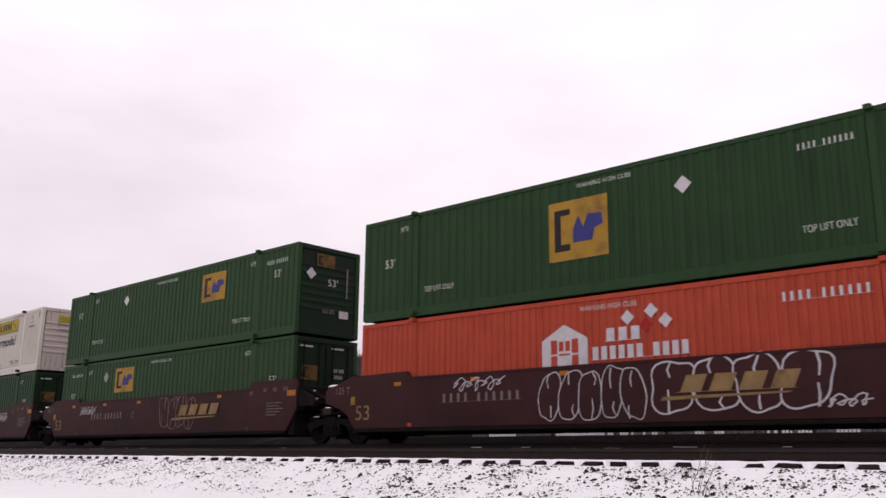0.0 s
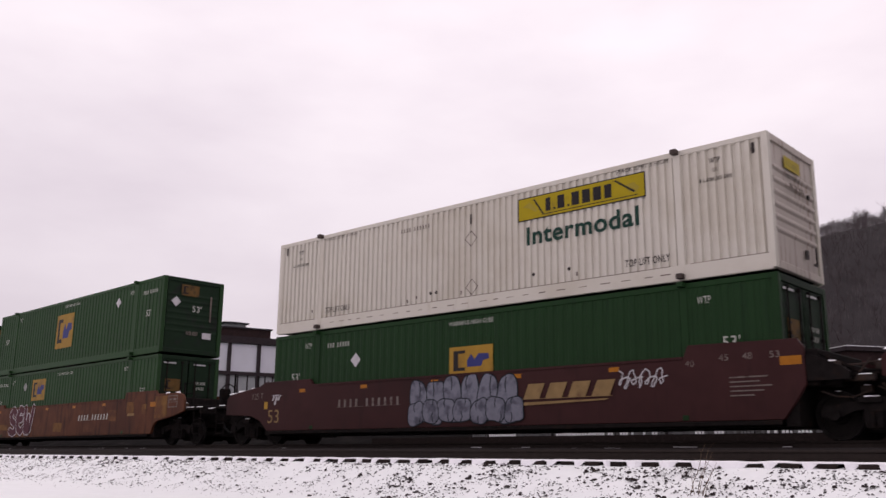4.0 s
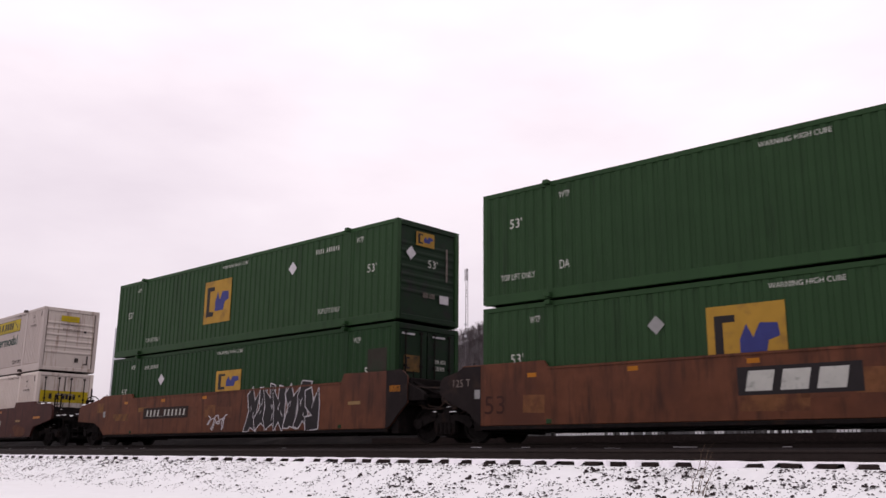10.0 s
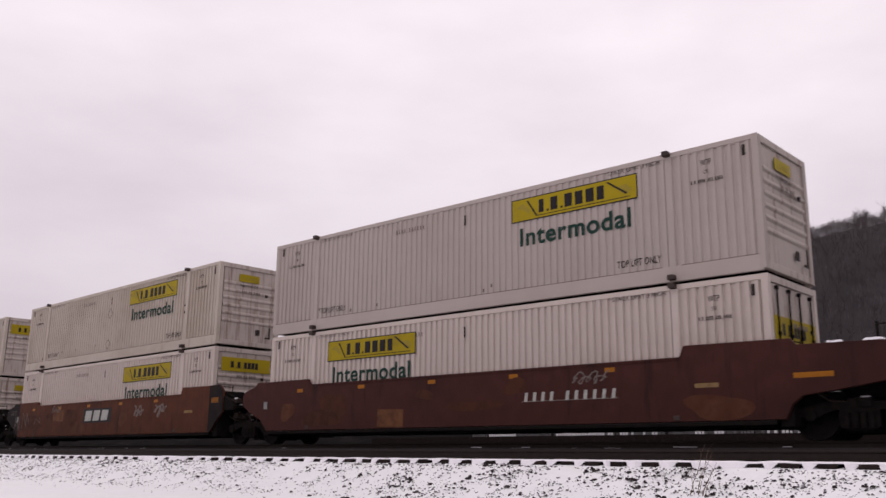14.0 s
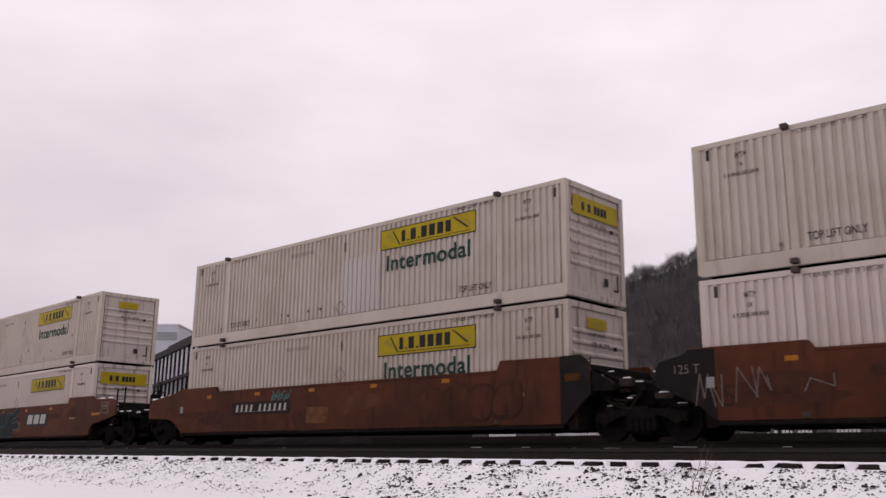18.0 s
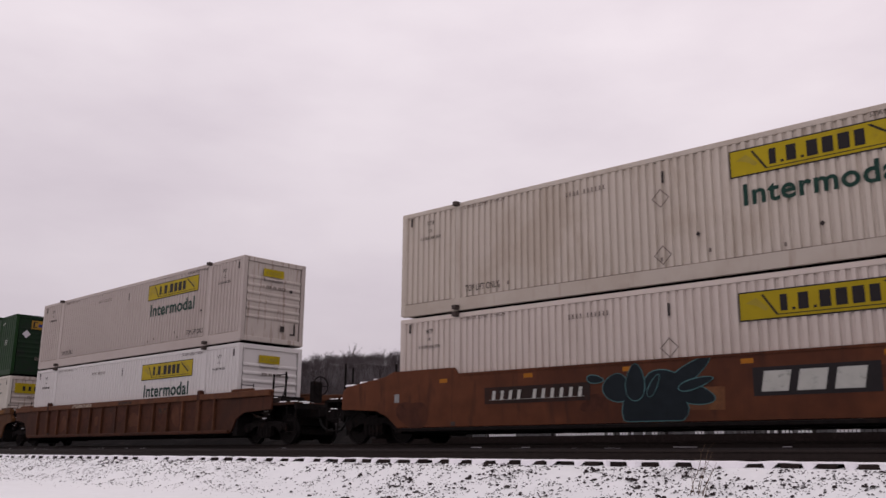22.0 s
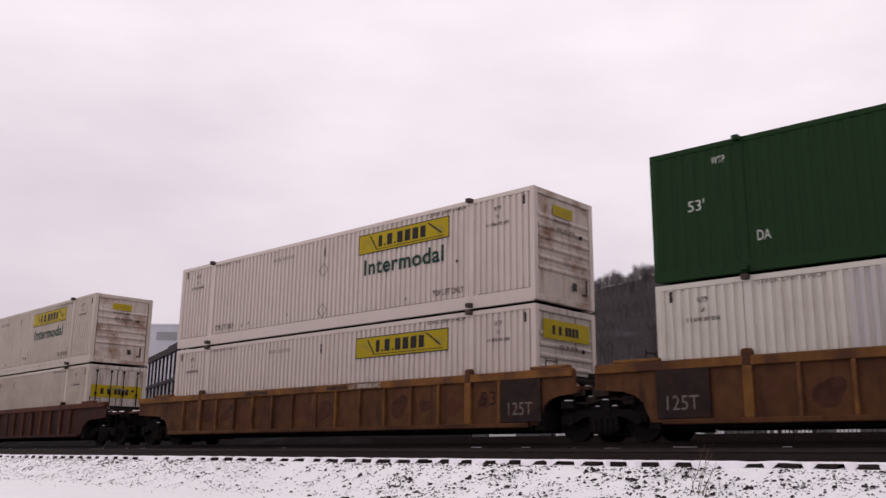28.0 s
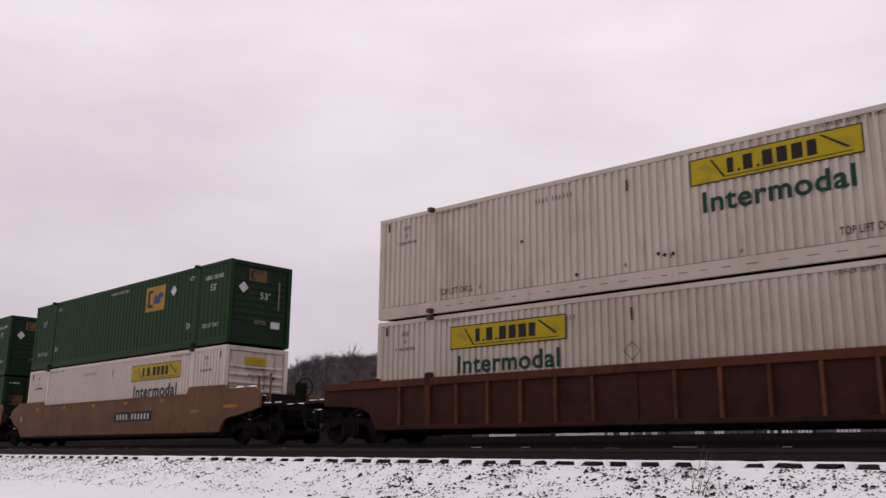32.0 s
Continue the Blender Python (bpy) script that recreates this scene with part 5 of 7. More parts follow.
        for mk, u, z in marks:
            if mk == "top":
                put("lettering", text_mesh("TOP LIFT ONLY", 1.05, 0.15, LETTER), u, z)
            elif mk == "da":
                put("lettering", text_mesh("DA", 0.28, 0.21, LETTER), u, z)
            elif mk == "num":
                put("number_marking", bars_mesh((4, 6), 1.15, 0.14, LETTER, gap=0.66), u, z)
            elif mk == "emh":
                put("number_marking", bars_mesh((3, 5), 1.0, 0.13, LETTER, gap=0.66), u, z)
        if end == "doors":
            front("emblem", emblem_mesh(0.62, 0.46, True), -0.95, 1.55, "small yellow emblem", -0.060)
            front("number_marking", bars_mesh((4, 4), 0.5, 0.11, LETTER, gap=0.6), 0.25, 1.85, "", -0.060)
            front("number_marking", bars_mesh((6,), 0.4, 0.11, LETTER, gap=0.6), 0.3, 1.65, "", -0.060)
            for v in (-1.05, 0.2):
                front("snow_ridge", plate_mesh(0.5, 0.05, CHALK, 0.012), v, TALL - 0.32, "line of frost", -0.05)
        else:
            front("emblem", emblem_mesh(0.75, 0.42, len(marks) % 2 == 0), -0.55, 2.22, "small worn yellow emblem")
            front("placard", diamond_mesh(0.20, CHALK), -0.75, 1.95, "pale diamond placard")
            front("lettering", text_mesh("53'", 0.40, 0.24, LETTER), -0.05, 1.62)
            front("number_marking", bars_mesh((5, 5), 0.5, 0.14, FADED, gap=0.5), -0.25, 0.72)
            front("data_plate", plate_mesh(0.38, 0.24, CHALK), 0.45, 0.62, "white data plate")
            front("stencil", plate_mesh(0.06, 1.0, FADED), 0.72, 1.3)
    elif kind == "white":
        if emblem:
            u0, z0, w, h = emblem
            put("banner", banner_mesh(w, h), u0, z0, "lemon-yellow banner with dark bars")
            if diamond != "plain":
                put("lettering", text_mesh("Intermodal", w * 0.875, h * 0.78, FOREST, 0.024), u0 + 0.07 * w, z0 - 0.64 * w / 3.62, "dark green lettering")
        put("lettering", text_mesh("STACK LIMIT 3 HIGH", 1.35, 0.10, INK), 4.45, 2.68)
        put("lettering", text_mesh("STACK LIMIT 3 HIGH", 1.35, 0.10, FADED), -5.8, 2.68)
        for u in (-7.15, 6.75):
            put("lettering", text_mesh("WTP", 0.25, 0.13, INK, 0.01), u + 0.02, 2.43)
            put("lettering", text_mesh("OR", 0.12, 0.09, INK), u + 0.085, 2.24)
            put("stencil", bars_mesh((1, 1, 4, 3, 4), 0.75, 0.08, INK, gap=0.55), u - 0.23, 2.05)
        put("stencil", bars_mesh((4, 6), 1.15, 0.11, FADED, gap=0.68), -2.6, 2.40)
        put("hinge_slot", plate_mesh(0.045, 0.28, INK), 0.0, 2.24)
        put("hinge_slot", plate_mesh(0.07, 0.24, INK), -7.75, 2.5)
        put("hinge_slot", plate_mesh(0.07, 0.24, INK), 7.72, 2.46)
        for mk, u, z in marks:
            if mk == "top":
                put("lettering", text_mesh("TOP LIFT ONLY", 1.12, 0.17, INK, 0.012), u, z)
            elif mk == "hole":
                put("dent", diamond_mesh(0.055, INK), u, z, "dark scuff")
            elif mk == "ghost":
                bm = shared("ghost", lambda: ghost_mesh())
                put("placard_frame", bm, u, z, "worn diamond placard frame")
        if lift > 2 and (body is CREAM or rusty and body is WHITE):
            put("rail_slots", shared("rail_slots", rail_slots), 0, 0.13, "dashes along the bottom rail")
        for u, w in ((-7.95, 1.72), (-5.75, 11.5), (6.22, 1.72)):
            put("grime_line", plate_mesh(w, 0.022, GRIME), u, low - 0.002, "line of grime above the bottom rail")
        rng = random.Random(round(lift * 100) + len(marks) * 7)
        for k in range(5):
            put("scuff", plate_mesh(0.05, 0.09, FADED), rng.uniform(-7, 5), rng.uniform(0.36, 0.6))
        if end == "doors":
            front("banner", plate_mesh(2.2, 0.52, LEMON, 0.004), -1.1, 1.55, "lemon-yellow door band", -0.062)
            front("banner_marking", bars_mesh((1, 1, 4), 1.25, 0.24, BLACK, gap=0.2), -0.72, 1.69, "", -0.056)
        elif end == "band":
            front("banner", plate_mesh(2.0, 0.48, LEMON, 0.004), -1.0, 2.08, "lemon-yellow end band")
            front("banner_marking", bars_mesh((1, 1, 4), 1.15, 0.22, BLACK, gap=0.2), -0.65, 2.20, "", 0.006)
        else:
            front("banner", plate_mesh(0.85, 0.27, LEMON, 0.004), -0.5, 2.28, "small lemon-yellow badge")
            front("banner_marking", bars_mesh((1, 1, 4), 0.6, 0.10, OLIVE, gap=0.2), -0.38, 2.36, "", 0.006)
            front("lettering", text_mesh("Intermodal", 0.75, 0.11, INK), -0.46, 2.10)
        front("stencil", bars_mesh((3, 2, 4), 0.8, 0.10, FADED, gap=0.4), -0.4, 1.86, "", 0.04)
        front("latch", plate_mesh(0.09, 0.09, BLACK, 0.02), 0.62, 1.82, "black latch", 0.03)
        front("latch", plate_mesh(0.16, 0.20, INK, 0.012), 0.30, 0.42, "dark recess", 0.01)
        front("latch", plate_mesh(0.05, 0.42, INK, 0.012), 0.85, 0.33, "dark pipe", 0.03)
        front("latch", plate_mesh(0.20, 0.05, INK, 0.012), 0.70, 0.33, "dark pipe", 0.03)
    else:
        put("emblem", shared("house_emblem", house_emblem), -1.79, 1.25, "white house-shaped emblem")
        put("letter_marking", bars_mesh((3,), 0.95, 0.30, CHALK, gap=0.34), -0.06, 1.80)
        put("letter_marking", bars_mesh((6, 4), 2.45, 0.30, CHALK, gap=0.34), -0.42, 1.40)
        put("lettering", text_mesh("WARNING HIGH CUBE", 1.5, 0.12, LETTER), -0.7, 2.55)
        for k, (u, z, m) in enumerate(((0.55, 2.30, CHALK), (1.14, 2.40, CHALK), (1.0, 2.10, PLACARDRED), (1.48, 2.16, CHALK))):
            put("placard", diamond_mesh(0.17, m), u, z, "diamond placard")
        put("number_marking", bars_mesh((4, 6), 1.75, 0.19, CHALK, gap=0.62), 4.0, 2.28)
    return thing


def rail_slots():
    """Short worn dashes along a container's bottom rail."""
    rng = random.Random(3)
    bm = bmesh.new()
    u = -5.5
    while u < 5.6:
        w = rng.uniform(0.12, 0.26)
        box(bm, u, u + w, -0.012, 0.002, 0.0, rng.uniform(0.014, 0.024))
        u += w + rng.uniform(0.18, 0.40)
    return finished("rail_slots", bm, GRIME)


def ghost_mesh():
    bm = bmesh.new()
    o, i = 0.22, 0.19
    for a in range(4):
        t, u = a * math.pi / 2, (a + 1) * math.pi / 2
        prism(bm, [(o * math.cos(t), o * math.sin(t)), (o * math.cos(u), o * math.sin(u)), (i * math.cos(u), i * math.sin(u)), (i * math.cos(t), i * math.sin(t))], -0.002, 0.002)
    return finished("placard_frame", bm, FADED)


def house_emblem():
    """A white house outline filled in, with dark red panes."""
    bm = bmesh.new()
    w, h = 1.28, 1.04
    prism(bm, [(0, 0), (w, 0), (w, 0.66 * h), (0.5 * w, h), (0, 0.66 * h)], -0.003, 0.003)
    for a, b, c, d in ((0.20, 0.34, 0.06, 0.30), (0.20, 0.34, 0.34, 0.66), (0.66, 0.80, 0.06, 0.30), (0.66, 0.80, 0.34, 0.66), (0.38, 0.48, 0.40, 0.62), (0.52, 0.62, 0.40, 0.62), (0.38, 0.62, 0.30, 0.34)):
        box(bm, a * w, b * w, -0.006, -0.0032, c * h, d * h, 1)
    return finished("house_emblem", bm, CHALK, RED)


# ---- well cars ----
def wheelset_mesh():
    bm = bmesh.new()
    rod(bm, (0, -1.05, 0), (0, 1.05, 0), 0.08, 12, slot=0)
    for side in (-1, 1):
        y = 0.7535 * side
        rings = [(y - 0.07 * side, 0.485), (y - 0.045 * side, 0.487), (y - 0.035 * side, 0.462), (y + 0.06 * side, 0.456), (y + 0.06 * side, 0.39), (y + 0.02 * side, 0.37), (y + 0.01 * side, 0.17), (y + 0.07 * side, 0.14), (y + 0.07 * side, 0.02)]
        n = 28
        rows = [[bm.verts.new((r * math.cos(2 * math.pi * i / n), yy, r * math.sin(2 * math.pi * i / n))) for i in range(n)] for yy, r in rings]
        for k, (a, b) in enumerate(zip(rows, rows[1:])):
            for i in range(n):
                bm.faces.new((a[i], a[(i + 1) % n], b[(i + 1) % n], b[i])).material_index = 1 if k == 2 else 0
        bm.faces.new(rows[0])
        bm.faces.new(rows[-1])
        for i in range(3):
            t = i * 2.094
            rod(bm, (0.05 * math.cos(t), y + 0.30 * side, 0.05 * math.sin(t)), (0.05 * math.cos(t), y + 0.325 * side, 0.05 * math.sin(t)), 0.016, 6, slot=1)
    return finished("wheelset", bm, WHEELSTEEL, TREAD)


def truck_frame_mesh():
    bm = bmesh.new()
    for side in (-1, 1):
        y0, y1 = (0.94 * side, 1.08 * side) if side > 0 else (1.08 * side, 0.94 * side)
        prism(bm, [(-1.12, 0.42), (-1.12, 0.60), (-0.62, 0.70), (0.62, 0.70), (1.12, 0.60), (1.12, 0.42), (0.78, 0.42), (0.55, 0.52), (0.36, 0.56), (0.36, 0.24), (0.24, 0.18), (-0.24, 0.18), (-0.36, 0.24), (-0.36, 0.56), (-0.55, 0.52), (-0.78, 0.42)], y0, y1)
        for x in (-0.22, -0.07, 0.08, 0.22):
            rod(bm, (x, side * 1.10, 0.22), (x, side * 1.10, 0.50), 0.06, 8)
        for x in (-0.889, 0.889):
            rod(bm, (x, side * 0.90, 0.47), (x, side * 1.13, 0.47), 0.115, 12)
    box(bm, -0.2, 0.2, -1.1, 1.1, 0.52, 0.76)
    rod(bm, (0, 0, 0.7), (0, 0, 0.98), 0.2, 14)
    box(bm, -0.42, 0.42, -0.55, 0.55, 0.14, 0.515)
    for x in (-0.889, 0.889):
        box(bm, x - 0.30, x + 0.30, -0.60, 0.60, 0.60, 0.86)
    for x in (-1.25, 1.25):
        box(bm, x - 0.04, x + 0.04, -0.8, 0.8, 0.30, 0.42)
    return finished("truck", bm, IRON)


WHEELS = []


def truck(car, u, start):
    """A two-axle truck with its turning wheelsets."""
    tr = part("truck", shared("truck", truck_frame_mesh), None, car, "grimy cast-iron truck", at=(u, 0, 0))
    for a in (-0.889, 0.889):
        w = part("wheelset", shared("wheelset", wheelset_mesh), None, tr, "steel wheels on an axle", at=(a, 0, 0.46))
        WHEELS.append((w, a, start + u))


def car_end(car, sgn, coupled, mat, rng, ladder, deck_mat, high, rails=True):
    """The platform, draft gear and fittings at one end of a unit; sgn: +1 ahead, -1 behind."""
    far = 11.35 if coupled else 9.72

    def X(u0, u1):
        return (u0, u1) if sgn > 0 else (-u1, -u0)

    bm = bmesh.new()
    a, b = X(8.05, 8.32)
    box(bm, a, b, -1.36, 1.36, 0.24, 1.62)
    part("bulkhead", bevelled(bm, 0.02), IRON, car)
    bm = bmesh.new()
    a, b = X(8.33, 8.72)
    box(bm, a, b, -1.30, 1.30, 1.0, high)
    a, b = X(8.73, 9.05)
    box(bm, a, b, -1.1, 1.1, 1.0, high - 0.25)
    part("end_housing", bevelled(bm, 0.03), IRON, car, "grimy end housing")
    bm = bmesh.new()
    path_rod(bm, [(sgn * 8.75, -1.22, high - 0.1), (sgn * 9.25, -0.95, 1.32), (sgn * 9.6, -0.6, 1.22)], 0.045, 5)
    path_rod(bm, [(sgn * 8.8, -1.0, 1.30), (sgn * 9.7, -0.9, 1.28)], 0.03, 5)
    part("end_brace", bm, IRON, car)
    for k in range(8):
        u, v, z = 8.72 + 0.95 * rng.random(), -1.25 + 0.65 * rng.random(), (0.78, 1.02, 1.30, 1.46, 1.56, 1.20, 0.92, 1.38)[k]
        w, t = rng.uniform(0.07, 0.22), rng.uniform(0.04, 0.12)
        bm = bmesh.new()
        box(bm, sgn * u - w, sgn * u + w, v - t, v + t, z - rng.uniform(0.06, 0.20), z)
        fitting = part("brake_fitting", bevelled(bm, 0.015), RUSTIRON if k % 2 else IRON, car, "grimy brake fitting")
        part("snow_cap", snow_pad(rng, w * 0.8, t * 0.8, 0.4), FRESHSNOW, fitting, "snow lying on a fitting", at=(sgn * u, v, z))
    for k in range(4):
        bm = bmesh.new()
        u, v, z = 8.6 + 0.3 * rng.random(), -1.22 + 0.3 * rng.random(), rng.uniform(0.9, 1.5)
        bend = rng.uniform(-0.25, 0.05)
        path_rod(bm, [(sgn * u, v, z), (sgn * (u + 0.25), v + 0.05, z + bend), (sgn * (u + 0.55), v + 0.1, z + bend * 1.2), (sgn * (u + 0.85), v + 0.2, z + rng.uniform(-0.1, 0.15))], rng.uniform(0.014, 0.028), 6)
        part("brake_pipe", bm, RUSTIRON, car, "rusty brake pipe")
    bm = bmesh.new()
    a, b = X(8.30, far)
    box(bm, a, b, -0.42, 0.42, 0.80, 1.16)
    part("draft_sill", bevelled(bm, 0.02), IRON, car)
    bm = bmesh.new()
    tip = far - 0.15
    prism(bm, [(8.30, -1.34), (9.2, -1.34), (tip, -0.55 if not coupled else -1.28), (tip, 0.55 if not coupled else 1.28), (9.2, 1.34), (8.30, 1.34)] if sgn > 0 else
          [(-8.30, -1.34), (-8.30, 1.34), (-9.2, 1.34), (-tip, 0.55 if not coupled else 1.28), (-tip, -0.55 if not coupled else -1.28), (-9.2, -1.34)], 1.17, 1.25, "xy")
    part("end_deck", bm, deck_mat, car)
    for side in () if coupled else (-1, 1):
        bm = bmesh.new()
        y0, y1 = (1.26, 1.40) if side > 0 else (-1.40, -1.26)
        pts = [(8.31, 1.60), (8.62, 1.60), (9.15, 1.36), (9.3, 1.24), (9.3, 1.10), (8.31, 1.10)]
        prism(bm, pts if sgn > 0 else [(-x, z) for x, z in pts[::-1]], y0, y1)
        part("end_gusset", bm, IRON if high > 1.6 else mat, car)
    for k in range(3):
        p = part("snow_patch", snow_pad(rng, rng.uniform(0.15, 0.42), rng.uniform(0.12, 0.5)), FRESHSNOW, car, "snow lying on the deck", at=(sgn * rng.uniform(8.5, tip - 0.2), rng.uniform(-0.75, 0.35), 1.25))
    p = part("snow_patch", snow_pad(rng, 0.38, 0.2), FRESHSNOW, car, "snow lying on the end", at=(sgn * 8.65, -0.85, 1.252))
    if coupled:
        bm = bmesh.new()
        a, b = X(11.30, 11.62)
        box(bm, a, b, -0.13, 0.13, 0.72, 0.98)
        rod(bm, (sgn * 11.66, -0.05, 0.64), (sgn * 11.66, -0.05, 1.06), 0.12, 10)
        box(bm, *X(11.60, 11.78), -0.20, -0.08, 0.68, 1.0)
        part("coupler", bm, IRON, car, "knuckle coupler")
        bm = bmesh.new()
        path_rod(bm, [(sgn * 11.2, -0.32, 0.86), (sgn * 11.4, -0.34, 0.55), (sgn * 11.62, -0.3, 0.40), (sgn * 11.8, -0.25, 0.44)], 0.035, 6)
        part("air_hose", bm, HOSE, car)
        bm = bmesh.new()
        box(bm, *X(11.2, 11.27), -1.28, 1.28, 1.04, 1.20)
        part("end_sill", bm, IRON, car)
        for side in (-1, 1):
            bm = bmesh.new()
            for z in (0.35, 0.68):
                rod(bm, (sgn * 10.75, side * 1.22, z), (sgn * 11.2, side * 1.22, z), 0.02, 6)
            rod(bm, (sgn * 10.75, side * 1.22, 0.30), (sgn * 10.75, side * 1.22, 1.25), 0.02, 6)
            rod(bm, (sgn * 11.2, side * 1.22, 0.30), (sgn * 11.2, side * 1.22, 1.25), 0.02, 6)
            part("step", bm, IRON, car, "sill step")
        for u, v, z in ((11.25, -0.9, 1.205), (11.0, -1.15, 1.255), (11.62, -0.05, 1.06), (10.5, -1.2, 1.255), (11.4, 0.0, 0.985)):
            part("snow_line", shared(("snow_line", 1), lambda: finished("snow_line", snow_pad(random.Random(6), 0.20, 0.07, 0.5), FRESHSNOW)), None, car, "snow left on a fitting", at=(sgn * u, v, z))
        if rails:
            for u, v, top in (((9.9, -1.15, 2.15), (10.55, -1.15, 2.2), (11.1, 1.1, 2.45)) if ladder or sgn > 0 else ((11.15, -0.6, 2.35), (10.6, 1.0, 2.45), (9.9, 1.1, 2.2))):
                bm = bmesh.new()
                rod(bm, (sgn * u, v, 1.2), (sgn * u, v, top), 0.033, 6)
                rod(bm, (sgn * (u - 0.25), v, 1.22), (sgn * u, v, 1.7), 0.025, 5)
                part("stanchion", bm, mat if ladder else IRON, car)
            bm = bmesh.new()
            v = -1.15 if ladder or sgn > 0 else 1.05
            path_rod(bm, [(sgn * 9.9, v, 2.1), (sgn * 10.55, v, 2.12)], 0.014, 5)
            path_rod(bm, [(sgn * 9.9, v, 1.75), (sgn * 10.55, v, 1.75)], 0.014, 5)
            part("handrail", bm, mat if ladder else IRON, car)
            if sgn > 0 or ladder:
                bm = bmesh.new()
                box(bm, sgn * 10.25 - 0.12, sgn * 10.25 + 0.12, 0.1, 0.45, 1.24, 2.0)
                part("brake_housing", bevelled(bm, 0.03), IRON, car)
                bm = bmesh.new()
                n = 16
                c = Vector((sgn * 10.25 + 0.22 * sgn, 0.28, 1.85))
                pts = [c + Vector((0, 0.30 * math.cos(6.283 * i / n), 0.30 * math.sin(6.283 * i / n))) for i in range(n + 1)]
                path_rod(bm, pts, 0.022, 5)
                for i in range(0, n, 4):
                    rod(bm, c, pts[i], 0.014, 5)
                part("brake_wheel", bm, IRON, car, "iron hand-brake wheel")
    else:
        bm = bmesh.new()
        rod(bm, (sgn * 9.55, 0, 0.86), (sgn * 9.55, 0, 1.10), 0.32 if sgn > 0 else 0.27, 14)
        part("articulation", bm, IRON, car, "articulated connector")
        bm = bmesh.new()
        path_rod(bm, [(sgn * 8.4, -0.62, 1.5), (sgn * 8.9, -0.66, 1.42), (sgn * 9.4, -0.55, 1.28), (sgn * 9.75, -0.5, 1.30)], 0.03, 6)
        path_rod(bm, [(sgn * 8.4, 0.5, 1.4), (sgn * 8.9, 0.62, 1.30), (sgn * 9.4, 0.5, 1.2), (sgn * 9.75, 0.5, 1.22)], 0.03, 6)
        part("brake_pipe", bm, HOSE, car)
    bm = bmesh.new()
    for z in (1.35, 1.62, 1.89):
        rod(bm, (sgn * 8.36, -1.30, z), (sgn * 8.36, -0.85, z), 0.014, 5)
    rod(bm, (sgn * 8.36, -1.30, 1.25), (sgn * 8.36, -1.30, 1.95), 0.014, 5)
    rod(bm, (sgn * 8.36, -0.85, 1.25), (sgn * 8.36, -0.85, 1.95), 0.014, 5)
    part("grab_iron", bm, IRON, car)


def smooth_side(mat, front, rear):
    """The tall plain side of a newer car: raised ends, lower corners arched over the trucks; longer noses where it is coupled."""
    def build():
        bm = bmesh.new()
        if front:
            ahead = [(8.2, 0.38), (8.34, 0.66), (8.55, 0.82), (9.25, 0.91), (10.1, 1.04), (10.42, 1.12), (10.42, 1.50), (10.30, 1.70), (10.05, 1.78), (8.48, 1.80), (8.36, 1.93)]
        elif mat is BROWN:
            ahead = [(8.05, 0.38), (8.30, 0.70), (8.52, 1.02), (8.52, 1.75), (8.40, 1.92)]
        else:
            ahead = [(8.0, 0.38), (8.42, 0.80), (8.72, 1.05), (8.70, 1.75), (8.50, 1.92)]
        if rear:
            back = [(-8.3, 1.88), (-8.62, 1.76), (-10.12, 1.56), (-10.30, 1.44), (-10.34, 1.20), (-10.34, 0.92), (-8.95, 0.85), (-8.5, 0.68), (-8.12, 0.38)]
        elif mat is BROWN:
            back = [(-8.3, 1.84), (-8.9, 1.64), (-9.3, 1.55), (-9.4, 1.45), (-9.4, 1.12), (-8.95, 1.0), (-8.5, 0.80), (-8.15, 0.38)]
        else:
            back = [(-8.6, 1.88), (-8.75, 1.76), (-9.25, 1.62), (-9.35, 1.50), (-9.35, 1.20), (-8.95, 0.95), (-8.4, 0.72), (-8.05, 0.38)]
        prism(bm, ahead + [(6.12, 1.95), (6.02, 1.72), (-6.02, 1.72), (-6.14, 1.88)] + back, -0.05, 0.05)
        bevelled(bm, 0.012)
        box(bm, -6.0, 6.0, -0.072, 0.16, 1.665, 1.715)
        return finished("side", bm, mat)
    return shared(("side", mat.name, front, rear), build)


def ribbed_side(chord, panel, front, rear):
    def build():
        bm = bmesh.new()
        ahead = [(8.05, 0.38), (8.28, 0.78), (8.7, 0.98), (10.2, 1.05), (10.2, 1.60)] if front else [(8.2, 0.38), (8.36, 0.80), (8.52, 0.94), (8.78, 1.03), (9.25, 1.07), (9.25, 1.60)]
        back = [(-10.2, 1.60), (-10.2, 1.05), (-8.7, 0.98), (-8.28, 0.78), (-8.05, 0.38)] if rear else [(-9.6, 1.60), (-9.6, 1.12), (-8.9, 1.06), (-8.60, 0.96), (-8.42, 0.80), (-8.25, 0.38)]
        prism(bm, ahead + back, -0.03, 0.03, slot=1)
        return finished("side_panel", bm, chord, panel)
    return shared(("rside", chord.name, panel.name, front, rear), build)


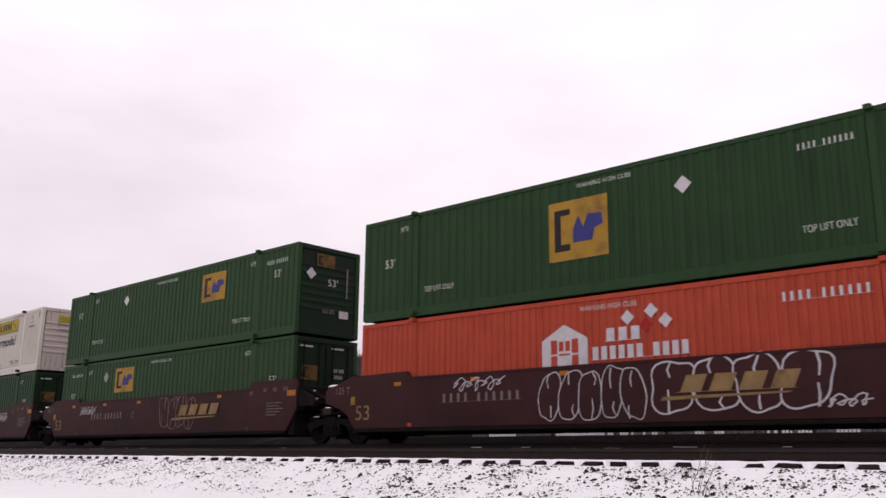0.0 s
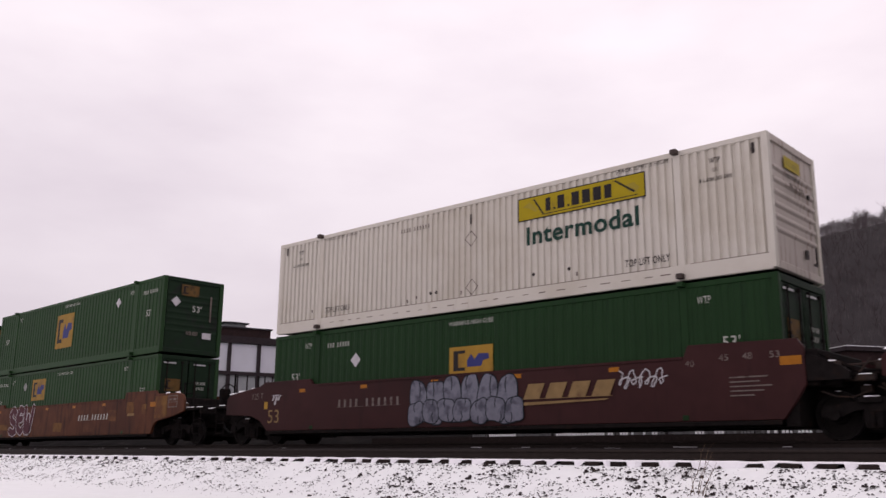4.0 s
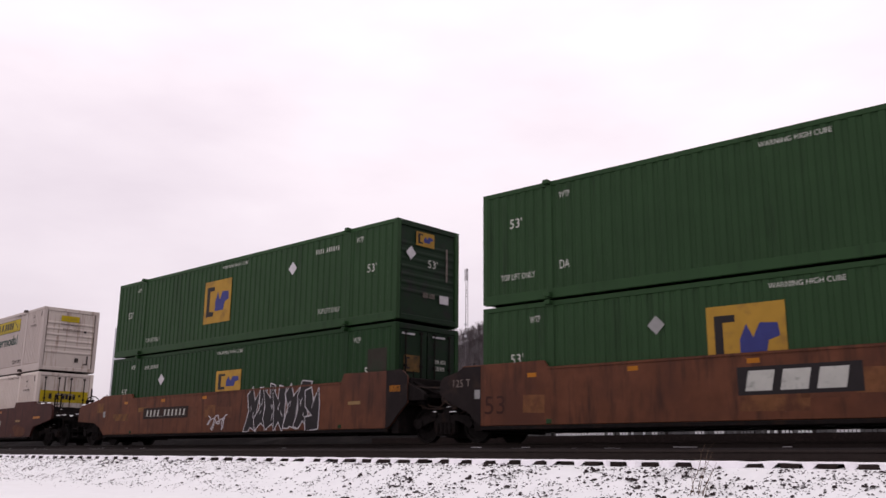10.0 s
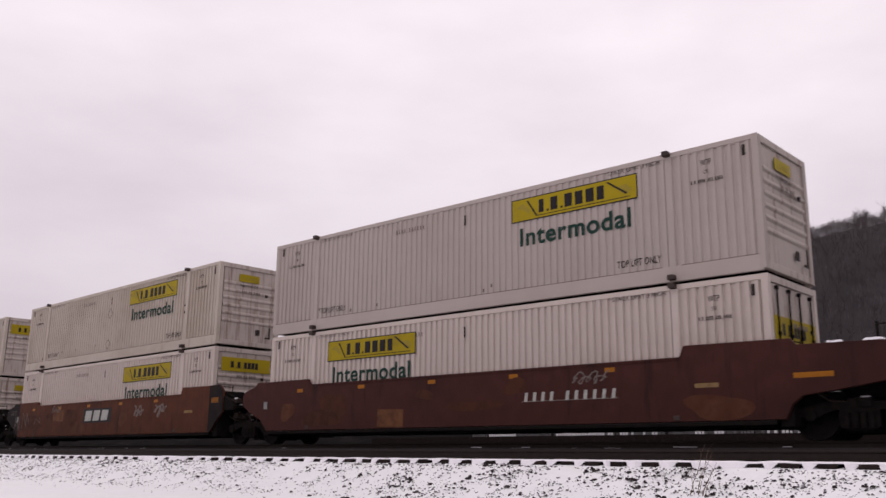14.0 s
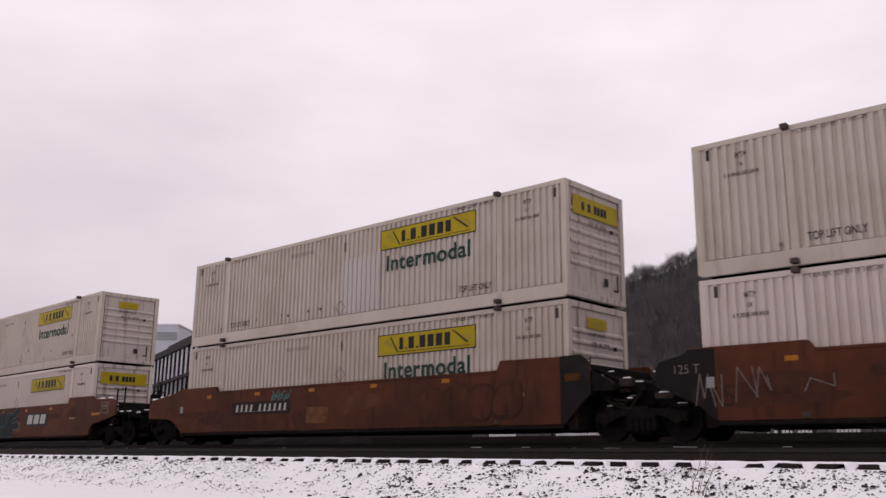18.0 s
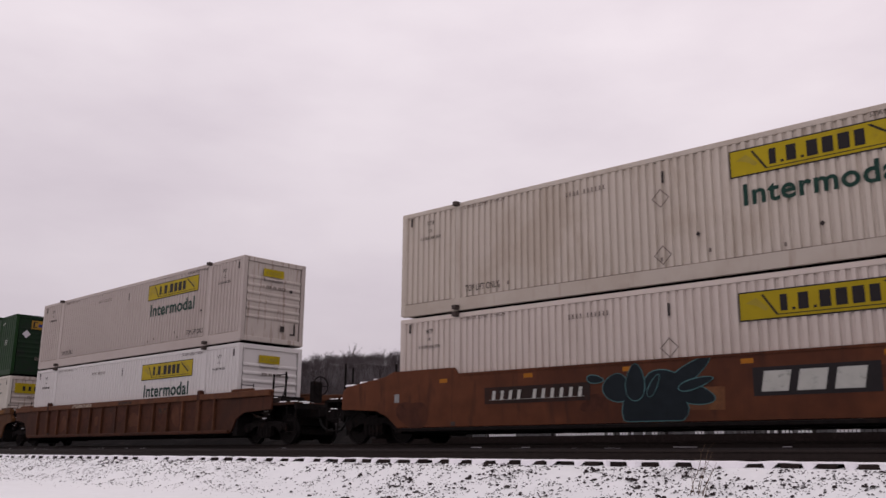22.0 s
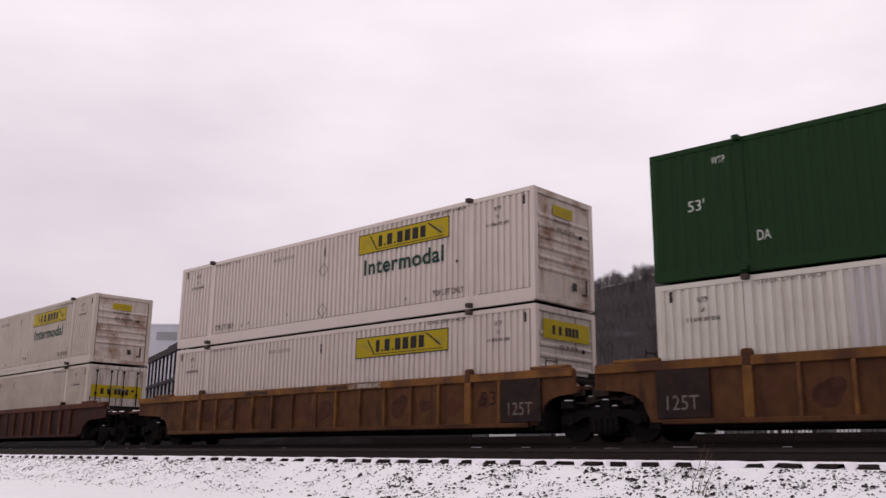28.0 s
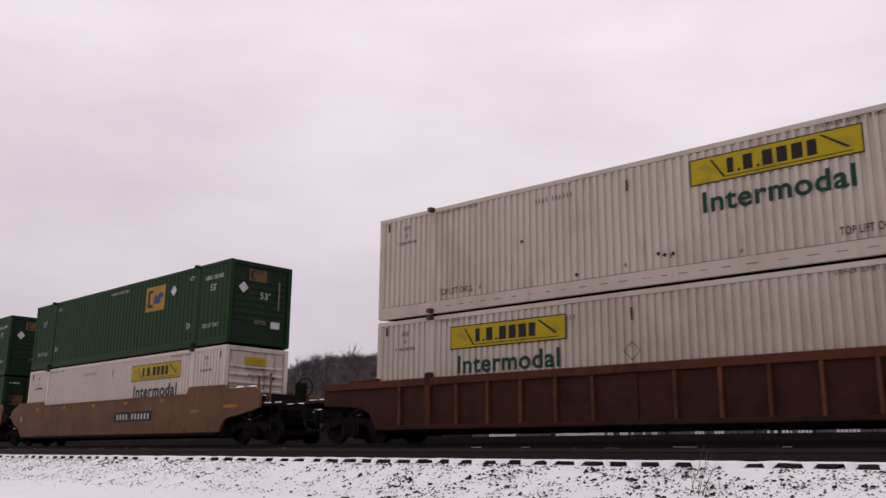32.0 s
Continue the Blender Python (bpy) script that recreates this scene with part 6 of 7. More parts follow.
def well_car(body, style, front_coupled, rear_coupled, start, label, seed, ladder=False, chord=None, dark_box=False, rails=True):
    rng = random.Random(seed)
    car = tagged(new("well_car"), label, "rail car", group="well cars of the train")
    deck = IRON if style == "smooth" else body
    if style == "smooth":
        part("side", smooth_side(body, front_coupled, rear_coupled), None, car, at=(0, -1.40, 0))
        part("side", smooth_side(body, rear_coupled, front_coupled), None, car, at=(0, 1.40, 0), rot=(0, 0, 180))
        # Near-black sill: the shade along the side's lower edge is in its colour
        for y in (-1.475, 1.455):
            part("bottom_sill", beam("car_sill", IRON, -8.02, 8.02, 0.0, 0.02, 0.29, 0.37, 0.006), None, car, "lower sill, blackened for the shade along the bottom edge", at=(0, y, 0))
        for u, z in (((9.2, 1.786), (9.9, 1.78)) if front_coupled else ()) + (((-8.95, 1.685), (-9.5, 1.63), (-10.0, 1.575)) if rear_coupled else ((-9.1, 1.60),)):
            part("snow_patch", snow_pad(rng, rng.uniform(0.16, 0.34), 0.05, 0.8), FRESHSNOW, car, "snow lying on the nose", at=(u, -1.40, z))
    else:
        for side in (-1, 1):
            y = 1.38 * side
            ends = (front_coupled, rear_coupled) if side < 0 else (rear_coupled, front_coupled)
            p = part("side", ribbed_side(chord, body, *ends), None, car, at=(0, y, 0), rot=(0, 0, 0 if side < 0 else 180))
            part("top_chord", beam("chord", chord, -10.15 if ends[1] else -9.55, 10.15 if ends[0] else 9.2, -0.10, 0.10, 1.46, 1.66, 0.015), None, p, "worn painted top chord", at=(0, -0.01, 0))
            part("bottom_sill", beam("sill", body, -7.95, 7.95, -0.13, 0.04, 0.33, 0.44, 0.015), None, p)
            for k in range(15):
                u = (k - 7) * 1.01
                if k in (1, 13) or k == 0 and dark_box == "rear" and side < 0:
                    continue
                if k == 7:
                    part("middle_seam", beam("seam", body, -0.11, 0.11, -0.075, -0.028, 0.438, 1.462, 0.012), None, p, "broad welded seam", at=(u, 0, 0))
                    continue
                part("rib", beam("rib", OCHRE if chord is OCHRE and (k + seed) % 4 else RIBEDGE, -0.04, 0.04, -0.125, -0.028, 0.438, 1.462, 0.01), None, p, at=(u, 0, 0))
            for k in range(14) if side < 0 and body is not RIBDARK else ():
                w, h = rng.uniform(0.16, 0.38), rng.uniform(0.12, 0.36)
                if rng.random() < 0.65:
                    part("paint_patch", shared(("bay_blotch", k, seed), lambda: blotch_mesh(k + seed, w, h)), None, p, "rubbed blotch on the panel", at=(-6.565 + 1.01 * k + rng.uniform(-0.04, 0.04), -0.0305, rng.uniform(0.84, 1.06)))
            for u in (-6.06, 6.06):
                part("guide_post", beam("gpost", chord, -0.10, 0.10, -0.122, -0.028, 0.438, 1.462, 0.012), None, p, at=(u, 0, 0))
                part("lift_block", beam("lblock", body, -0.12, 0.12, -0.118, 0.05, 1.30, 1.80, 0.04), None, p, "stacking guide block", at=(u, 0, 0))
            for sg in (-1, 1):
                part("raised_end", beam("rend", chord, -0.55, 0.55, -0.09, 0.10, 1.662, 1.74, 0.02), None, p, at=(sg * 8.55, 0, 0))
            if dark_box and side < 0:
                for u in ((7.72,) if dark_box == "front" else (-7.46,)):
                    part("stencil_panel", beam("dbox", WORNBLACK, -0.60, 0.60, -0.108, -0.03, 0.45, 1.60, 0.01), None, p, "black stencil panel", at=(u, 0, 0))
                    part("lettering", text_mesh("125T", 0.72, 0.30, FADED), None, p, at=(u - 0.36, -0.113, 0.62))
                part("lettering", text_mesh("53", 0.5, 0.34, RIBDARK), None, p, "dark worn lettering", at=(6.42 if dark_box == "front" else 6.3, -0.034, 0.88))
    bm = bmesh.new()
    for k in range(9):
        u = -7.6 + k * 1.9
        box(bm, u - 0.12, u + 0.12, -1.34, 1.34, 0.29, 0.37)
    box(bm, -7.9, 7.9, -0.25, 0.25, 0.30, 0.365)
    part("well_floor", bm, IRON, car, "cross bearers of the well floor")
    for side in (-1, 1):
        part("floor_rail", beam("floor_rail", IRON, -7.9, 7.9, -0.09, 0.09, 0.28, 0.368), None, car, at=(0, side * 1.2, 0))
    car_end(car, 1, front_coupled, body if style == "smooth" else chord, rng, ladder, deck, 1.72 if style == "smooth" else 1.5, rails)
    car_end(car, -1, rear_coupled, body if style == "smooth" else chord, rng, ladder, deck, 1.68 if style == "smooth" else 1.5, rails)
    truck(car, 9.42 if front_coupled else 9.76, start)
    if rear_coupled:
        truck(car, -9.42, start)
    return car


SIDE_Y = -1.40 - 0.052


def mark(car, name, me, u, z, lab="", y=SIDE_Y):
    return part(name, me, None, car, lab, at=(u, y, z))


def end_panel_mesh(front):
    bm = bmesh.new()
    pts = [(7.95, 0.43), (8.05, 0.45), (8.41, 0.81), (8.71, 1.06), (8.69, 1.745), (8.49, 1.905), (7.95, 1.90)] if front else [(-9.33, 1.21), (-8.94, 0.97), (-8.39, 0.74), (-8.10, 0.46), (-8.06, 0.44), (-8.06, 1.81), (-8.58, 1.82), (-8.74, 1.72), (-9.24, 1.60), (-9.33, 1.48)]
    prism(bm, grown(pts, 0.035), -0.002, 0.002)
    return finished("end_panel", bm, material("black_brown_paint", (0.014, 0.010, 0.010), 0.7, grain=0.2, scale=3, stain=(0.03, 0.018, 0.014), stain_scale=1.5, stain_at=0.55, bump=0))


def smooth_marks(car, dark, ghost=False, front=False, rear=False):
    """The plain stencils that every smooth-sided unit carries."""
    if ghost and not rear:
        mark(car, "end_panel", shared("end_rear", lambda: end_panel_mesh(False)), 0, 0, "black painted end panel", SIDE_Y - 0.001)
    if ghost and not front:
        mark(car, "end_panel", shared("end_front", lambda: end_panel_mesh(True)), 0, 0, "black painted end panel", SIDE_Y - 0.001)
    if ghost and not rear:
        mark(car, "lettering", text_mesh("53", 0.62, 0.44, material("dark_ghost_stencil", (0.042, 0.018, 0.014), 0.7, grain=0.2, bump=0)), -7.90, 0.66, "", SIDE_Y - 0.003)
    if dark or ghost and not rear:
        mark(car, "lettering", text_mesh("125 T", 0.56, 0.19, FADED), -8.92, 1.36, "", SIDE_Y - 0.006)
    mark(car, "placard", plate_mesh(0.17, 0.22, GREYMARK if not dark else YELLOW), -8.22 if not dark else -8.30, 1.05, "small plate", SIDE_Y - 0.006)
    for u, s in ((6.3, "40"), (7.05, "45"), (7.55, "48"), (8.1, "53")) if dark else ():
        mark(car, "lettering", text_mesh(s, 0.20, 0.13, FADED), u - 0.25, 1.50 if s == "40" else 1.58)
    if dark or ghost:
        mark(car, "reflector", plate_mesh(0.42, 0.17, ORANGE), 8.05, 1.42 if dark else 1.35, "orange reflector patch")
    else:
        mark(car, "reflector", plate_mesh(0.75 if front else 0.55, 0.10, ORANGE), 8.4 if front else 7.3, 1.16 if front else 1.10, "orange reflector strip")
    for u in (-6.6, -3.9, -1.2, 1.5, 4.2):
        mark(car, "reflector", plate_mesh(0.26, 0.10, ORANGE), u, 1.50, "orange reflector")
    if dark:
        for k in range(5):
            mark(car, "stencil_line", plate_mesh((0.78, 0.62, 0.86, 0.70, 0.5)[k], 0.025, FADED), 7.0, 1.22 - 0.09 * k)
    else:
        mark(car, "stencil_line", plate_mesh(0.52, 0.09, GOLD), 6.35, 1.06, "pale worn stencil")


# ---- the train ----
UPPER, LOWER = 3.40, 0.41
MOVING = []


def ride(ob, start, lift=0.0):
    MOVING.append((ob, start, lift))
    ob.matrix_basis = unit_pose(start, 0, lift)
    return ob


EMB_LOW = (-0.70, 1.33, 1.46, 0.74)
JB = (1.60, 2.01, 3.62, 0.60)
JB_REAR = (-5.35, 2.01, 3.62, 0.60)
TOPS = (("top", 4.62, 0.44), ("top", -5.75, 0.44))
GREEN_TOPS = (("top", 4.56, 0.60), ("top", -5.67, 0.60), ("num", 4.55, 2.32))
STANDARD = (("style", 5.55, 2.0), ("top", 6.45, 0.58), ("top", -7.5, 0.55), ("num", 6.48, 2.30), ("da", 5.38, 0.66), ("da", -5.72, 0.66))
LOW_GREEN = (("emh", -5.6, 2.37),)
LOW_GREEN_B = (("style", 5.6, 1.57), ("emh", -7.3, 2.37))
WHITE_LABEL = "dirty white corrugated container, yellow banner, stacked on another"
WHITE_LOW = "dirty white corrugated container, yellow banner, in a well car"
GREEN_LABEL = "dark green corrugated container, yellow emblem, stacked on another"
GREEN_LOW = "dark green corrugated container, yellow emblem, in a well car"


def upper(start, kind, end, body, emblem, diamond, marks, label, clean=False, rusty=False):
    return ride(container(kind, end, body, UPPER, emblem, diamond, marks, label, clean, rusty), start, UPPER)


def lower(start, kind, end, body, emblem, diamond, marks, label, clean=False):
    drop = -0.06
    if emblem:
        emblem = (emblem[0], emblem[1] + drop, emblem[2], emblem[3])
    return ride(container(kind, end, body, LOWER, emblem, diamond, marks, label, clean), start, LOWER)


def brown_car(start, front, rear, seed):
    car = well_car(BROWN, "smooth", front, rear, start, "dark brown double-stack well car with faded lettering and graffiti", seed)
    smooth_marks(car, True)
    mark(car, "letter_marking", bars_mesh((4,), 2.55, 0.36, GOLD, slant=0.45, gap=0.26, foot=0.07), 1.75, 0.98, "slanted faded gold lettering blocks", SIDE_Y - 0.026)
    mark(car, "lettering", text_mesh("53", 0.55, 0.40, GOLD), -8.1, 0.62)
    mark(car, "number_marking", bars_mesh((4, 6), 2.6, 0.22, FADED, gap=0.66), -4.9, 1.00)
    mark(car, "lettering", text_mesh("C", 0.17, 0.22, FADED), -1.55, 0.98)
    return car


def tan_brown_car(start, front, rear, seed, mat=None, number=True, label="rust-orange double-stack well car with patched faded paint"):
    car = well_car(mat or RUST, "smooth", front, rear, start, label, seed, ladder=mat is TAN)
    smooth_marks(car, False, mat is None or mat is REDBROWN, front, rear)
    rng = random.Random(seed)
    for k in range(8 if mat is None else 1 if mat in (REDBROWN, ORANGEBROWN, MAROON) else 0):
        mark(car, "paint_patch", shared(("patch", k), lambda: patch_mesh(k)), rng.uniform(-6.8, 6.2), rng.uniform(0.55, 1.25), "faded rectangle of old paint")
    if mat in (REDBROWN, ORANGEBROWN, MAROON):
        for k in range(7):
            w, h = rng.uniform(0.25, 1.1), rng.uniform(0.10, 0.45)
            mark(car, "paint_patch", shared(("blotch", k), lambda: blotch_mesh(k, w, h)), rng.uniform(-7.6, 7.2), rng.uniform(0.62, 1.35), "rubbed blotch on the paint", SIDE_Y - 0.0015 * (k % 2))
    if number:
        if mat is not TAN:
            mark(car, "letter_ground", plate_mesh(3.05, 0.40, WORNBLACK), -5.10, 0.91, "dark worn panel behind the number", SIDE_Y - 0.003)
        mark(car, "number_marking", bars_mesh((4, 6), 2.75, 0.22, LETTER, slant=0.15, gap=0.64), -4.95, 1.00, "", SIDE_Y - 0.007)
    return car


def chord_wear(car, pale, dark=(), smudge=()):
    """Peeled and darkened stretches of the top chord (from, to), and the ghost of old lettering on the panels behind the ribs."""
    for a, b in pale:
        mark(car, "paint_patch", plate_mesh(b - a, 0.13, PEELED, 0.002), a, 1.495, "peeled pale stretch of the chord", -1.492)
    for a, b in dark:
        mark(car, "paint_patch", plate_mesh(b - a, 0.11, SMUDGE, 0.002), a, 1.50, "darkened stretch of the chord", -1.4925)
    for k, (a, b) in enumerate(smudge):
        mark(car, "paint_patch", plate_mesh(b - a, 0.20 - 0.02 * (k % 3), SMUDGE, 0.002), a, 1.08 + 0.015 * (k % 2), "smudged ghost of old lettering", -1.4125)


def blotch_mesh(k, w, h):
    rng = random.Random(k + 90)
    bm = bmesh.new()
    prism(bm, blob(0, 0, w, h, rng, 20, 2.4, 0.16), -0.0018, 0.0018)
    tone = ((0.060, 0.022, 0.014), (0.100, 0.040, 0.022), (0.054, 0.021, 0.014))[k % 3]
    return finished("paint_patch", bm, material("rubbed_brown_paint_%d" % (k % 3), tone, 0.7, grain=0.25, scale=5, stain=(0.075, 0.027, 0.015), stain_scale=2.5, stain_at=0.44, bump=0))


def patch_mesh(k):
    rng = random.Random(k + 40)
    w, h = rng.uniform(0.3, 0.75), rng.uniform(0.13, 0.26)
    bm = bmesh.new()
    prism(bm, [(-w, -h + 0.02), (w * 0.96, -h), (w, h * 0.9), (-w * 0.97, h)], -0.002, 0.002)
    tone = ((0.150, 0.064, 0.028), (0.105, 0.042, 0.024), (0.165, 0.080, 0.026))[k % 3]
    return finished("paint_patch", bm, material("old_paint_rectangle_%d" % (k % 3), tone, 0.65, grain=0.2, scale=5, stain=(0.085, 0.034, 0.020), stain_scale=2, stain_at=0.46, bump=0))


def slab_letters(car, u, z, w):
    mark(car, "letter_ground", plate_mesh(w + 0.3, 0.56, BLACK), u - 0.12, z - 0.08, "dark panel behind the lettering")
    mark(car, "letter_marking", slab_mesh(w, 0.40), u, z, "slanted white slab blocks", SIDE_Y - 0.005)


def make_train():
    # three brown units coupled as one
    s = 12.760
    car = ride(brown_car(s, True, False, 1), s)
    mark(car, "graffiti", graffiti_mesh("outline_a", 2.75, 1.16, 5, 3, BROWN, CHALK, stroke=0.026), -1.75, 0.46, "white outlined graffiti")
    mark(car, "graffiti", graffiti_mesh("outline_b", 3.75, 1.20, 4, 9, BROWN, CHALK, stroke=0.042), 1.2, 0.52, "large rounded white graffiti outline", SIDE_Y - 0.008)
    mark(car, "graffiti_tag", scrawl_mesh("hub_tag", 1.9, 0.42, 7, 4, CHALK, 0.024), -4.6, 1.22, "loose white tag")
    mark(car, "graffiti_tag", scrawl_mesh("hub_tag2", 0.9, 0.3, 4, 5, CHALK), 4.75, 0.55, "loose white tag")
    lower(s, "red", "ribs", RED, None, None, (), "orange-red corrugated container with a white house emblem")
    upper(s, "green", "ribs", GREEN, (-1.53, 0.83, 1.66, 1.47), (2.05, 2.12), GREEN_TOPS, GREEN_LABEL)
    s = -6.528
    car = ride(brown_car(s, False, False, 2), s)
    mark(car, "graffiti", graffiti_mesh("faint", 2.3, 1.18, 4, 8, BROWN, FADED, stroke=0.028), 0.55, 0.50, "faint graffiti outline", SIDE_Y - 0.008)
    mark(car, "graffiti_tag", scrawl_mesh("g_tag", 1.5, 0.42, 8, 14, CHALK, 0.022), -5.9, 1.12, "loose white tag")
    lower(s, "green", "doors", GREEN, (-3.42, 1.66, 1.46, 0.94), (-4.2, 2.24), LOW_GREEN_B, GREEN_LOW)
    upper(s, "green", "ribs", GREEN, (2.53, 1.52, 1.48, 1.0), (-3.05, 2.24), (("style", 5.6, 2.0), ("top", 4.55, 0.58), ("top", -5.77, 0.68), ("num", 6.4, 2.34)), GREEN_LABEL)
    s = -25.805
    car = ride(brown_car(s, False, True, 3), s)
    mark(car, "graffiti", graffiti_mesh("silver", 3.55, 1.22, 6, 12, SILVER, SOOT, stroke=0.030), -1.90, 0.46, "silver graffiti in rounded letters", SIDE_Y - 0.008)
    mark(car, "graffiti", graffiti_mesh("silver_foot", 3.80, 0.66, 7, 15, SILVER, SOOT, stroke=0.026), -1.98, 0.44, "silver graffiti in rounded letters", SIDE_Y - 0.022)
    mark(car, "graffiti_tag", scrawl_mesh("a_tag", 1.35, 0.5, 7, 21, CHALK, 0.026), 4.35, 1.05, "loose white tag", SIDE_Y - 0.012)
    mark(car, "graffiti_tag", scrawl_mesh("a_tag2", 0.45, 0.4, 3, 22, CHALK), -7.95, 1.15, "loose white tag")
    lower(s, "green", "doors", DARKGREEN, EMB_LOW, (-4.32, 1.93), LOW_GREEN, GREEN_LOW)
    upper(s, "white", "ribs", CREAM, JB, None, TOPS + (("hole", 2.05, 0.62), ("hole", 3.1, 0.62), ("hole", -1.2, 0.55), ("hole", -1.4, 0.55), ("ghost", 0.03, 1.85), ("ghost", 0.06, 0.55)), WHITE_LABEL)
    # three rust-orange units
    s = -49.194
    car = ride(tan_brown_car(s, True, False, 4, number=False), s)
    mark(car, "paint_patch", plate_mesh(0.85, 0.78, OLDYELLOW, 0.002), 8.42, 0.93, "faded yellow rectangle of old paint", SIDE_Y - 0.001)
    mark(car, "paint_patch", plate_mesh(0.55, 0.42, OLDYELLOW, 0.002), 6.25, 1.15, "faded yellow rectangle of old paint")
    mark(car, "paint_patch", plate_mesh(0.30, 0.36, OLDYELLOW, 0.002), 7.45, 1.10, "faded yellow rectangle of old paint")
    mark(car, "data_frame", shared("data_frame", frame_mesh), 9.35, 1.28, "white outlined data panel")
    mark(car, "graffiti", stroke_graffiti("plum", [("ess", "cup", "swing")], 2.35, 1.34, PLUM, CHALK, 0.30, 0.036, True, seed=31), -5.0, 0.42, "plum graffiti with a white outline", SIDE_Y - 0.008)
    mark(car, "number_marking", bars_mesh((4, 6), 2.75, 0.21, LETTER, slant=0.15, gap=0.64), 2.05, 0.98)
    lower(s, "green", "doors", GREEN, (-3.36, 1.64, 1.42, 0.94), (-4.17, 2.24), LOW_GREEN_B, GREEN_LOW)
    upper(s, "green", "ribs", GREEN, (-1.35, 0.78, 1.70, 1.50), (4.45, 2.22), (("style", 5.55, 1.55), ("num", 6.48, 2.30)), GREEN_LABEL)
    s = -68.461
    car = ride(tan_brown_car(s, False, False, 5, number=False), s)
    slab_letters(car, -1.30, 0.95, 2.1)
    mark(car, "graffiti", block_graffiti("teal", ("flag", "comb", "fork", "crown", "comb", "post", "bowl", "crown"), 4.3, 1.14, TEAL, SOOT, 0.034, 44), 1.75, 0.54, "teal graffiti with jagged dark-edged letters", SIDE_Y - 0.008)
    for u in (2.75, 4.35):
        mark(car, "reflector", plate_mesh(0.36, 0.12, ORANGE), u, 1.34, "orange reflector", SIDE_Y - 0.026)
    lower(s, "green", "doors", GREEN, (-2.08, 0.92, 1.66, 1.46), (-3.25, 2.06), (("num", 4.28, 2.34),), GREEN_LOW)
    upper(s, "green", "ribs", GREEN, (2.13, 1.60, 1.53, 0.92), (4.19, 2.23), STANDARD, GREEN_LABEL)
    s = -87.765
    car = ride(tan_brown_car(s, False, True, 6), s)
    mark(car, "paint_patch", plate_mesh(0.50, 0.36, OLDYELLOW, 0.002), -8.75, 1.24, "faded yellow rectangle of old paint")
    mark(car, "paint_patch", plate_mesh(0.62, 0.16, OLDYELLOW, 0.002), -5.5, 1.18, "faded yellow rectangle of old paint")
    mark(car, "graffiti", block_graffiti("black", ("fork", "post", "flag", "crown", "fork", "bowl", "comb"), 3.6, 1.40, BLACK, CHALK, 0.030, 52), 1.4, 0.36, "black graffiti with white outlines", SIDE_Y - 0.008)
    mark(car, "graffiti_tag", scrawl_mesh("d_tag", 1.3, 0.6, 4, 53, CHALK, 0.035), -0.9, 0.42, "loose white tag", SIDE_Y - 0.008)
    box_low = lower(s, "green", "doors", DARKGREEN, EMB_LOW, (-4.32, 1.93), LOW_GREEN, GREEN_LOW)
    part("primer_patch", plate_mesh(0.78, 1.45, PRIMER, 0.002), None, box_low, "dull brown primed stretch of the side", at=(6.95, -HALF_W + 0.008, 0.75))
    upper(s, "green", "ribs", GREEN, (-1.76, 0.72, 1.64, 1.50), (3.27, 2.06), (("top", 4.60, 0.44), ("top", -5.72, 0.40), ("num", 4.4, 2.34)), GREEN_LABEL)
    # three red-brown units
    s = -111.185
    car = ride(tan_brown_car(s, True, False, 7, MAROON, number=False, label="red-brown double-stack well car with a stencilled number"), s)
    mark(car, "number_marking", bars_mesh((4, 6), 2.65, 0.21, LETTER, slant=0.15, gap=0.64), 1.87, 0.93)
    mark(car, "graffiti_tag", scrawl_mesh("e_tag", 1.1, 0.35, 5, 61, FADED), 3.25, 1.22, "faded tag")
    lower(s - 0.1, "white", "doors", PINKWHITE, JB_REAR, None, (), WHITE_LOW)
    upper(s - 0.1, "white", "ribs", DULLWHITE, JB, None, TOPS, "dull grey-white container, yellow banner, stacked on another")
    s = -130.424
    car = ride(tan_brown_car(s, False, False, 8, REDBROWN, number=False, label="red-brown double-stack well car with white slab lettering"), s)
    slab_letters(car, -1.35, 0.95, 2.1)
    mark(car, "graffiti_tag", scrawl_mesh("f_tag", 0.75, 0.5, 3, 71, FADED, 0.07), 2.7, 0.95, "faded tag")
    mark(car, "graffiti_tag", scrawl_mesh("f_tag2", 0.9, 0.55, 3, 72, FADED, 0.07), 4.2, 0.95, "faded tag")
    mark(car, "graffiti_tag", angular_tag("f_tag3", 1.7, 0.85, 4, 73, FADED, 0.022), -8.6, 0.62, "faded white tag", SIDE_Y - 0.004)
    mark(car, "graffiti_tag", angular_tag("f_tag5", 0.8, 0.45, 1, 75, FADED, 0.024), -6.5, 0.85, "faded white tag", SIDE_Y - 0.004)
    mark(car, "graffiti_tag", scrawl_mesh("f_tag4", 1.0, 0.35, 5, 74, FADED, 0.024), -4.6, 1.30, "faded white tag", SIDE_Y - 0.004)
    lower(s - 0.27, "white", "band", PINKWHITE, JB, None, (), WHITE_LOW)
    upper(s - 0.27, "white", "ribs", WHITE, JB, None, TOPS + (("ghost", 0.0, 1.85), ("ghost", 0.0, 0.6), ("hole", 5.85, 1.55), ("hole", 5.85, 1.3)), WHITE_LABEL)
    s = -150.157
    car = ride(tan_brown_car(s, False, True, 9, REDBROWN, label="red-brown double-stack well car with a stencilled number"), s)
    mark(car, "graffiti", graffiti_mesh("ghost_letters", 3.4, 0.9, 4, 81, REDBROWN, RIBRUST, stroke=0.09), 3.4, 0.5, "faded ghost of graffiti", SIDE_Y - 0.008)
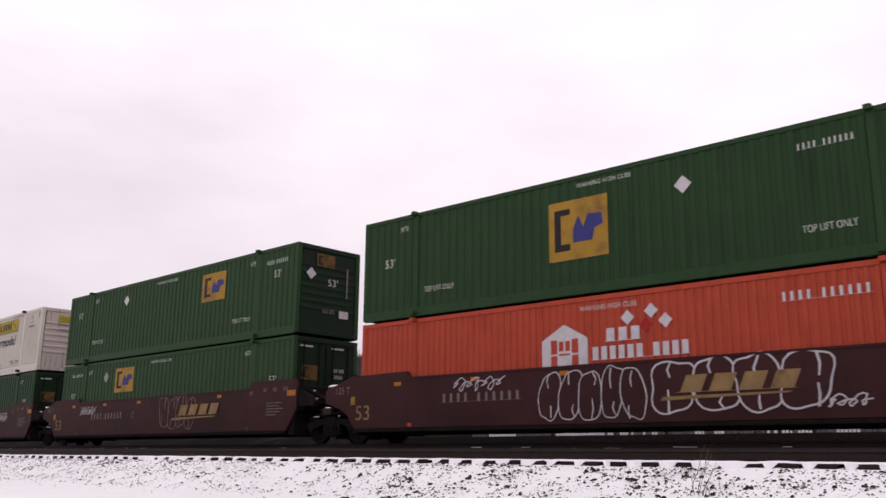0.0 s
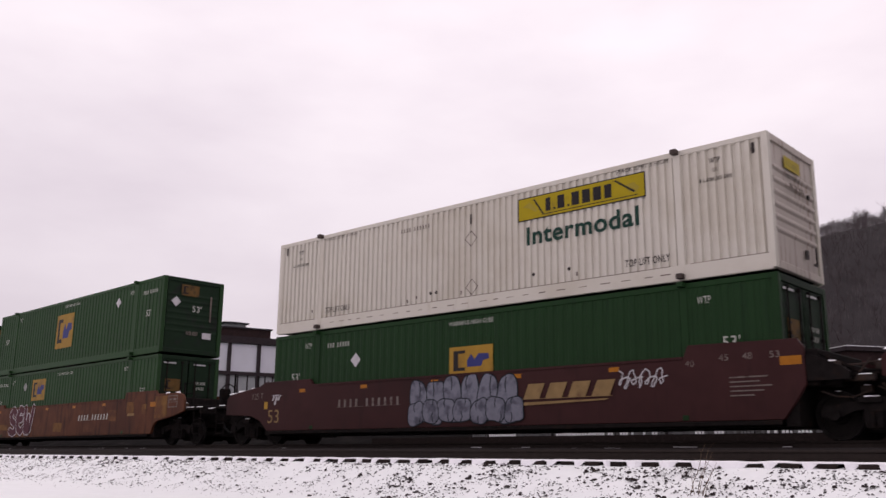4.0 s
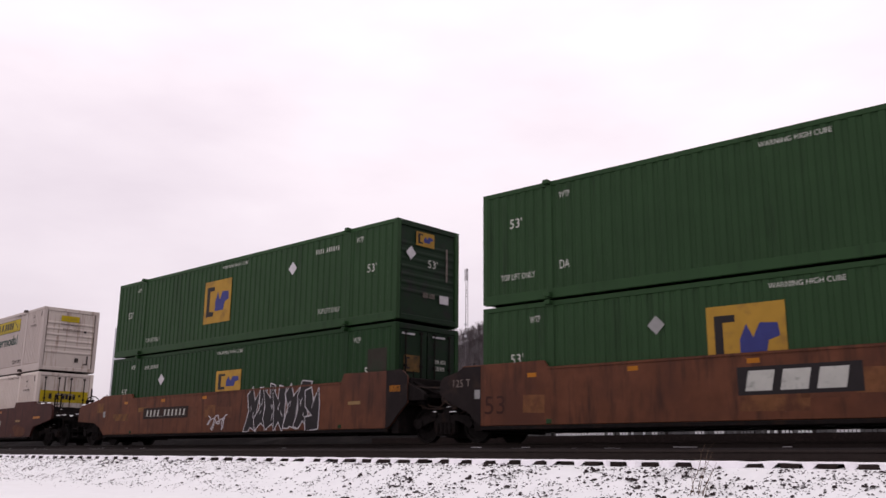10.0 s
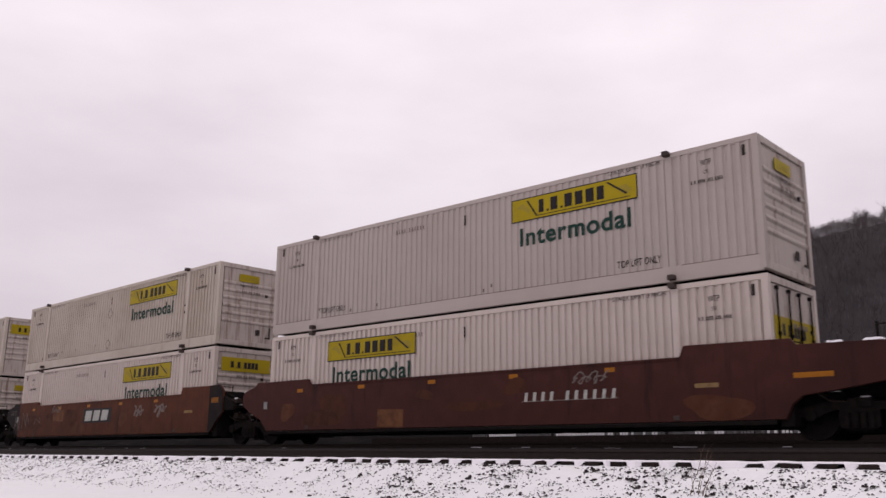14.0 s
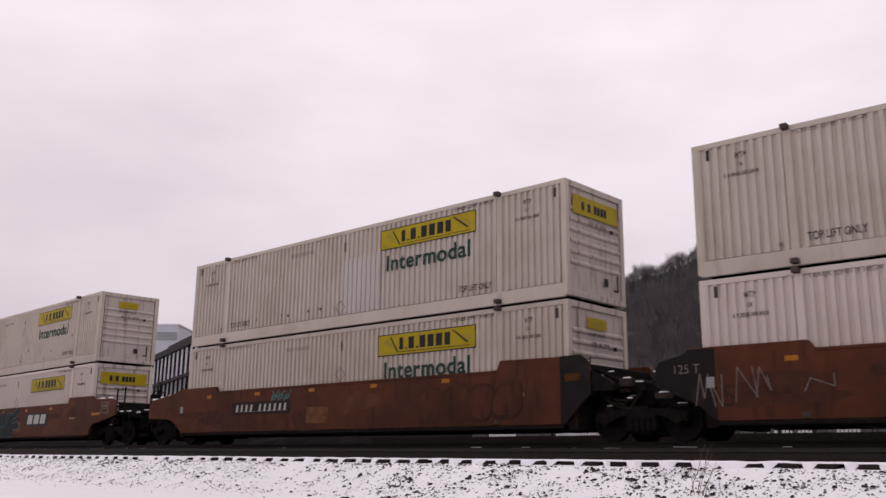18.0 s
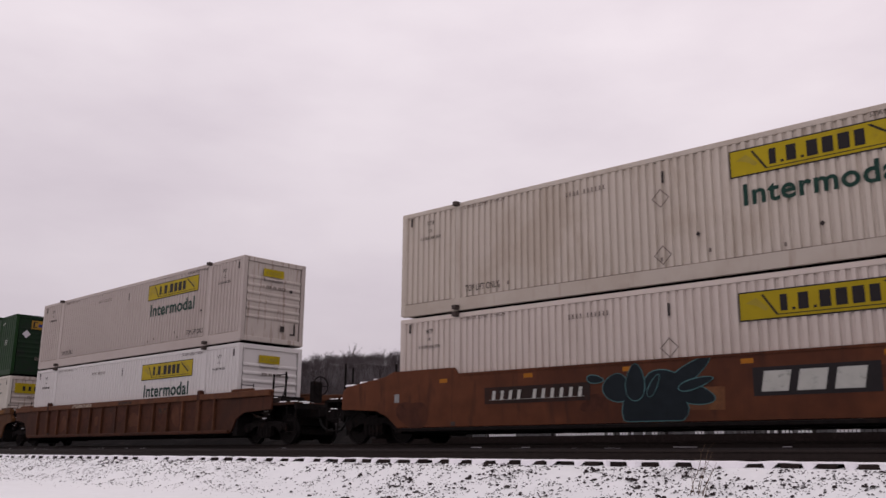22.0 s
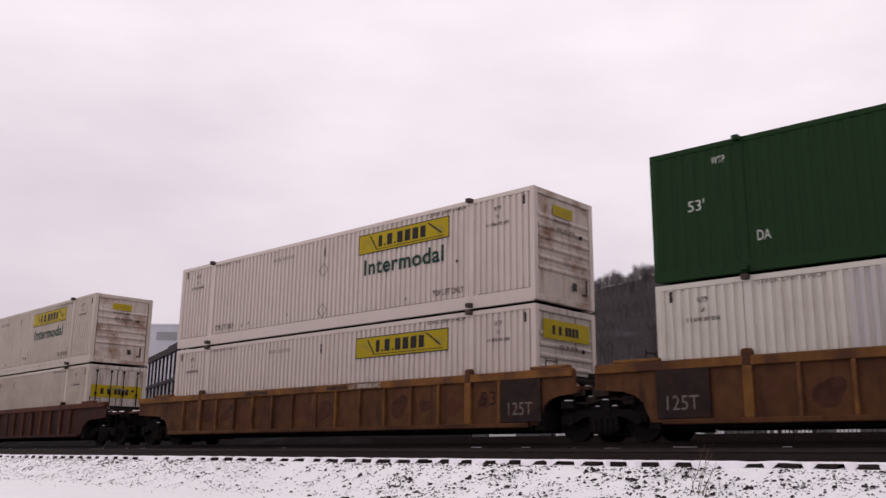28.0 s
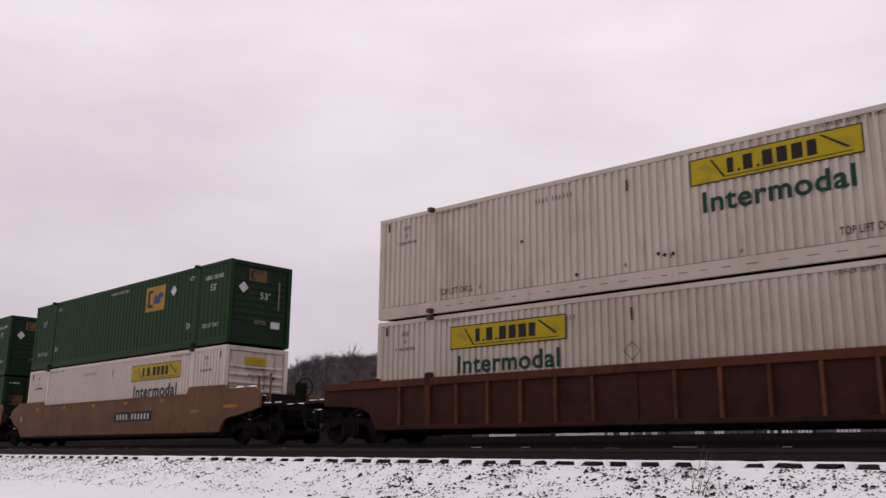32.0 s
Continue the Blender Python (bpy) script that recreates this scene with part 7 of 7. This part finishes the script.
    mark(car, "graffiti_tag", scrawl_mesh("h_tag", 1.1, 0.38, 6, 83, SKYBLUE, 0.034), -3.1, 1.24, "faded grey-green tag", SIDE_Y - 0.004)
    lower(s, "white", "ribs", WHITE, JB, None, (("ghost", 0.0, 1.55),), WHITE_LOW)
    top = upper(s, "white", "band", WHITE, JB, None, TOPS + (("ghost", -0.1, 0.55), ("hole", -2.6, 0.55), ("hole", -1.6, 0.6), ("hole", -1.0, 0.6)), WHITE_LABEL)
    part("repair_sheet", finished("repair_sheet", corrugated(1.58, 1.62, 0.197, 0.050, 0.06), PATCHWHITE), None, top, "bluish repaired stretch of the side", at=(0.83, -HALF_W + 0.008, 0.34))
    # a single red-brown car
    s = -173.534
    car = ride(tan_brown_car(s, True, True, 10, ORANGEBROWN, label="orange-brown single well car with white slab lettering"), s)
    slab_letters(car, 1.85, 0.93, 2.1)
    mark(car, "graffiti", lobe_graffiti("dusty", DARK_LOBES, 2.6, 1.12, SOOT, SKYBLUE, 0.022), -1.75, 0.42, "dusty blue and black graffiti", SIDE_Y - 0.008)
    mark(car, "data_frame", shared("data_frame", frame_mesh), 9.2, 1.22, "white outlined data panel")
    lower(s - 0.13, "white", "band", PINKWHITE, JB, "plain", (("ghost", 0.0, 1.55),), WHITE_LOW)
    upper(s - 0.13, "white", "ribs", WHITE, JB, None, TOPS + (("ghost", -0.05, 1.9), ("ghost", -0.05, 0.6), ("hole", 0.8, 0.95), ("hole", 3.4, 0.75), ("hole", 5.5, 1.25)), WHITE_LABEL)
    # three ribbed units
    s = -197.430
    car = ride(well_car(RIBRUST, "ribbed", True, False, s, "rusty brown ribbed well car with a worn orange top chord", 11, chord=RIBEDGE), s)
    chord_wear(car, ((-3.65, -1.95),), ((0.35, 1.4),), ((3.32, 3.60), (3.66, 3.92), (4.95, 5.0)))
    lower(s, "white", "ribs", SNOWWHITE, JB, None, (), "clean white corrugated container with a yellow banner", True)
    upper(s, "white", "ribs", DULLWHITE, JB, None, TOPS + (("hole", 5.5, 1.25),), "dull grey-white container, yellow banner, stacked on another")
    s = -216.919
    car = ride(well_car(RIBOCHRE, "ribbed", False, False, s, "ochre and brown ribbed well car with a worn top chord", 12, chord=OCHRE, dark_box="rear"), s)
    chord_wear(car, ((1.45, 3.75),), ((0.55, 1.35),), ((1.17, 1.42), (1.56, 1.88), (2.12, 2.42), (2.50, 2.66), (2.74, 2.95)))
    mark(car, "reflector", plate_mesh(0.07, 0.24, CHALK), 1.985, 1.06, "white reflector strip on a rib", -1.508)
    low = lower(s, "white", "band", CREAM, JB, None, (), "cream-white corrugated container with a yellow banner")
    part("repair_sheet", finished("repair_sheet", corrugated(0.99, 2.40, 0.197, 0.050, 0.06), PATCHWHITE), None, low, "greyish repaired stretch of the side", at=(-3.55, -HALF_W + 0.008, 0.34))
    top = upper(s, "green", "ribs", DARKGREEN, (-0.71, 1.12, 1.40, 0.88), (4.16, 1.83), (("num", 4.5, 2.34), ("da", 5.29, 0.6), ("da", -5.73, 0.6)), GREEN_LABEL)
    rng = random.Random(26)
    for k in range(9):
        u = -1.25 + 0.07 * k if k < 6 else 0.1 + 0.22 * (k - 6)
        h = rng.uniform(0.7, 2.2)
        part("scuff", plate_mesh(rng.uniform(0.03, 0.09), h, SCUFFGREEN, 0.002), None, top, "pale scraped streak", at=(u, -HALF_W + 0.006, 2.65 - h))
    s = -236.299
    car = ride(well_car(RIBOCHRE, "ribbed", False, True, s, "ochre and brown ribbed well car with a worn top chord", 13, chord=OCHRE, dark_box="front", rails=False), s)
    chord_wear(car, ((1.58, 2.9),), ((-3.45, -2.25), (0.6, 1.5)), ((-4.75, -4.2),))
    lower(s, "white", "band", PINKWHITE, JB, "plain", (), WHITE_LOW)
    upper(s, "white", "ribs", PINKWHITE, JB, None, TOPS + (("ghost", 0.0, 1.8), ("ghost", 0.0, 0.55), ("hole", 5.5, 1.3)), "white corrugated container with a rust-streaked end", rusty=True)
    # a single dark ribbed car
    s = -259.345
    ride(well_car(RIBDARK, "ribbed", True, True, s, "dark rusty ribbed single well car", 14, chord=REDBROWN, rails=False), s)
    lower(s - 0.08, "white", "doors", WHITE, JB_REAR, None, (("ghost", 0.0, 1.55),), WHITE_LOW)
    upper(s - 0.08, "white", "ribs", WHITE, JB, None, TOPS + (("hole", 0.9, 0.6), ("hole", 1.1, 0.6), ("hole", 0.75, 0.65), ("hole", -1.4, 0.45), ("hole", -3.0, 1.5)), "white corrugated container with a rust-streaked end", rusty=True)
    # two tan units
    s = -283.068
    car = ride(tan_brown_car(s, True, False, 15, TAN, number=False, label="tan double-stack well car with a black number panel"), s)
    mark(car, "letter_ground", plate_mesh(2.9, 0.36, BLACK), 0.8, 0.85, "black number panel")
    mark(car, "number_marking", bars_mesh((4, 6), 2.6, 0.20, LETTER, gap=0.5), 0.95, 0.93, "", SIDE_Y - 0.005)
    lower(s, "white", "ribs", PINKWHITE, JB, None, (), WHITE_LOW)
    upper(s, "green", "ribs", DARKGREEN, (2.25, 1.58, 1.42, 0.95), (4.3, 2.2), STANDARD, GREEN_LABEL)
    s = -302.450
    ride(tan_brown_car(s, False, False, 16, TAN, label="tan double-stack well car behind its twin"), s)
    lower(s, "green", "doors", DARKGREEN, EMB_LOW, (-4.32, 1.93), LOW_GREEN, GREEN_LOW)
    upper(s, "green", "ribs", DARKGREEN, (2.25, 1.58, 1.42, 0.95), (4.3, 2.2), STANDARD, GREEN_LABEL)


def frame_mesh():
    bm = bmesh.new()
    w, h, t = 0.62, 0.42, 0.03
    box(bm, 0, w, -0.002, 0.002, 0, t)
    box(bm, 0, w, -0.002, 0.002, h - t, h)
    box(bm, 0, t, -0.002, 0.002, t, h - t)
    box(bm, w - t, w, -0.002, 0.002, t, h - t)
    box(bm, t, w - t, -0.002, 0.002, h * 0.42, h * 0.42 + 0.02)
    for k in range(2):
        box(bm, 0.08 + 0.26 * k, 0.28 + 0.26 * k, -0.002, 0.002, h * 0.58, h * 0.76)
    return finished("data_frame", bm, FADED)


make_train()


def motions():
    """The train rolls past at a steady pace; its wheels turn while they are near."""
    for ob, start, lift in MOVING:
        walk(ob, [(t, unit_pose(start, t, lift)) for t in range(0, 33, 2)])
    for w, a, start in WHEELS:
        t0 = max(0.0, (-62 - start) / SPEED)
        t1 = min(32.0, (16 - start) / SPEED)
        if t1 <= t0:
            t0, t1 = 0.0, 0.4
        t0, t1 = round(t0 * 15) / 15, round(t1 * 15) / 15
        rows = []

        def at(t):
            turn = math.degrees(travelled(start, t) / 0.46) % 360
            return pose(a, 0, 0.46, 0, turn, 0)
        if t0 > 0.1:
            rows.append((0.0, at(t0)))
        t = t0
        while t <= t1 + 1e-6:
            rows.append((t, at(t)))
            t += 1 / 15
        if t1 < 31.8:
            rows.append((32.0, at(rows[-1][0])))
        elif rows[-1][0] < 31.99:
            rows.append((32.0, at(32.0)))
        walk(w, rows)


motions()
